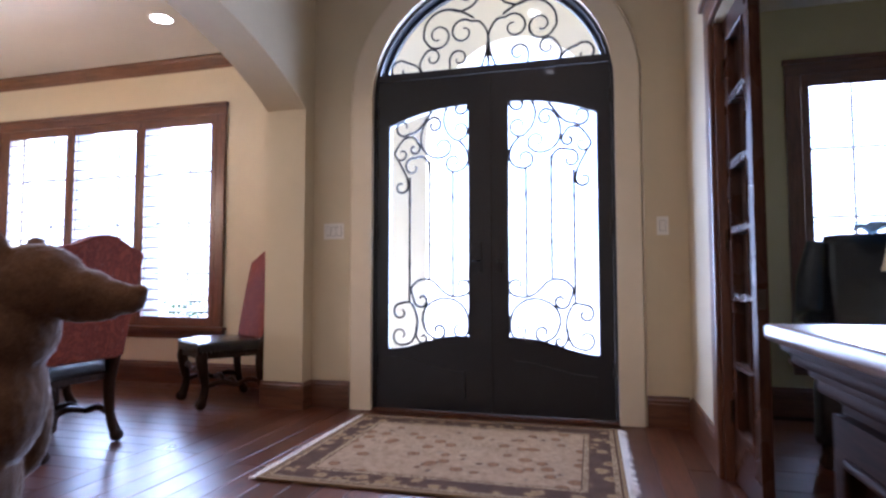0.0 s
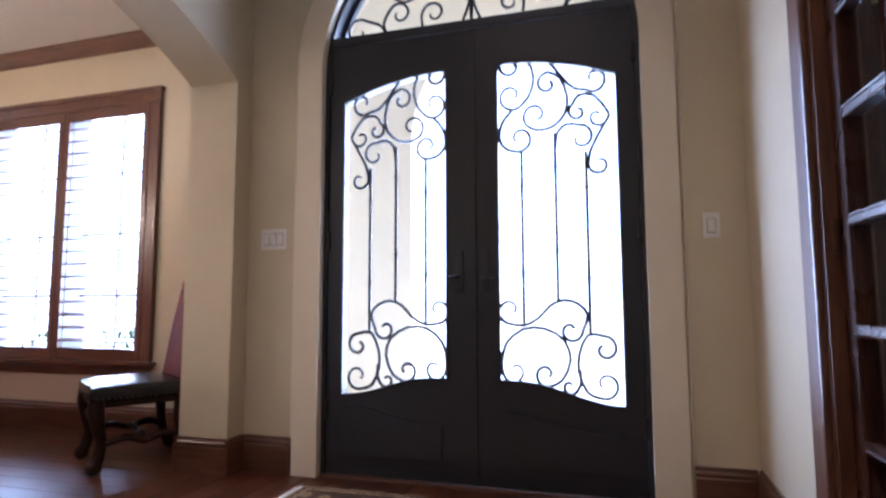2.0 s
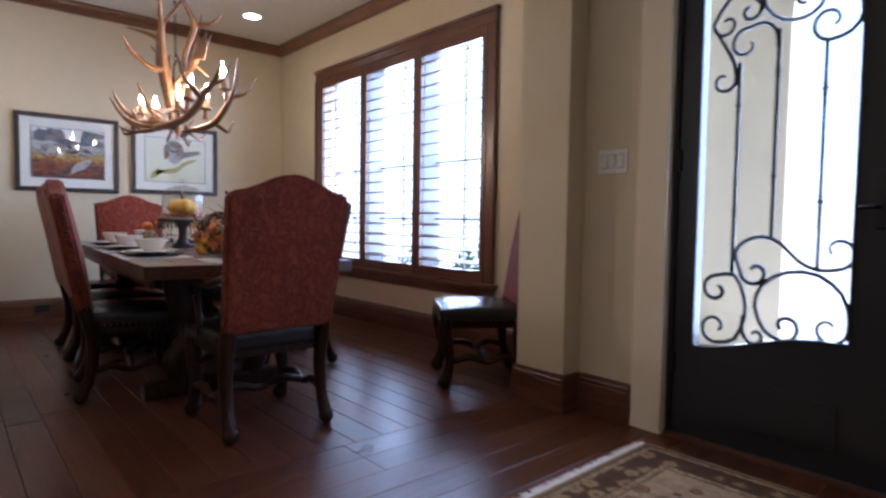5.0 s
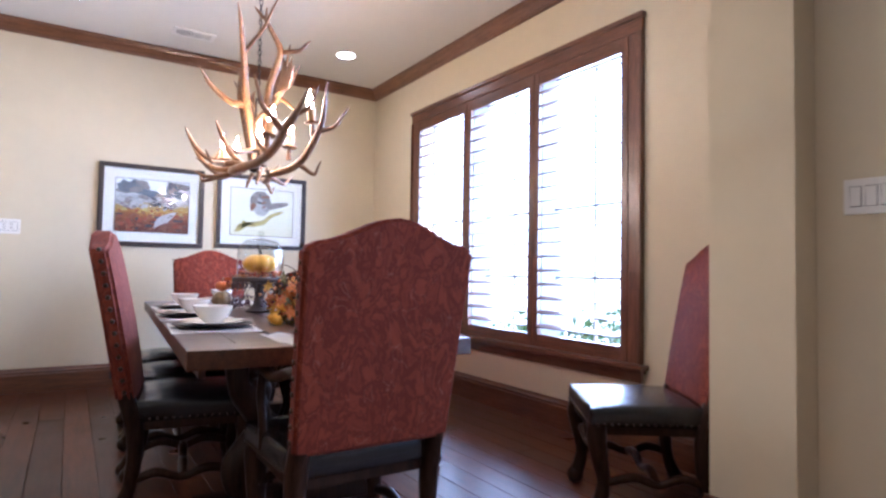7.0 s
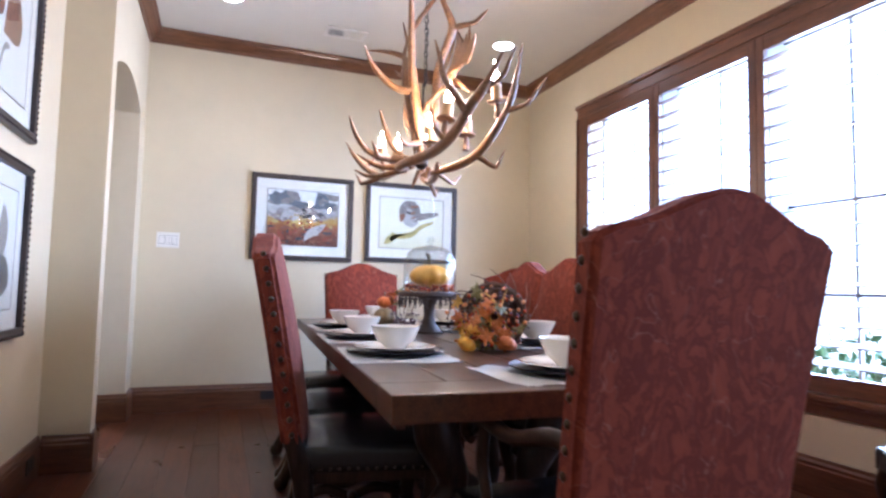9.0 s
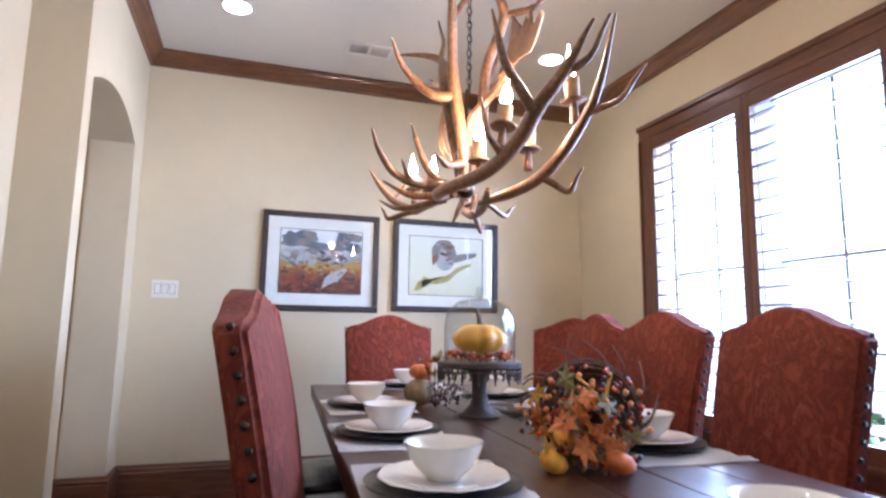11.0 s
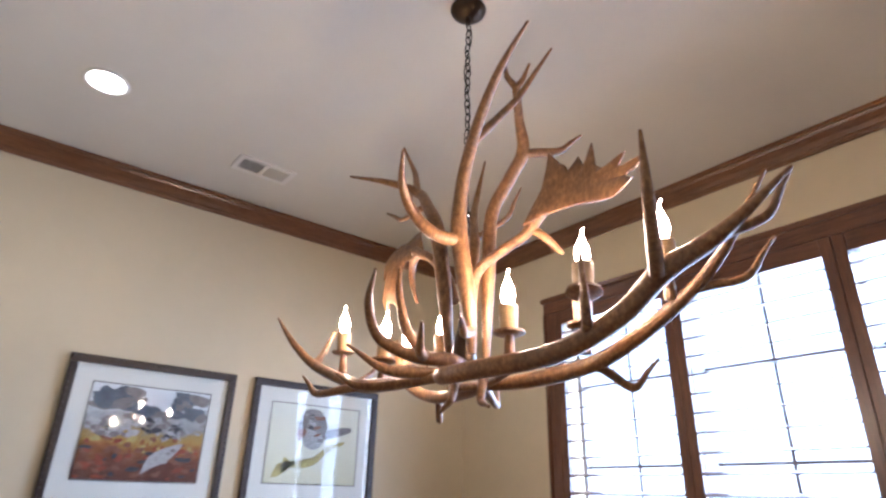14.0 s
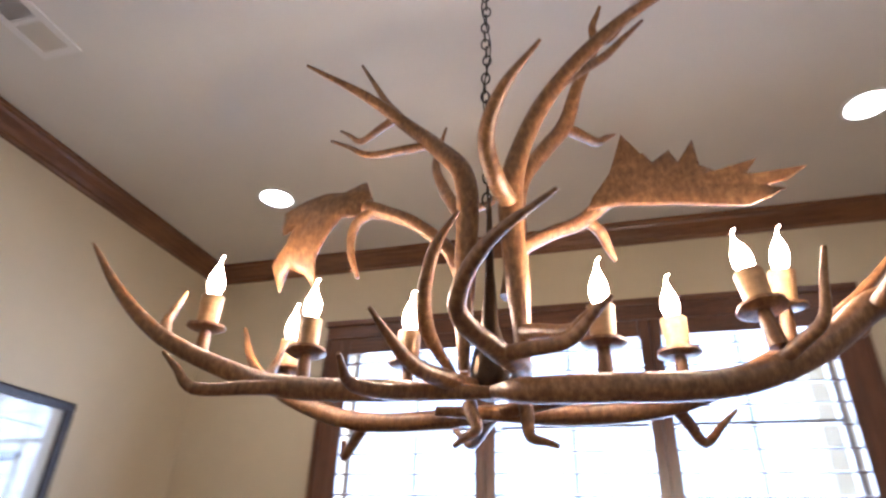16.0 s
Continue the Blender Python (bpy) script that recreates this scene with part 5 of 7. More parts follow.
pumpkin("pumpkin", SXC, SYC, TZ + 0.226, 0.103, 0.6, M_PUMP, "yellow ribbed pumpkin under a glass cloche")
wr = thing("berry_wreath", SXC, SYC, TZ + 0.207, 0, "ring of red and orange berries round a pumpkin", "wreath")
rnd = random.Random(11)
for mi, (mat, cnt, lab) in enumerate(((M_BERRY, 90, "red berries"), (M_BERRY2, 70, "orange berries"))):
    bm = nb()
    for _ in range(cnt):
        a, q = rnd.uniform(0, 6.283), rnd.uniform(0.08, 0.123)
        r = bmesh.ops.create_icosphere(bm, subdivisions=1, radius=rnd.uniform(0.005, 0.008))
        bmesh.ops.translate(bm, vec=(q * math.cos(a), q * math.sin(a), rnd.uniform(0.006, 0.035)), verts=r["verts"])
    tagged(part("berry_cluster", bm, mat, wr, lab, 80), kind="stuff")
bm = nb()
for k in range(14):
    a0 = rnd.uniform(0, 6.28)
    sweep(bm, [(rnd.uniform(0.075, 0.105) * math.cos(a0 + 0.25 * j), rnd.uniform(0.075, 0.105) * math.sin(a0 + 0.25 * j), rnd.uniform(0.004, 0.03)) for j in range(6)], [0.002, 0.002], 5, 3)
tagged(part("twig_cluster", bm, M_TWIG, wr, smooth=60), kind="stuff")


def leaf_mesh(bm, m, size):
    pts = [(0, -0.5), (0.12, -0.2), (0.45, -0.25), (0.25, 0.02), (0.42, 0.25), (0.14, 0.2), (0, 0.55), (-0.14, 0.2), (-0.42, 0.25), (-0.25, 0.02), (-0.45, -0.25), (-0.12, -0.2)]
    c = bm.verts.new(m @ Vector((0, 0, 0.06 * size)))
    vs = [bm.verts.new(m @ Vector((u * size, v * size, 0.12 * size * (abs(u) - 0.3)))) for u, v in pts]
    for a, b in zip(vs, vs[1:] + vs[:1]):
        bm.faces.new((c, a, b))


# wicker horn of plenty, its mouth towards the south-east
CO = pose(-3.0, 2.875, TZ + 0.001, 0, 0, 52) @ Matrix.Scale(1.0, 4)
cor = thing("cornucopia", 0, 0, 0, 0, "wicker horn of plenty with autumn leaves, on the dining table", "cornucopia")
cor.matrix_basis = CO
bm = nb()
rnd = random.Random(5)
axis = smooth_path([(0, -0.02, 0.125), (0, 0.08, 0.12), (0, 0.17, 0.09), (-0.02, 0.24, 0.06), (-0.05, 0.29, 0.07), (-0.05, 0.31, 0.11)], 8)
for k in range(46):
    f = k / 45
    i = int(f * (len(axis) - 1))
    c = axis[i]
    r = 0.125 * (1 - f) ** 0.7 + 0.006
    r = min(r, c.z - 0.001) if c.z < r else r
    ph = rnd.uniform(0, 6.28)
    sweep(bm, [(c.x + r * (1 + rnd.uniform(-0.06, 0.06)) * math.cos(ph + a), c.y + rnd.uniform(-0.012, 0.012), c.z + r * (1 + rnd.uniform(-0.06, 0.06)) * math.sin(ph + a)) for a in (2 * math.pi * j / 9 for j in range(10))], [0.0055, 0.004], 5, 2)
for k in range(24):
    a = 2 * math.pi * k / 24
    sweep(bm, [(axis[i].x + (0.123 * (1 - i / (len(axis) - 1)) ** 0.7 + 0.003) * math.cos(a + 0.02 * i), axis[i].y, max(0.004, axis[i].z + min(axis[i].z - 0.004, 0.123 * (1 - i / (len(axis) - 1)) ** 0.7 + 0.003) * math.sin(a + 0.02 * i))) for i in range(0, len(axis), 5)], [0.004, 0.003], 5, 2)
part("wicker_horn", bm, M_TWIG, cor, "dark woven twig horn", 60)
bm = nb()
for k in range(16):
    a = rnd.uniform(0, 6.28)
    sweep(bm, [(0.12 * math.cos(a), -0.02, 0.13 + 0.11 * math.sin(a)), (0.15 * math.cos(a + 0.2), -0.05, 0.14 + 0.13 * math.sin(a + 0.2)), (0.17 * math.cos(a + 0.5), -0.03 + rnd.uniform(-0.05, 0.05), 0.15 + 0.15 * max(-0.9, math.sin(a + 0.5)))], [0.003, 0.0015], 5, 4)
tagged(part("twig_cluster", bm, M_TWIG, cor, smooth=60), kind="stuff")
for mat, cnt, lab in ((M_LEAF1, 14, "orange leaves"), (M_LEAF2, 12, "yellow leaves"), (M_LEAF3, 10, "olive leaves")):
    bm = nb()
    for _ in range(cnt):
        a, q = rnd.uniform(0, 6.28), rnd.uniform(0.02, 0.13)
        leaf_mesh(bm, pose(q * math.cos(a), rnd.uniform(-0.17, -0.04), max(0.025, 0.105 + q * math.sin(a)), rnd.uniform(30, 130), rnd.uniform(-40, 40), rnd.uniform(0, 360)), rnd.uniform(0.06, 0.1))
    tagged(part("leaf_cluster", bm, mat, cor, lab), kind="stuff")
for mat, cnt, lab in ((M_BERRY, 70, "red berries"), (M_BERRY2, 70, "orange berries"), (M_BERRY3, 60, "plum berries")):
    bm = nb()
    for _ in range(cnt):
        a, q = rnd.uniform(0, 6.28), rnd.uniform(0.03, 0.15)
        r = bmesh.ops.create_icosphere(bm, subdivisions=1, radius=rnd.uniform(0.005, 0.0085))
        bmesh.ops.translate(bm, vec=(q * math.cos(a), rnd.uniform(-0.16, 0.0), max(0.012, 0.11 + 0.9 * q * math.sin(a))), verts=r["verts"])
    tagged(part("berry_cluster", bm, mat, cor, lab, 80), kind="stuff")
for (u, v, w, r, mat, lab) in ((0.03, -0.1, 0.06, 0.034, M_PUMP2, "small orange pumpkin in the horn of plenty"), (-0.05, -0.12, 0.055, 0.03, M_PUMP, "small yellow pumpkin in the horn of plenty"), (-0.02, -0.08, 0.13, 0.028, M_PUMP2, "small orange pumpkin on top of the horn of plenty"), (0.075, -0.14, 0.012, 0.034, M_PUMP2, "small orange pumpkin at the mouth of the horn"), (-0.075, -0.15, 0.001, 0.036, M_PUMP, "yellow pumpkin on the table by the horn")):
    p = CO @ Vector((u, v, w))
    pumpkin("small_pumpkin", p.x, p.y, p.z, r, 0.72, mat, lab, 7, (25, 15))
# gourds and a small pumpkin west of the stand
pumpkin("gourd", -4.08, 2.74, TZ + 0.001, 0.062, 0.95, M_GOURD, "mottled brown gourd on the dining table", 8)
pumpkin("small_pumpkin", -4.08, 2.74, TZ + 0.112, 0.042, 0.8, M_PUMP2, "orange pumpkin stacked on a gourd", 7)
gl = thing("leaf_spray", -4.1, 2.76, TZ + 0.001, 0, "spray of autumn leaves and berries beside the gourds", "foliage")
for mat, cnt in ((M_LEAF1, 9), (M_LEAF3, 8)):
    bm = nb()
    for _ in range(cnt):
        leaf_mesh(bm, pose(rnd.uniform(-0.09, 0.09), rnd.uniform(-0.02, 0.12), rnd.uniform(0.12, 0.22), rnd.uniform(-60, 60), rnd.uniform(-50, 50), rnd.uniform(0, 360)), rnd.uniform(0.05, 0.08))
    tagged(part("leaf_cluster", bm, mat, gl), kind="stuff")
bm = nb()
for _ in range(60):
    r = bmesh.ops.create_icosphere(bm, subdivisions=1, radius=rnd.uniform(0.005, 0.009))
    bmesh.ops.translate(bm, vec=(rnd.uniform(-0.04, 0.16), rnd.uniform(0.0, 0.16), rnd.uniform(0.012, 0.09)), verts=r["verts"])
tagged(part("berry_cluster", bm, M_BERRY3, gl, "plum berries", 80), kind="stuff")
bm = nb()
for k in range(12):
    a = rnd.uniform(0, 6.28)
    sweep(bm, [(0.03, 0.05, 0.0), (0.03 + 0.06 * math.cos(a), 0.06 + 0.06 * math.sin(a), 0.08), (0.03 + 0.1 * math.cos(a), 0.06 + 0.09 * math.sin(a), rnd.uniform(0.05, 0.2))], [0.003, 0.0015], 5, 4)
tagged(part("twig_cluster", bm, M_TWIG, gl, smooth=60), kind="stuff")


# ---- antler chandelier ----
HX, HY = -3.846, 2.866
chn = thing("antler_chandelier", HX, HY, ZC, 0, "lit antler chandelier with eight candle bulbs on a black chain", "chandelier")
O = Vector((HX, HY, ZC))


TURN = Matrix.Rotation(radians(-2.60), 3, 'Z') * 1.044


def loc(p):
    """A point of the chandelier as drawn, brought to its true size, turn and place, seen from the canopy."""
    return TURN @ (Vector(p) - Vector((-3.703, 2.838, 1.854))) + Vector((-3.799, 2.827, 1.890)) - O


part("canopy", lathe(nb(), [(0.0, 0.0), (0.064, 0.0), (0.068, -0.008), (0.064, -0.02), (0.045, -0.034), (0.02, -0.041), (0.008, -0.042), (0.008, -0.052), (0.0, -0.053)], 32), M_BRONZE, chn, "bronze ceiling canopy", 50)
bm = nb()
ring = [(0.0105 * math.cos(a), 0, 0.019 * math.sin(a)) for a in (2 * math.pi * j / 14 for j in range(15))]
sweep(bm, ring, [0.0026, 0.0026], 6, 1, smoothed=False)
link = part("chain_link", bm, M_WROUGHT, chn, smooth=60, m=pose(0, 0, -0.062))
NL = 29
for i in range(1, NL):
    twin("chain_link", link, chn, pose(0.003 * math.sin(i), 0, -0.062 - i * 0.0315, 0, 0, 90 * (i % 2) + 8))
bm = nb()
sweep(bm, [(0.0, 0.0, -0.05), (0.012, 0.008, -0.15), (-0.01, -0.008, -0.3), (0.013, 0.0, -0.45), (-0.01, 0.008, -0.62), (0.01, 0, -0.8), (0.0, 0, -0.98)], [0.0022, 0.0022], 5, 5)
part("cord", bm, M_WROUGHT, chn, "thin black cord woven through the chain", 60)


def antler(beams, label="brown antler"):
    """One antler: several tapering beams and tines (points, radii), joined."""
    beam = None
    for pts, radii in beams:
        radii = [0.78 * r + 0.0005 for r in radii]
        if beam is None:
            radii[0] *= 0.45
        bm = sweep(nb(), [loc(p) for p in pts], radii, 12, 6)
        if beam is None:
            beam = part("antler", bm, M_ANTLER, chn, "", 80)
        else:
            part("tine", bm, M_ANTLER, beam, "", 80)
    return beam


def tine(a, b, bend, r0, r1=0.004):
    a, b = Vector(a), Vector(b)
    m = (a + b) / 2 + Vector(bend)
    return ([a, a * 0.6 + m * 0.4, m, b * 0.55 + m * 0.45, b], [r0, r0 * 0.92, r0 * 0.75, r0 * 0.5, r1])


H = Vector((HX, HY, 1.68))
# long low beam reaching east
antler([([(-3.74, 2.82, 1.61), (-3.66, 2.73, 1.585), (-3.54, 2.72, 1.58), (-3.34, 2.8, 1.6), (-3.2, 2.85, 1.66), (-3.1, 2.87, 1.735), (-2.98, 2.885, 1.78), (-2.84, 2.9, 1.865)], [0.02, 0.027, 0.03, 0.031, 0.03, 0.032, 0.022, 0.005]),
        tine((-3.1, 2.85, 1.725), (-2.993, 2.69, 1.94), (0.02, -0.03, -0.02), 0.022),
        tine((-3.02, 2.88, 1.77), (-2.86, 2.96, 1.9), (0.03, 0.01, -0.03), 0.016),
        tine((-3.27, 2.83, 1.63), (-3.19, 2.73, 1.78), (0.02, -0.02, -0.03), 0.016)])
# low beam reaching west
antler([([(-3.68, 2.8, 1.6), (-3.9, 2.74, 1.6), (-4.08, 2.74, 1.615), (-4.2, 2.74, 1.645), (-4.36, 2.69, 1.715), (-4.45, 2.64, 1.8), (-4.515, 2.594, 1.9)], [0.027, 0.026, 0.028, 0.026, 0.022, 0.016, 0.004]),
        tine((-4.1, 2.735, 1.615), (-4.285, 2.622, 1.66), (-0.03, -0.03, -0.04), 0.019),
        tine((-4.36, 2.69, 1.715), (-4.42, 2.78, 1.86), (-0.03, 0.01, -0.01), 0.018),
        tine((-4.15, 2.75, 1.63), (-4.19, 2.86, 1.76), (-0.02, 0.02, -0.01), 0.016)])
# rear beams
antler([([(-3.6, 2.9, 1.61), (-3.85, 2.97, 1.6), (-4.08, 3.0, 1.61), (-4.28, 3.02, 1.68), (-4.42, 3.06, 1.78), (-4.5, 3.1, 1.9)], [0.026, 0.027, 0.027, 0.023, 0.016, 0.004]),
        tine((-4.05, 3.0, 1.61), (-4.142, 3.075, 1.58), (-0.03, 0.02, -0.05), 0.018, 0.008),
        tine((-4.28, 3.02, 1.68), (-4.36, 3.16, 1.78), (-0.02, 0.02, -0.02), 0.016)])
antler([([(-3.86, 2.9, 1.6), (-3.62, 2.98, 1.6), (-3.42, 3.03, 1.625), (-3.24, 3.05, 1.7), (-3.08, 3.05, 1.8), (-2.93, 3.02, 1.95)], [0.026, 0.028, 0.028, 0.025, 0.018, 0.004]),
        tine((-3.42, 3.03, 1.62), (-3.3, 3.12, 1.63), (-0.01, 0.03, -0.06), 0.018),
        tine((-3.75, 2.94, 1.6), (-3.913, 3.136, 1.627), (0.0, 0.02, -0.05), 0.017),
        tine((-3.16, 3.05, 1.75), (-3.0, 3.16, 1.86), (0.03, 0.0, -0.04), 0.016)])
# tall upright antlers
antler([([(-3.67, 2.835, 1.66), (-3.675, 2.825, 1.8), (-3.68, 2.795, 1.99), (-3.65, 2.775, 2.1), (-3.59, 2.755, 2.2), (-3.49, 2.725, 2.285), (-3.37, 2.69, 2.34), (-3.228, 2.651, 2.36)], [0.032, 0.031, 0.034, 0.027, 0.024, 0.02, 0.014, 0.004]),
        ([(-3.68, 2.8, 1.98), (-3.69, 2.71, 1.985), (-3.69, 2.64, 2.03), (-3.645, 2.575, 2.075), (-3.566, 2.525, 2.12)], [0.027, 0.024, 0.021, 0.015, 0.004]),
        tine((-3.56, 2.745, 2.225), (-3.366, 2.88, 2.5), (0.0, 0.02, 0.0), 0.017),
        tine((-3.67, 2.83, 1.72), (-3.52, 2.68, 1.7), (0.02, -0.02, -0.03), 0.02)])
antler([([(-3.69, 2.9, 1.66), (-3.69, 2.91, 1.9), (-3.685, 2.92, 2.1), (-3.63, 2.945, 2.21), (-3.574, 2.954, 2.287), (-3.53, 2.9, 2.36), (-3.475, 2.84, 2.42)], [0.03, 0.028, 0.027, 0.026, 0.027, 0.019, 0.016]),
        tine((-3.575, 2.954, 2.28), (-3.46, 3.094, 2.344), (0.01, 0.02, -0.02), 0.02),
        tine((-3.48, 2.845, 2.415), (-3.459, 2.779, 2.465), (-0.012, 0.0, 0.0), 0.015),
        tine((-3.48, 2.845, 2.415), (-3.407, 2.831, 2.45), (0.0, 0.0, -0.012), 0.013)])
antler([([(-3.79, 2.85, 1.66), (-3.78, 2.82, 1.85), (-3.77, 2.78, 2.04), (-3.84, 2.79, 2.15), (-3.92, 2.8, 2.24), (-4.0, 2.73, 2.29), (-4.11, 2.638, 2.33)], [0.031, 0.029, 0.031, 0.026, 0.022, 0.015, 0.004]),
        tine((-3.92, 2.8, 2.24), (-4.08, 2.83, 2.51), (0.0, 0.02, -0.01), 0.016),
        tine((-3.95, 2.79, 2.26), (-4.16, 2.9, 2.36), (-0.02, 0.02, -0.03), 0.014),
        tine((-3.86, 2.8, 2.17), (-4.12, 2.8, 2.24), (-0.02, 0.0, -0.03), 0.014)])
antler([([(-3.8, 2.9, 1.65), (-3.82, 2.93, 1.85), (-3.83, 2.97, 2.05), (-3.9, 3.02, 2.2), (-3.95, 3.08, 2.34), (-3.93, 3.1, 2.48)], [0.03, 0.027, 0.025, 0.021, 0.014, 0.004]),
        tine((-3.85, 2.99, 2.1), (-3.76, 3.12, 2.3), (0.02, 0.02, -0.02), 0.016)])
# short curled tines round the hub
antler([([(-3.7, 2.86, 1.63), (-3.66, 2.76, 1.63), (-3.68, 2.66, 1.63), (-3.72, 2.58, 1.67), (-3.66, 2.51, 1.73), (-3.55, 2.463, 1.775)], [0.027, 0.025, 0.022, 0.019, 0.014, 0.004]),
        tine((-3.67, 2.68, 1.63), (-3.5, 2.56, 1.66), (0.02, -0.02, -0.03), 0.018)])
antler([([(-3.76, 2.84, 1.63), (-3.79, 2.74, 1.615), (-3.82, 2.65, 1.62), (-3.85, 2.555, 1.675)], [0.026, 0.022, 0.017, 0.004]),
        ([(-3.8, 2.8, 1.61), (-3.86, 2.7, 1.585), (-3.9, 2.62, 1.58), (-3.89, 2.55, 1.605)], [0.022, 0.018, 0.014, 0.004])])
antler([([(-3.8, 2.84, 1.64), (-3.83, 2.74, 1.72), (-3.8, 2.68, 1.82), (-3.74, 2.64, 1.88)], [0.022, 0.02, 0.015, 0.004]),
        tine((-3.78, 2.86, 1.6), (-3.8, 2.83, 1.52), (0.03, -0.01, -0.01), 0.018, 0.006),
        tine((-3.68, 2.88, 1.6), (-3.62, 2.85, 1.52), (-0.02, 0.0, -0.02), 0.018, 0.006)])


def palm(stem, brow, base, shape, mid, curl):
    """A broad palmate antler: a stem, a brow tine and a flat blade with pointed fingers round its edge (shape: metres across and up)."""
    beam = part("antler", sweep(nb(), [loc(p) for p in stem], [0.019, 0.017, 0.016, 0.017, 0.02], 12, 6), M_ANTLER, chn, "broad palmate antler", 80)
    part("tine", sweep(nb(), [loc(p) for p in brow], [0.014, 0.013, 0.01, 0.005], 10, 5), M_ANTLER, beam, "", 80)
    bm = nb()
    b = Vector(base)
    fine = []
    for (u0, v0), (u1, v1) in zip(shape, shape[1:] + shape[:1]):
        fine += [(u0, v0), ((u0 + u1) / 2, (v0 + v1) / 2)]

    def at(u, v, k, side, th):
        u, v = mid[0] + (u - mid[0]) * k, mid[1] + (v - mid[1]) * k
        bend = curl * ((u - mid[0]) ** 2 + 1.5 * (v - mid[1]) ** 2)
        return loc(b + Vector((u, 0.12 * v + bend + side * th, v)))
    rings = {}
    for side in (-1, 1):
        rings[side] = [[bm.verts.new(at(u, v, k, side, th)) for u, v in fine] for k, th in ((1.0, 0.002), (0.9, 0.0045), (0.6, 0.0065), (0.25, 0.0075))]
        for r0, r1 in zip(rings[side], rings[side][1:]):
            for i in range(len(fine)):
                q = (i + 1) % len(fine)
                bm.faces.new((r0[i], r0[q], r1[q], r1[i]))
        c = bm.verts.new(at(*mid, 0, side, 0.0075))
        for i in range(len(fine)):
            bm.faces.new((rings[side][-1][i], rings[side][-1][(i + 1) % len(fine)], c))
    for i in range(len(fine)):
        q = (i + 1) % len(fine)
        bm.faces.new((rings[-1][0][i], rings[-1][0][q], rings[1][0][q], rings[1][0][i]))
    part("blade", bm, M_ANTLER, beam, "flat toothed blade", 80)


EAST = [(-0.01, -0.02), (0.005, 0.02), (0.045, 0.085), (0.08, 0.185), (0.095, 0.12), (0.12, 0.132), (0.13, 0.1), (0.175, 0.13), (0.19, 0.095), (0.225, 0.145), (0.23, 0.077), (0.26, 0.05), (0.335, 0.06), (0.31, 0.03), (0.35, 0.008), (0.41, 0.008), (0.37, -0.014), (0.335, -0.014), (0.366, -0.035), (0.3, -0.058), (0.17, -0.018), (0.06, -0.006)]
WEST = [(0.01, -0.015), (-0.01, 0.03), (-0.045, 0.11), (-0.09, 0.075), (-0.145, 0.08), (-0.2, 0.065), (-0.26, 0.04), (-0.25, -0.03), (-0.235, 0.0), (-0.21, 0.0), (-0.24, -0.065), (-0.275, -0.105), (-0.256, -0.17), (-0.225, -0.12), (-0.175, -0.142), (-0.15, -0.19), (-0.155, -0.12), (-0.125, -0.065), (-0.087, -0.005), (-0.03, -0.012)]
palm([(-3.7, 2.85, 1.8), (-3.68, 2.86, 1.9), (-3.62, 2.91, 1.965), (-3.56, 2.94, 2.0), (-3.5, 2.945, 2.05)], [(-3.55, 2.945, 2.015), (-3.52, 2.97, 1.99), (-3.505, 3.0, 1.96), (-3.495, 3.02, 1.94)], (-3.53, 2.94, 2.03), EAST, (0.17, 0.04), -0.7)
palm([(-3.79, 2.86, 1.84), (-3.834, 2.865, 1.935), (-3.917, 2.87, 2.015), (-3.99, 2.88, 2.06), (-4.05, 2.885, 2.09)], [(-4.02, 2.88, 2.075), (-4.075, 2.89, 2.05), (-4.088, 2.9, 1.99), (-4.066, 2.91, 1.914)], (-4.03, 2.885, 2.08), WEST, (-0.15, 0.02), 1.0)
# hub where the antlers are tied
part("hub", lathe(nb(), [(0.0, -0.06), (0.02, -0.056), (0.034, -0.04), (0.038, 0.0), (0.03, 0.045), (0.018, 0.09), (0.009, 0.22), (0.005, 0.4)], 16, loc((-3.74, 2.86, 1.66)), wave=0.06, waves=7), M_BRONZE, chn, "dark metal hub", 60)

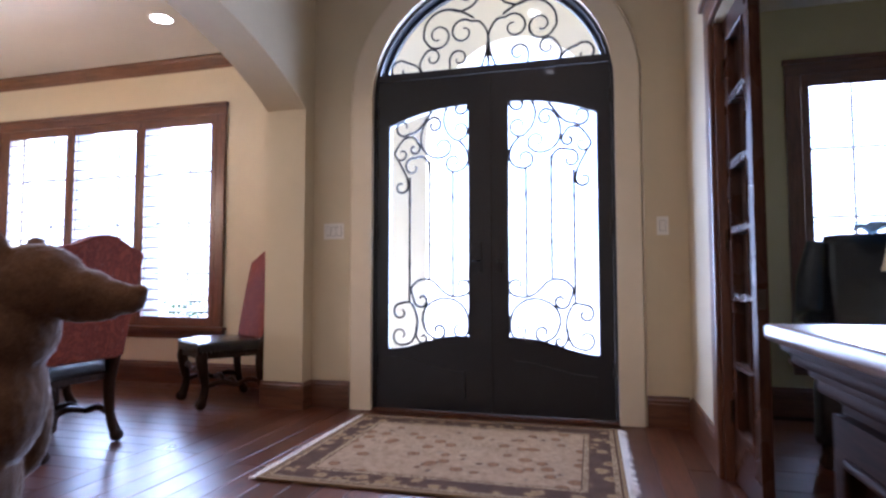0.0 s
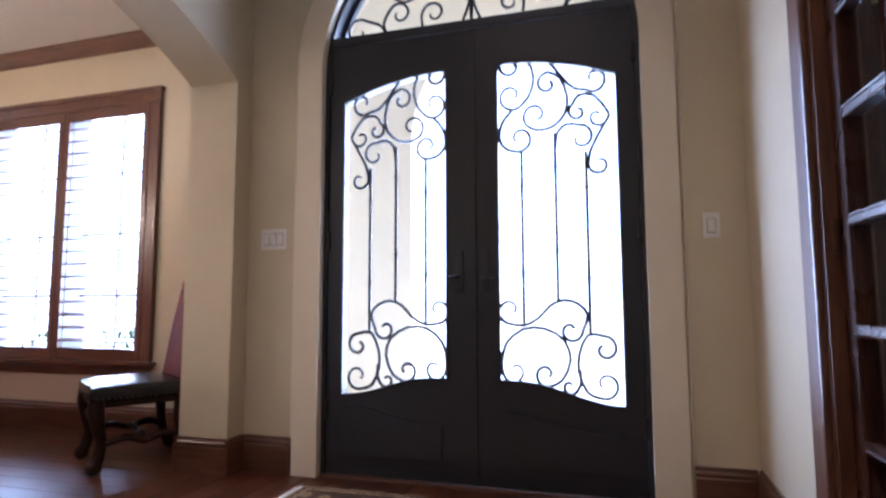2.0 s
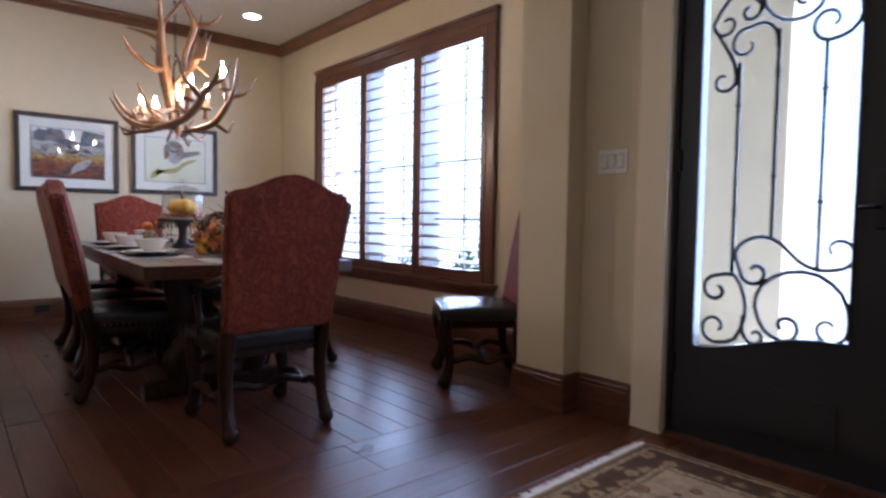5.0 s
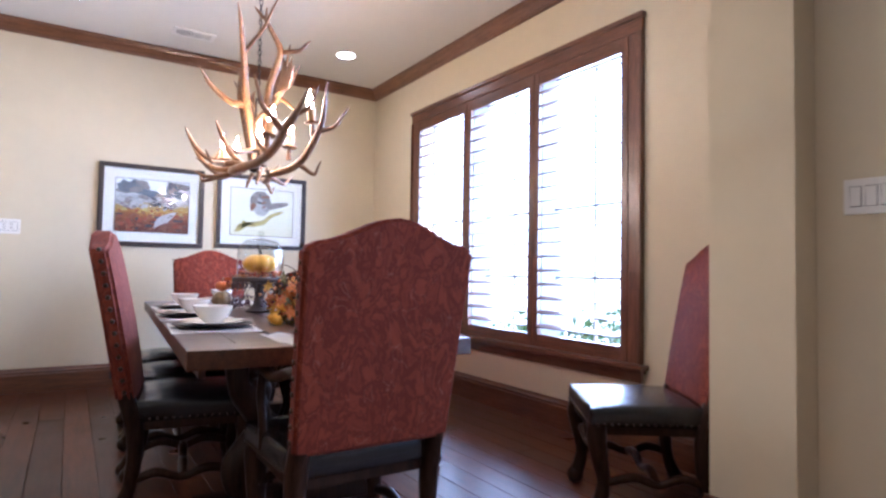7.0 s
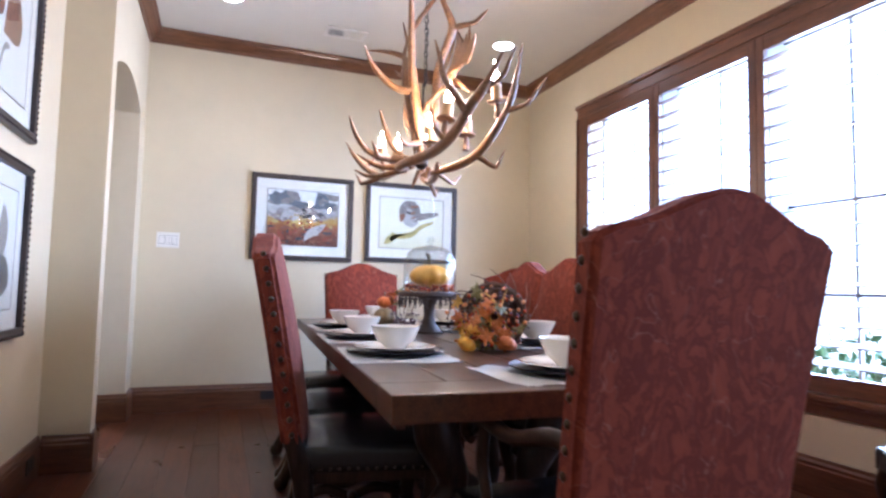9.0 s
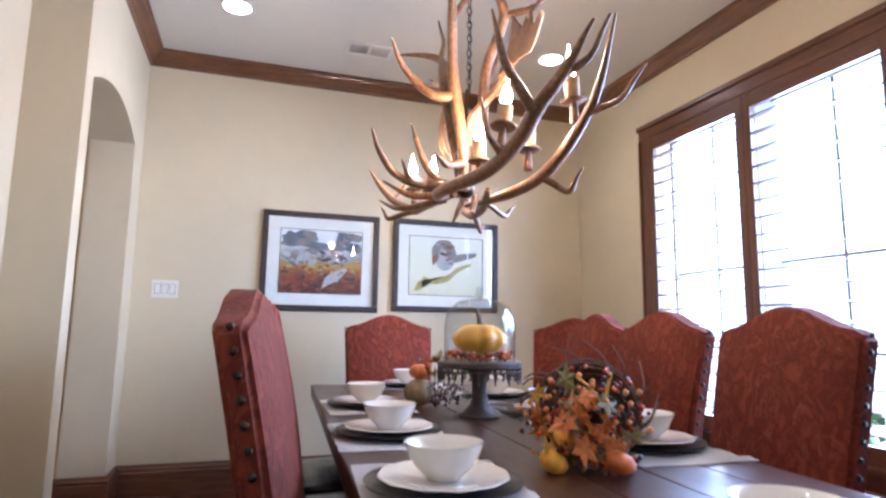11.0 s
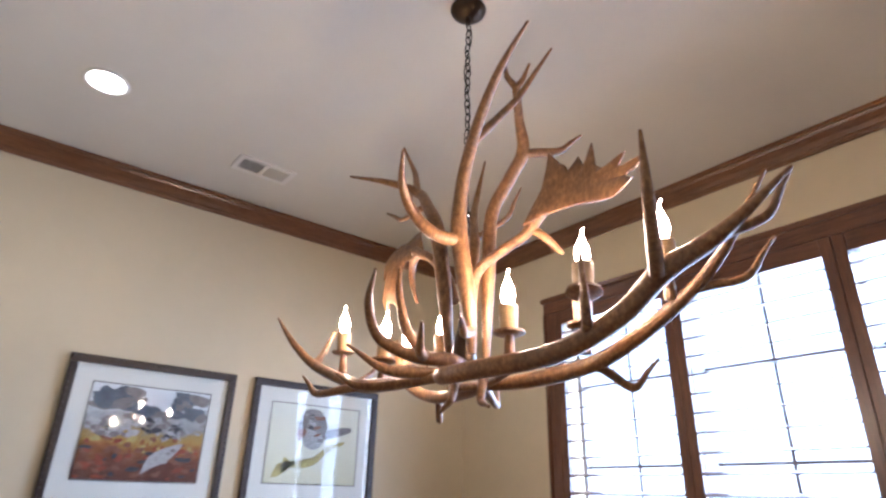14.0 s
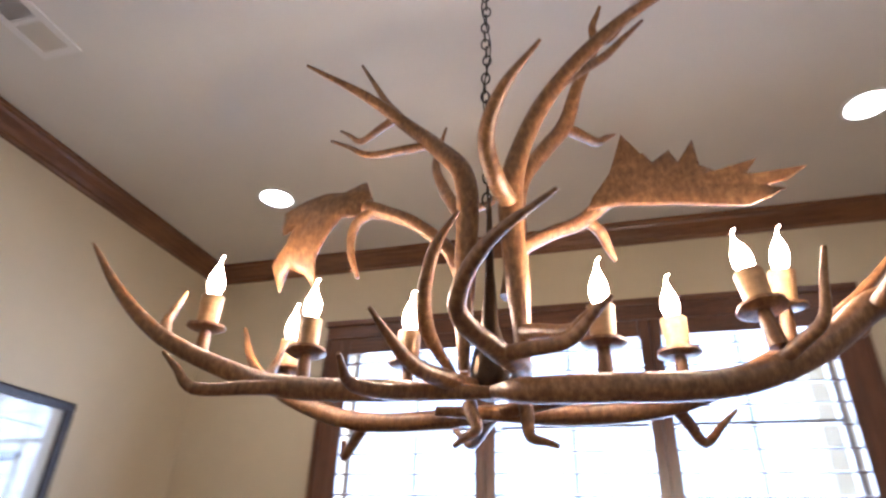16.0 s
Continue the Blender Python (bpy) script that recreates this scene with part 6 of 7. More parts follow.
CANDLES = [((-4.478, 2.804, 1.883), 4), ((-4.232, 2.831, 1.816), -3), ((-4.400, 3.040, 1.852), 2), ((-4.034, 2.926, 1.809), 0), ((-3.618, 2.822, 1.795), 1), ((-3.478, 2.955, 1.810), -2), ((-3.356, 2.810, 1.832), -9), ((-3.248, 2.991, 1.913), 8)]
for (cx, cy, cz), tilt in CANDLES:
    h = 0.075
    cup = part("candle_cup", lathe(nb(), [(0.0, 0.0), (0.02, 0.0), (0.026, -0.002), (0.025, -0.03), (0.023, -h), (0.0, -h)], 14, wave=0.03, waves=9), M_CUP, chn, "cut antler candle cup", 60, m=Matrix.Translation(Vector((cx, cy, cz)) - O) @ pose(0, 0, 0, tilt, tilt * 0.6, 0))
    part("saucer", lathe(nb(), [(0.0, -h), (0.03, -h), (0.042, -h + 0.004), (0.043, -h - 0.002), (0.032, -h - 0.008), (0.0, -h - 0.008)], 18, wave=0.03, waves=11), M_ANTLER, cup, "bone-coloured drip dish", 60)
    part("stem", sweep(nb(), [(0, 0, -h - 0.008), (0, 0, -h - 0.075)], [0.012, 0.016], 10, 1, smoothed=False), M_ANTLER, cup, smooth=60)
    bm = lathe(nb(), [(0.0, 0.0), (0.01, 0.0), (0.014, 0.008), (0.0185, 0.026), (0.0165, 0.045), (0.01, 0.062), (0.005, 0.074), (0.0025, 0.082)], 14)
    sweep(bm, [(0, 0, 0.08), (0.001, 0, 0.09), (0.004, 0, 0.098), (0.009, 0, 0.1)], [0.0026, 0.0018, 0.001], 6, 3)
    part("bulb", bm, M_BULB, cup, "glowing flame-tip bulb", 70)


# ---- framed pictures ----
M_FRAME = plain("dark_carved_frame", (0.022, 0.013, 0.01), 0.4, 0.0, 0.5, 30, 60, 0.8)
M_MAT = plain("cream_mount_board", (0.72, 0.7, 0.64), 0.8, var=0.02, bumpy=0.05)
M_FILLET = plain("dark_fillet", (0.03, 0.025, 0.02), 0.5, bumpy=0)


def art(name, stops, scale):
    m, nt, b, L = nodes_of(name)
    v = coords(nt)
    sep = nt.nodes.new("ShaderNodeSeparateXYZ")
    L.new(v, sep.inputs[0])
    n = noise_tex(nt, v, scale, 5)
    ad = nt.nodes.new("ShaderNodeMath")
    ad.operation = 'MULTIPLY_ADD'
    ad.inputs[1].default_value = 0.35
    L.new(n, ad.inputs[0])
    zz = nt.nodes.new("ShaderNodeMath")
    zz.operation = 'MULTIPLY_ADD'
    zz.inputs[1].default_value, zz.inputs[2].default_value = 2.0, 0.32
    L.new(sep.outputs[2], zz.inputs[0])
    L.new(zz.outputs[0], ad.inputs[2])
    L.new(ramp(nt, ad.outputs[0], stops), b.inputs["Base Color"])
    setp(b, Roughness=0.7)
    return m


def flatshape(bm, pts, y, n=4):
    P = smooth_path([(u, y, v) for u, v in pts] + [(pts[0][0], y, pts[0][1])], n)[:-1]
    bm.faces.new([bm.verts.new(p) for p in P])


def picture(x, y, z, rz, w, h, mount, image, shapes, label):
    """A framed print; looks along -y before it is turned by rz. shapes: flat painted patches (outline, material)."""
    t = thing("framed_picture", x, y, z, rz, label, "picture", "framed pictures")
    f = 0.042
    for k, (a, b, c, d) in enumerate(((-w / 2, h / 2 - f, w / 2, h / 2), (-w / 2, -h / 2, w / 2, -h / 2 + f), (-w / 2, -h / 2 + f + 0.0005, -w / 2 + f, h / 2 - f - 0.0005), (w / 2 - f, -h / 2 + f + 0.0005, w / 2, h / 2 - f - 0.0005))):
        bm = nb()
        box(bm, a, -0.03, b, c, -0.001, d, 0.008)
        part("frame_side", bm, M_FRAME, t)
    bm = nb()
    n = 26
    for k in range(n):
        for s in (-1, 1):
            r = bmesh.ops.create_icosphere(bm, subdivisions=1, radius=0.007)
            bmesh.ops.translate(bm, vec=(-w / 2 + 0.01 + (w - 0.02) * k / (n - 1), -0.03, s * (h / 2 - 0.012)), verts=r["verts"])
    m2 = int(n * h / w)
    for k in range(m2):
        for s in (-1, 1):
            r = bmesh.ops.create_icosphere(bm, subdivisions=1, radius=0.007)
            bmesh.ops.translate(bm, vec=(s * (w / 2 - 0.012), -0.03, -h / 2 + 0.02 + (h - 0.04) * k / (m2 - 1)), verts=r["verts"])
    tagged(part("carved_beading", bm, M_FRAME, t, smooth=80), kind="stuff")
    part("mount_board", box(nb(), -w / 2 + f, -0.008, -h / 2 + f, w / 2 - f, -0.002, h / 2 - f), M_MAT, t, "cream mount board")
    iw, ih = w / 2 - f - mount, h / 2 - f - mount
    bm = slab(nb(), [(-iw, -ih), (iw, -ih), (iw, ih), (-iw, ih)], [[(-iw + 0.005, -ih + 0.005), (iw - 0.005, -ih + 0.005), (iw - 0.005, ih - 0.005), (-iw + 0.005, ih - 0.005)]], "y", -0.0105, -0.0085)
    part("fillet", bm, M_FILLET, t)
    part("print", box(nb(), -iw + 0.006, -0.0098, -ih + 0.006, iw - 0.006, -0.0086, ih - 0.006), image, t)
    for mat in dict.fromkeys(mt for _, mt in shapes):
        bm = nb()
        for i, (pts, mt) in enumerate(shapes):
            if mt == mat:
                flatshape(bm, [(u * iw, v * ih) for u, v in pts], -0.0101 - 0.00006 * i)
        tagged(part("painted_patch", bm, mat, t), kind="stuff")
    g = part("glazing", box(nb(), -w / 2 + f, -0.0165, -h / 2 + f, w / 2 - f, -0.0145, h / 2 - f), M_GLASS, t, "picture glass")
    g.visible_shadow = False
    return t


M_ART1 = art("autumn_field_print", [(0.0, (0.1, 0.03, 0.018)), (0.2, (0.17, 0.05, 0.026)), (0.34, (0.3, 0.12, 0.035)), (0.42, (0.42, 0.26, 0.06)), (0.5, (0.36, 0.25, 0.09)), (0.55, (0.3, 0.29, 0.28)), (0.68, (0.38, 0.38, 0.38)), (0.76, (0.62, 0.63, 0.64)), (1.0, (0.72, 0.73, 0.74))], 9)
M_ART2 = art("pale_study_print", [(0.0, (0.62, 0.6, 0.42)), (0.4, (0.68, 0.67, 0.52)), (1.0, (0.7, 0.7, 0.62))], 5)
M_ART3 = art("pale_paper_print", [(0.0, (0.66, 0.66, 0.62)), (1.0, (0.72, 0.72, 0.7))], 5)
M_GREY = plain("painted_grey", (0.2, 0.18, 0.17), 0.7, var=0.5, scale=30, grain=90, bumpy=0)
M_PALE = plain("painted_pale", (0.36, 0.355, 0.345), 0.7, var=0.3, scale=40, grain=90, bumpy=0)
M_BROWN = plain("painted_brown", (0.2, 0.09, 0.05), 0.7, var=0.5, scale=30, grain=90, bumpy=0)
M_OCHRE = plain("painted_ochre", (0.4, 0.34, 0.12), 0.7, var=0.4, scale=30, grain=90, bumpy=0)
M_CLOUD = plain("painted_cloud", (0.11, 0.125, 0.15), 0.7, var=0.4, scale=25, grain=60, bumpy=0)
M_RUST = plain("painted_rust", (0.24, 0.06, 0.03), 0.7, var=0.4, scale=30, grain=90, bumpy=0)
M_DKGRN = plain("painted_dark", (0.05, 0.05, 0.055), 0.7, var=0.5, scale=40, grain=90, bumpy=0)


def dabs(seed, count, u0, u1, v0, v1, size, mats):
    """Many small brush dabs scattered over part of a print."""
    r = random.Random(seed)
    out = []
    for k in range(count):
        u, v, q, st = r.uniform(u0, u1), r.uniform(v0, v1), size * r.uniform(0.5, 1.2), r.uniform(0.6, 2.2)
        a = r.uniform(-0.6, 0.6)
        pts = []
        for j in range(7):
            b = 2 * math.pi * j / 7
            x, y = q * st * math.cos(b) * r.uniform(0.6, 1.2), q * math.sin(b) * r.uniform(0.6, 1.2)
            pts.append((max(-0.97, min(0.97, u + x * math.cos(a) - y * math.sin(a))), max(-0.95, min(0.95, v + x * math.sin(a) + y * math.cos(a)))))
        out.append((pts, mats[k % len(mats)]))
    return out


S1 = (dabs(1, 26, -0.85, -0.2, 0.5, 0.85, 0.12, (M_CLOUD, M_GREY, M_CLOUD)) + dabs(31, 16, -0.3, 0.35, 0.3, 0.55, 0.1, (M_CLOUD, M_GREY)) + dabs(21, 22, 0.35, 0.9, 0.4, 0.9, 0.11, (M_CLOUD, M_GREY, M_CLOUD))
      + dabs(22, 34, -0.95, 0.95, 0.02, 0.3, 0.06, (M_PALE, M_GREY, M_PALE, M_DKGRN)) + dabs(24, 24, -0.92, -0.2, -0.1, 0.22, 0.07, (M_PALE, M_GREY, M_PALE)) + dabs(25, 16, 0.1, 0.55, -0.1, 0.2, 0.06, (M_GREY, M_PALE, M_DKGRN))
      + dabs(26, 40, -0.95, 0.95, -0.4, -0.1, 0.045, (M_OCHRE, M_RUST, M_BROWN)) + dabs(4, 60, -0.95, 0.95, -0.95, -0.35, 0.055, (M_BROWN, M_RUST, M_BROWN, M_DKGRN))
      + [([(0.02, -0.85), (0.1, -0.5), (0.32, -0.3), (0.62, -0.18), (0.52, -0.42), (0.36, -0.6), (0.2, -0.7)], M_PALE)] + dabs(3, 9, 0.2, 0.5, -0.6, -0.3, 0.04, (M_PALE, M_GREY)))
S2 = ([([(-0.85, -0.85), (-0.7, -0.5), (-0.35, -0.62), (0.05, -0.5), (0.3, -0.2), (0.62, 0.02), (0.66, 0.12), (0.3, -0.02), (0.0, -0.32), (-0.4, -0.48), (-0.62, -0.36), (-0.66, -0.78)], M_OCHRE),
       ([(-0.36, 0.2), (-0.4, 0.55), (-0.24, 0.85), (-0.04, 0.9), (0.12, 0.82), (0.26, 0.5), (0.22, 0.2), (0.0, 0.3)], M_GREY),
       ([(0.1, 0.35), (0.4, 0.45), (0.78, 0.5), (0.8, 0.38), (0.45, 0.22), (0.2, 0.15)], M_GREY),
       ([(-0.38, 0.32), (-0.2, 0.38), (0.05, 0.3), (0.2, 0.1), (0.05, -0.12), (-0.16, -0.1), (-0.28, 0.08)], M_PALE),
       ([(-0.4, 0.3), (-0.3, 0.38), (-0.2, 0.32), (-0.26, 0.16), (-0.36, 0.02), (-0.38, 0.14)], M_BROWN)]
      + dabs(7, 10, -0.25, 0.15, 0.4, 0.75, 0.05, (M_BROWN, M_DKGRN, M_PALE)) + dabs(8, 5, 0.0, 0.25, 0.1, 0.25, 0.05, (M_BROWN, M_GREY)))
S3 = dabs(9, 14, -0.5, 0.4, -0.1, 0.6, 0.14, (M_BROWN, M_BROWN, M_GREY)) + dabs(10, 8, -0.85, -0.6, 0.15, 0.7, 0.11, (M_BROWN, M_DKGRN)) + dabs(11, 8, -0.7, -0.2, -0.85, -0.2, 0.05, (M_GREY, M_OCHRE))
S4 = dabs(12, 10, -0.75, -0.4, -0.1, 0.85, 0.12, (M_GREY, M_BROWN)) + dabs(13, 22, -0.8, 0.6, -0.8, -0.2, 0.12, (M_DKGRN, M_BROWN, M_GREY)) + dabs(14, 10, -0.1, 0.45, -0.05, 0.6, 0.12, (M_GREY, M_PALE, M_BROWN))
picture(XW, 2.535, 1.59, 90, 0.861, 0.733, 0.085, M_ART1, S1, "framed print of an autumn field in a dark frame")
picture(XW, 3.516, 1.6, 90, 0.874, 0.725, 0.085, M_ART2, S2, "framed pale print with grey and ochre shapes")
S3 = [([(-0.5, -0.1), (-0.3, 0.6), (0.2, 0.75), (0.5, 0.3), (0.3, -0.1)], M_BROWN), ([(-0.85, 0.35), (-0.7, 0.75), (-0.5, 0.7), (-0.55, 0.2), (-0.75, 0.1)], M_BROWN), ([(-0.7, -0.85), (-0.45, -0.3), (-0.2, -0.2), (-0.15, -0.28), (-0.4, -0.38), (-0.62, -0.85)], M_GREY)]
S4 = [([(-0.8, 0.9), (-0.5, 0.9), (-0.3, -0.2), (-0.6, -0.2)], M_GREY), ([(-0.9, -0.3), (-0.4, -0.1), (0.5, -0.15), (0.7, -0.6), (0.0, -0.85), (-0.6, -0.7)], M_DKGRN), ([(0.0, 0.3), (0.2, 0.7), (0.5, 0.4), (0.4, -0.05), (0.05, -0.1)], M_GREY)]
picture(-3.79, YS, 2.01, 180, 0.68, 0.76, 0.085, M_ART3, S3, "framed print of brown shapes on pale paper")
picture(-3.79, YS, 1.135, 180, 0.68, 0.77, 0.085, M_ART3, S4, "framed print of a dark twig nest in a dark carved frame")


# ---- hall seen through the small archway ----
out = [(-0.998, -0.3), (-0.998, 2.748), (YA - 0.262, 2.748), (YA - 0.262, -0.3), (0.745, -0.3), (0.745, 2.47), (-0.3, 2.47), (-0.3, -0.3)]
structure("wall_hall_partition", slab(nb(), out, [], "x", -6.78, -6.63), M_WALL, label="beige plaster partition with a plain doorway", category="wall")
M_CREAM = plain("cream_door_paint", (0.72, 0.64, 0.42), 0.35, var=0.04, bumpy=0.05)


def hall_door(x, y, rz, mat, label, lever):
    d = thing("door_3", x, y, 0, rz, label, "door", "", "structure")
    part("leaf", box(nb(), 0, -0.02, 0.01, 0.78, 0.02, 2.44, 0.003), mat, d)
    for z0, z1, arch in ((0.2, 0.88, 0.0), (1.08, 2.2, 0.1)):
        for q in (-1, 1):
            y0, y1 = sorted((q * 0.0205, q * 0.03))
            bm = slab(nb(), [(0.13, z0), (0.65, z0), (0.65, z1 - arch), *(segment_arch(0.65, 0.13, z1 - arch, arch, 10)[1:-1] if arch else [(0.65, z1), (0.13, z1)][:0]), (0.13, z1 - arch)], [], "y", y0, y1)
            part("panel", bm, mat, d)
    if lever:
        for q in (-1, 1):
            part("rosette", lathe(nb(), [(0.0, 0.008), (0.02, 0.008), (0.026, 0.0), (0.0, 0.0)], 16), M_WROUGHT, d, m=pose(0.715, q * 0.0205, 0.93, -90 * q))
            part("lever_handle", sweep(nb(), [(0.715, q * 0.021, 0.93), (0.715, q * 0.06, 0.93), (0.67, q * 0.065, 0.93), (0.6, q * 0.062, 0.925)], [0.01, 0.009, 0.007], 8, 4), M_WROUGHT, d, "black lever handle", 60)
    return d


hall_door(-8.7, 0.9, -67.5, M_CREAM, "cream panelled hall door standing open", True)
hall_door(-9.975, -0.3, -90, M_DARKWOOD, "dark stained hall door with an arched panel", False)
# assumed fixture, unseen, put where the hall's added light hangs
hl = thing("hall_ceiling_light", -7.6, -0.4, 2.75, 0, "round frosted ceiling light added out of sight to brighten the hall", "ceiling light")
part("shade", lathe(nb(), [(0.12, -0.001), (0.13, -0.02), (0.1, -0.07), (0.05, -0.095), (0.0, -0.1)], 24), M_DOWN, hl, "glowing frosted shade", 60)
part("rim", lathe(nb(), [(0.121, -0.001), (0.145, -0.001), (0.145, -0.02), (0.132, -0.022), (0.121, -0.001)], 24), M_BRONZE, hl, smooth=50)


# ---- foyer and office things ----
def console():
    t = thing("console_cabinet", 1.13, 1.2, 0, 0, "dark stained panelled console cabinet with a moulded top", "cabinet")
    bm = nb()
    box(bm, 0.0, -1.5, 0.834, 0.288, 0.0, 0.861, 0.011, 3)
    part("top", bm, M_TRIM_Y, t, "polished dark top", 50)
    bm = nb()
    box(bm, 0.018, -1.482, 0.82, 0.287, -0.018, 0.8335, 0.006)
    box(bm, 0.03, -1.47, 0.8, 0.286, -0.03, 0.8195, 0.011, 3)
    box(bm, 0.048, -1.452, 0.784, 0.285, -0.048, 0.7995, 0.006)
    box(bm, 0.056, -1.444, 0.762, 0.284, -0.056, 0.7835, 0.009, 3)
    part("cornice", bm, M_CONSOLE, t, "", 50)
    part("body", box(nb(), 0.08, -1.42, 0.09, 0.282, -0.08, 0.7615, 0.006), M_CONSOLE, t)

    def panelled(name, u0, u1, z0, z1, at):
        """A framed panel: stiles and rails, a rounded bead and a raised field; at(u, out, z) places it on its side."""
        def plate(a, b, c, d, o0, o1, bev):
            bm = nb()
            box(bm, a, o0, c, b, o1, d, bev)
            for v in bm.verts:
                v.co = Vector(at(*v.co))
            return bm
        bm = slab(nb(), [(u0, z0), (u1, z0), (u1, z1), (u0, z1)], [[(u0 + 0.055, z0 + 0.06), (u1 - 0.055, z0 + 0.06), (u1 - 0.055, z1 - 0.06), (u0 + 0.055, z1 - 0.06)]], "y", 0.0005, 0.018)
        for v in bm.verts:
            v.co = Vector(at(*v.co))
        d = part(name, bm, M_CONSOLE, t)
        bm = nb()
        a, b, c, e = u0 + 0.052, u1 - 0.052, z0 + 0.057, z1 - 0.057
        for p, q in (((a, c), (b, c)), ((b, c), (b, e)), ((b, e), (a, e)), ((a, e), (a, c))):
            sweep(bm, [at(p[0], 0.019, p[1]), at(q[0], 0.019, q[1])], [0.0075, 0.0075], 8, 1, smoothed=False)
        part("bead", bm, M_CONSOLE, d, "", 60)
        part("raised_panel", plate(u0 + 0.085, u1 - 0.085, z0 + 0.09, z1 - 0.09, 0.0005, 0.014, 0.009), M_CONSOLE, d)

    for k in range(3):
        y1 = -0.1 - k * 0.435
        panelled("door", y1 - 0.42, y1, 0.12, 0.74, lambda u, o, z: (0.08 - o, u, z))
    panelled("side_panel", 0.09, 0.275, 0.12, 0.74, lambda u, o, z: (u, -0.08 + o, z))
    bm = nb()
    box(bm, 0.055, -1.445, 0.0, 0.284, -0.055, 0.07, 0.006)
    box(bm, 0.066, -1.434, 0.0705, 0.283, -0.066, 0.0895, 0.008)
    part("plinth", bm, M_CONSOLE, t)


console()


def armchair():
    t = thing("armchair", 2.42, 3.72, 0, 160, "black leather wing armchair in the office", "armchair")
    bm = nb()
    box(bm, -0.42, -0.4, 0.12, 0.42, 0.42, 0.46, 0.05, 3)
    part("base", bm, M_LEATHER, t, smooth=50)
    bm = nb()
    box(bm, -0.4, -0.16, 0.5, 0.4, 0.12, 1.25, 0.09, 4, m=pose(0, -0.36, 0, 12))
    part("backrest", bm, M_LEATHER, t, smooth=50)
    bm = nb()
    box(bm, -0.32, -0.28, 0.465, 0.32, 0.42, 0.58, 0.05, 4)
    part("seat_cushion", bm, M_LEATHER, t, smooth=50)
    for s in (-1, 1):
        bm = nb()
        sweep(bm, [(s * 0.43, 0.42, 0.6), (s * 0.44, 0.1, 0.62), (s * 0.45, -0.25, 0.68), (s * 0.45, -0.45, 0.95), (s * 0.42, -0.5, 1.18)], [0.1, 0.105, 0.1, 0.09, 0.06], 14, 5)
        part("armrest", bm, M_LEATHER, t, "rolled leather arm", 70)
        for yy in (-0.34, 0.36):
            part("foot", lathe(nb(), [(0.03, 0.0), (0.045, 0.03), (0.03, 0.07), (0.035, 0.13)], 12, (s * 0.36, yy, 0)), M_DARKWOOD, t, smooth=50)


armchair()
throw = nb()
grid = [[throw.verts.new((-0.17 + 0.34 * i / 14, -0.13 + 0.26 * k / 10, 0.05 - 1.5 * (-0.13 + 0.26 * k / 10) ** 2 + 0.016 * math.sin(i * 1.1 + 0.6 * k) + 0.01 * math.cos(2.1 * k - i))) for k in range(11)] for i in range(15)]
for i in range(14):
    for k in range(10):
        throw.faces.new((grid[i][k], grid[i + 1][k], grid[i + 1][k + 1], grid[i][k + 1]))
bmesh.ops.solidify(throw, geom=throw.faces[:], thickness=0.012)
tb = tagged(part("throw_blanket", throw, plain("pale_blue_wool", (0.3, 0.42, 0.5), 0.9, var=0.12, scale=10, grain=300, bumpy=0.4), smooth=60), "folded pale blue throw over the armchair's back", "blanket")
tb.matrix_basis = pose(2.5, 4.1, 1.22, 0, 0, 165)


def bear():
    """A standing carved bear, one plain mesh grown from rounded lumps."""
    bm = nb()
    lumps = [((-0.17, 0, 0.36), (0.18, 0.18, 0.28)), ((-0.08, 0, 0.6), (0.165, 0.15, 0.22)), ((-0.03, 0, 0.8), (0.15, 0.13, 0.15)), ((0.06, 0, 0.925), (0.14, 0.112, 0.115)), ((0.18, 0, 0.9), (0.11, 0.075, 0.072)), ((0.27, 0, 0.885), (0.085, 0.05, 0.052)), ((0.325, 0, 0.88), (0.05, 0.038, 0.043)), ((0.36, 0, 0.905), (0.022, 0.026, 0.02)), ((0.2, 0, 0.845), (0.11, 0.04, 0.03)),
             ((0.0, 0.08, 1.02), (0.036, 0.028, 0.05)), ((0.0, -0.08, 1.02), (0.036, 0.028, 0.05)), ((-0.15, 0.1, 0.17), (0.13, 0.09, 0.19)), ((-0.15, -0.1, 0.17), (0.13, 0.09, 0.19)), ((-0.09, 0.1, 0.045), (0.16, 0.085, 0.06)), ((-0.09, -0.1, 0.045), (0.16, 0.085, 0.06)), ((-0.05, 0.135, 0.52), (0.075, 0.06, 0.18)), ((-0.05, -0.135, 0.52), (0.075, 0.06, 0.18))]
    for c, s in lumps:
        r = bmesh.ops.create_icosphere(bm, subdivisions=3, radius=1)
        bmesh.ops.scale(bm, vec=s, verts=r["verts"])
        bmesh.ops.translate(bm, vec=c, verts=r["verts"])
    ob = part("bear_statue", bm, M_FUR, smooth=180)
    tagged(ob, "brown bear statue standing upright on the foyer floor", "statue")
    rm = ob.modifiers.new("join", "REMESH")
    rm.mode, rm.voxel_size, rm.use_smooth_shade = "VOXEL", 0.009, True
    sm = ob.modifiers.new("smooth", "SMOOTH")
    sm.iterations, sm.factor = 10, 0.5
    tx = bpy.data.textures.new("fur", "CLOUDS")
    tx.noise_scale = 0.02
    dm = ob.modifiers.new("tufts", "DISPLACE")
    dm.texture, dm.strength, dm.texture_coords = tx, 0.009, "LOCAL"
    return ob


bear().matrix_basis = pose(-0.728, 1.41, 0, 0, 0, 15)


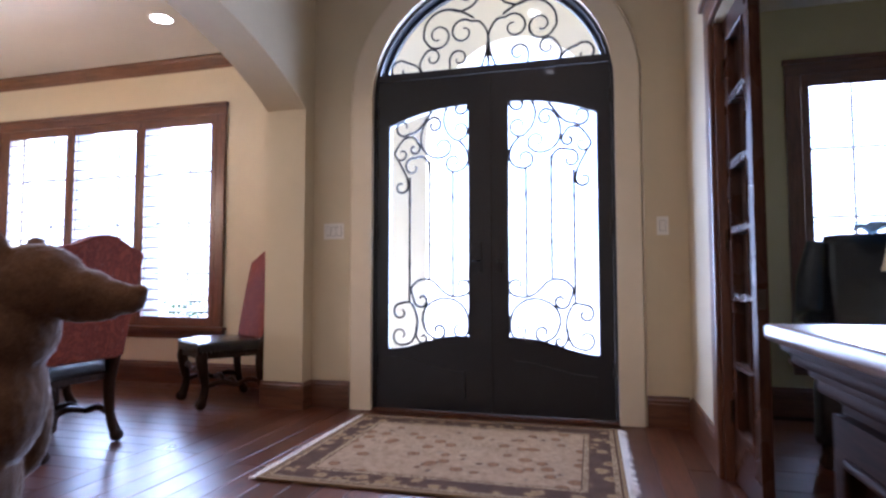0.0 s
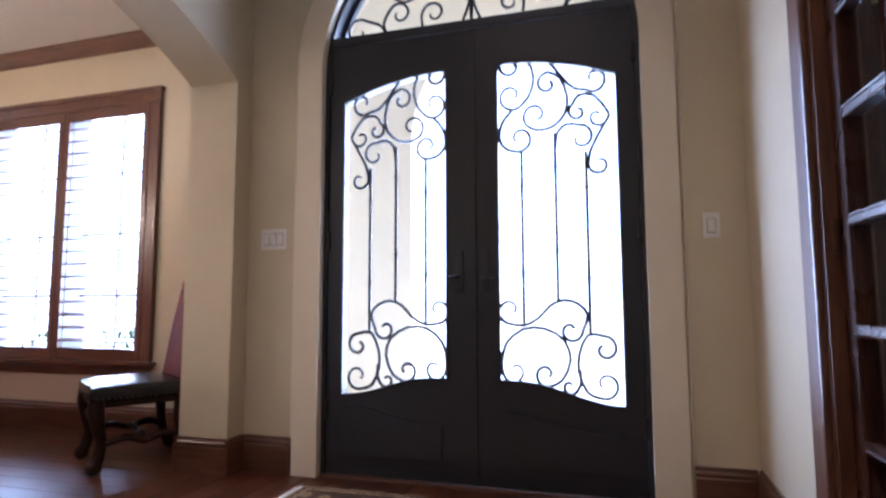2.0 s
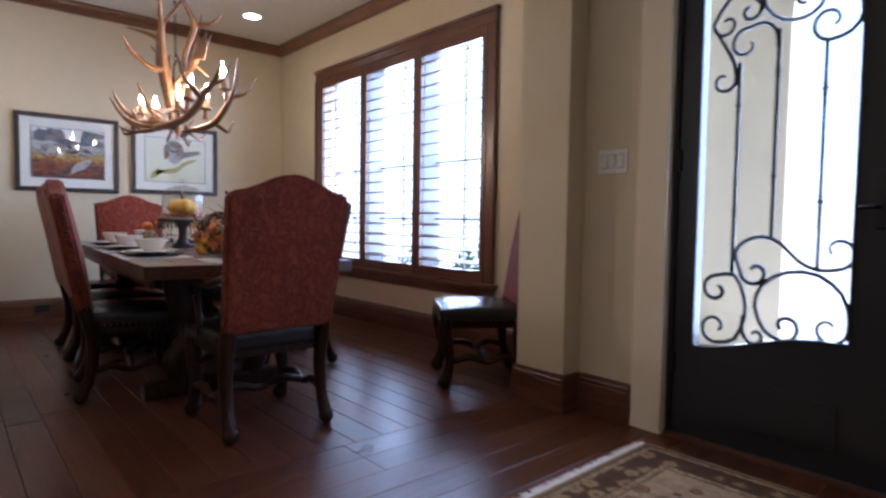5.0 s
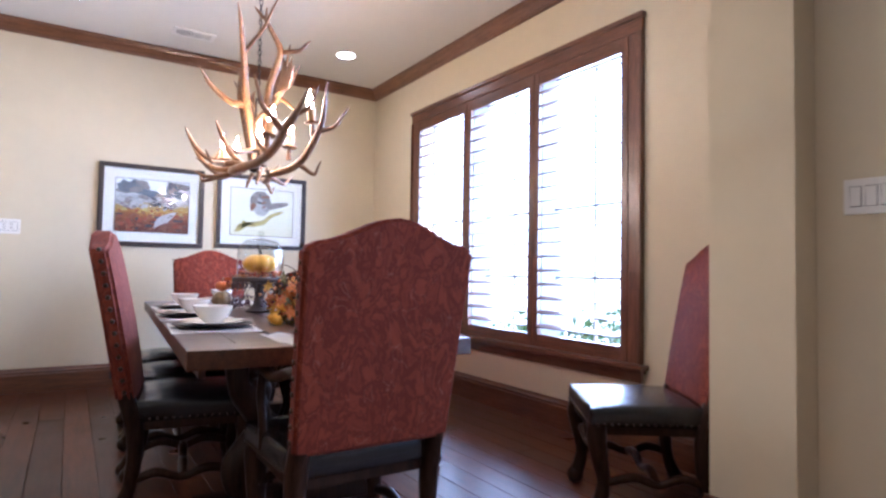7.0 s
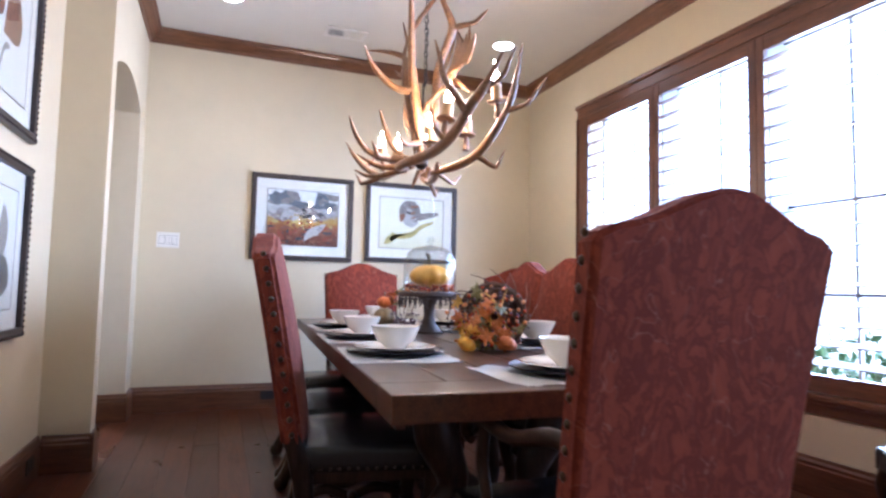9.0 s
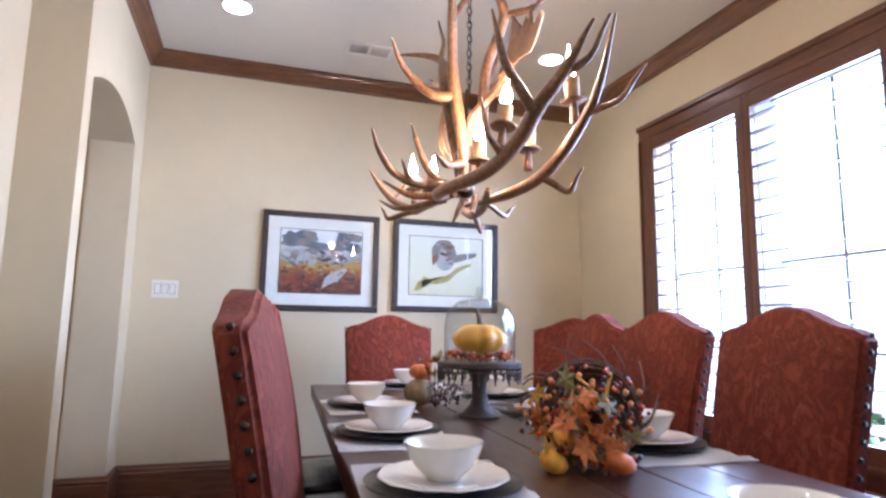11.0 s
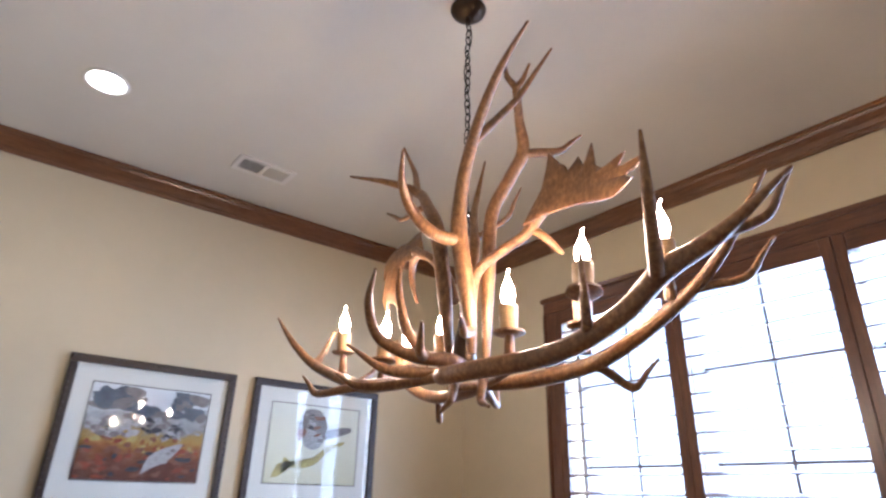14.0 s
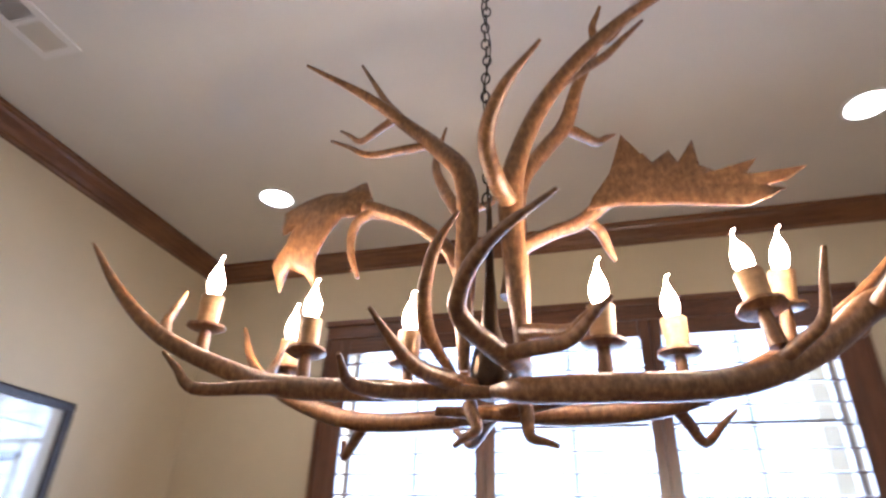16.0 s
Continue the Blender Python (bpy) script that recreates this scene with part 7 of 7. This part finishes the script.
# ---- wall outlets ----
M_BLACKP = plain("black_outlet_plastic", (0.02, 0.02, 0.02), 0.35, var=0.1, bumpy=0)
for ox, oy, oa in ((XW + 0.0225, 2.3, 90), (-4.4, YS + 0.0225, 180)):
    o = thing("wall_outlet", ox, oy, 0.105, oa, "small black socket outlet set in the wooden baseboard", "outlet", "baseboard outlets")
    part("plate", box(nb(), -0.058, -0.005, -0.036, 0.058, 0.0, 0.036, 0.002), M_BLACKP, o)
    for sx2 in (-0.022, 0.022):
        part("socket", box(nb(), sx2 - 0.014, -0.007, -0.016, sx2 + 0.014, -0.0052, 0.016, 0.001), M_BLACKP, o)


# ---- office side table and lamp ----
M_SHADE = plain("cream_lampshade", (0.72, 0.62, 0.42), 0.8, var=0.06, grain=300, bumpy=0.2)
st = thing("side_table", 2.23, 3.2, 0, 0, "small round dark wood side table in the office", "side table")
part("tabletop", lathe(nb(), [(0.0, 0.62), (0.2, 0.62), (0.21, 0.61), (0.2, 0.595), (0.0, 0.595)], 28), M_DARKWOOD, st, smooth=40)
part("pedestal", lathe(nb(), [(0.025, 0.594), (0.03, 0.4), (0.045, 0.3), (0.03, 0.2), (0.06, 0.1), (0.14, 0.03), (0.15, 0.0), (0.0, 0.0)], 20), M_DARKWOOD, st, smooth=50)
tl = thing("table_lamp", 2.23, 3.2, 0.621, 0, "unlit table lamp with cream shade on the side table", "lamp")
part("base", lathe(nb(), [(0.0, 0.0), (0.07, 0.0), (0.072, 0.015), (0.03, 0.03), (0.02, 0.08), (0.05, 0.15), (0.055, 0.2), (0.025, 0.27), (0.012, 0.3), (0.01, 0.42), (0.0, 0.42)], 20), M_BRONZE, tl, smooth=50)
part("shade", lathe(nb(), [(0.13, 0.36), (0.09, 0.54), (0.086, 0.54), (0.126, 0.36), (0.13, 0.36)], 28), M_SHADE, tl, "cream fabric shade", 50)


# ---- floor boards ----
floor = structure("floor", box(nb(), -10.2, -2.4, -0.25, 5.0, YN + 0.0, -0.004), plain("board_gap", (0.012, 0.007, 0.005), 0.7, bumpy=0), label="wide hardwood plank floor in reddish brown", category="floor")
board_mesh = {}


def board(x0, y0, x1, y1, mat, key):
    """One floor board; boards of a size share a mesh."""
    L2, W2 = round((x1 - x0) / 2, 3), round((y1 - y0) / 2, 3)
    k = (L2, W2, mat.name)
    if k not in board_mesh:
        bm = nb()
        box(bm, -L2 + 0.0012, -W2 + 0.0012, -0.012, L2 - 0.0012, W2 - 0.0012, 0.0, 0.0018, 1)
        me = mesh_of(bm, "floor_plank")
        me.materials.append(mat)
        board_mesh[k] = me
    o = new("floor_plank", board_mesh[k])
    o.parent = floor
    o.matrix_basis = pose((x0 + x1) / 2, (y0 + y1) / 2, random.uniform(0.0, 0.0006))


random.seed(3)
W = 0.1475
n = int(round((YN - YS) / W))
W = (YN - YS) / n
for i in range(n):
    x = XW + 0.0
    first = random.choice((1.1, 1.9, 2.6, 3.2))
    while x < XP0 - 0.01:
        e = min(XP0, x + first)
        if XP0 - e < 0.4:
            e = XP0
        board(x, YS + i * W, e, YS + (i + 1) * W, M_PLANK_X, i)
        x, first = e, random.choice((2.2, 2.9, 3.5))
for k in range(2):
    w = (XP1 - XP0) / 2
    y = -1.0
    for e in (1.0, 2.9, YP):
        board(XP0 + k * w, y, XP0 + (k + 1) * w, e, M_PLANK_Y, k)
        y = e
xs = [XP1 + (XE - XP1) / 18 * i for i in range(19)]
for i, (a, b) in enumerate(zip(xs, xs[1:])):
    y = -2.4
    while y < YD - 0.01:
        e = min(YD, y + random.choice((1.7, 2.3, 2.9)))
        if YD - e < 0.3:
            e = YD
        board(a, y, b, e, M_PLANK_Y, i)
        y = e
for i in range(12):
    board(XE, 1.0 + i * 0.3, XE + 3.4, 1.3 + i * 0.3, M_PLANK_X, i)
for i in range(8):
    board(-10.0, -1.0 + i * 0.25, -3.8, -0.75 + i * 0.25, M_PLANK_X, i)
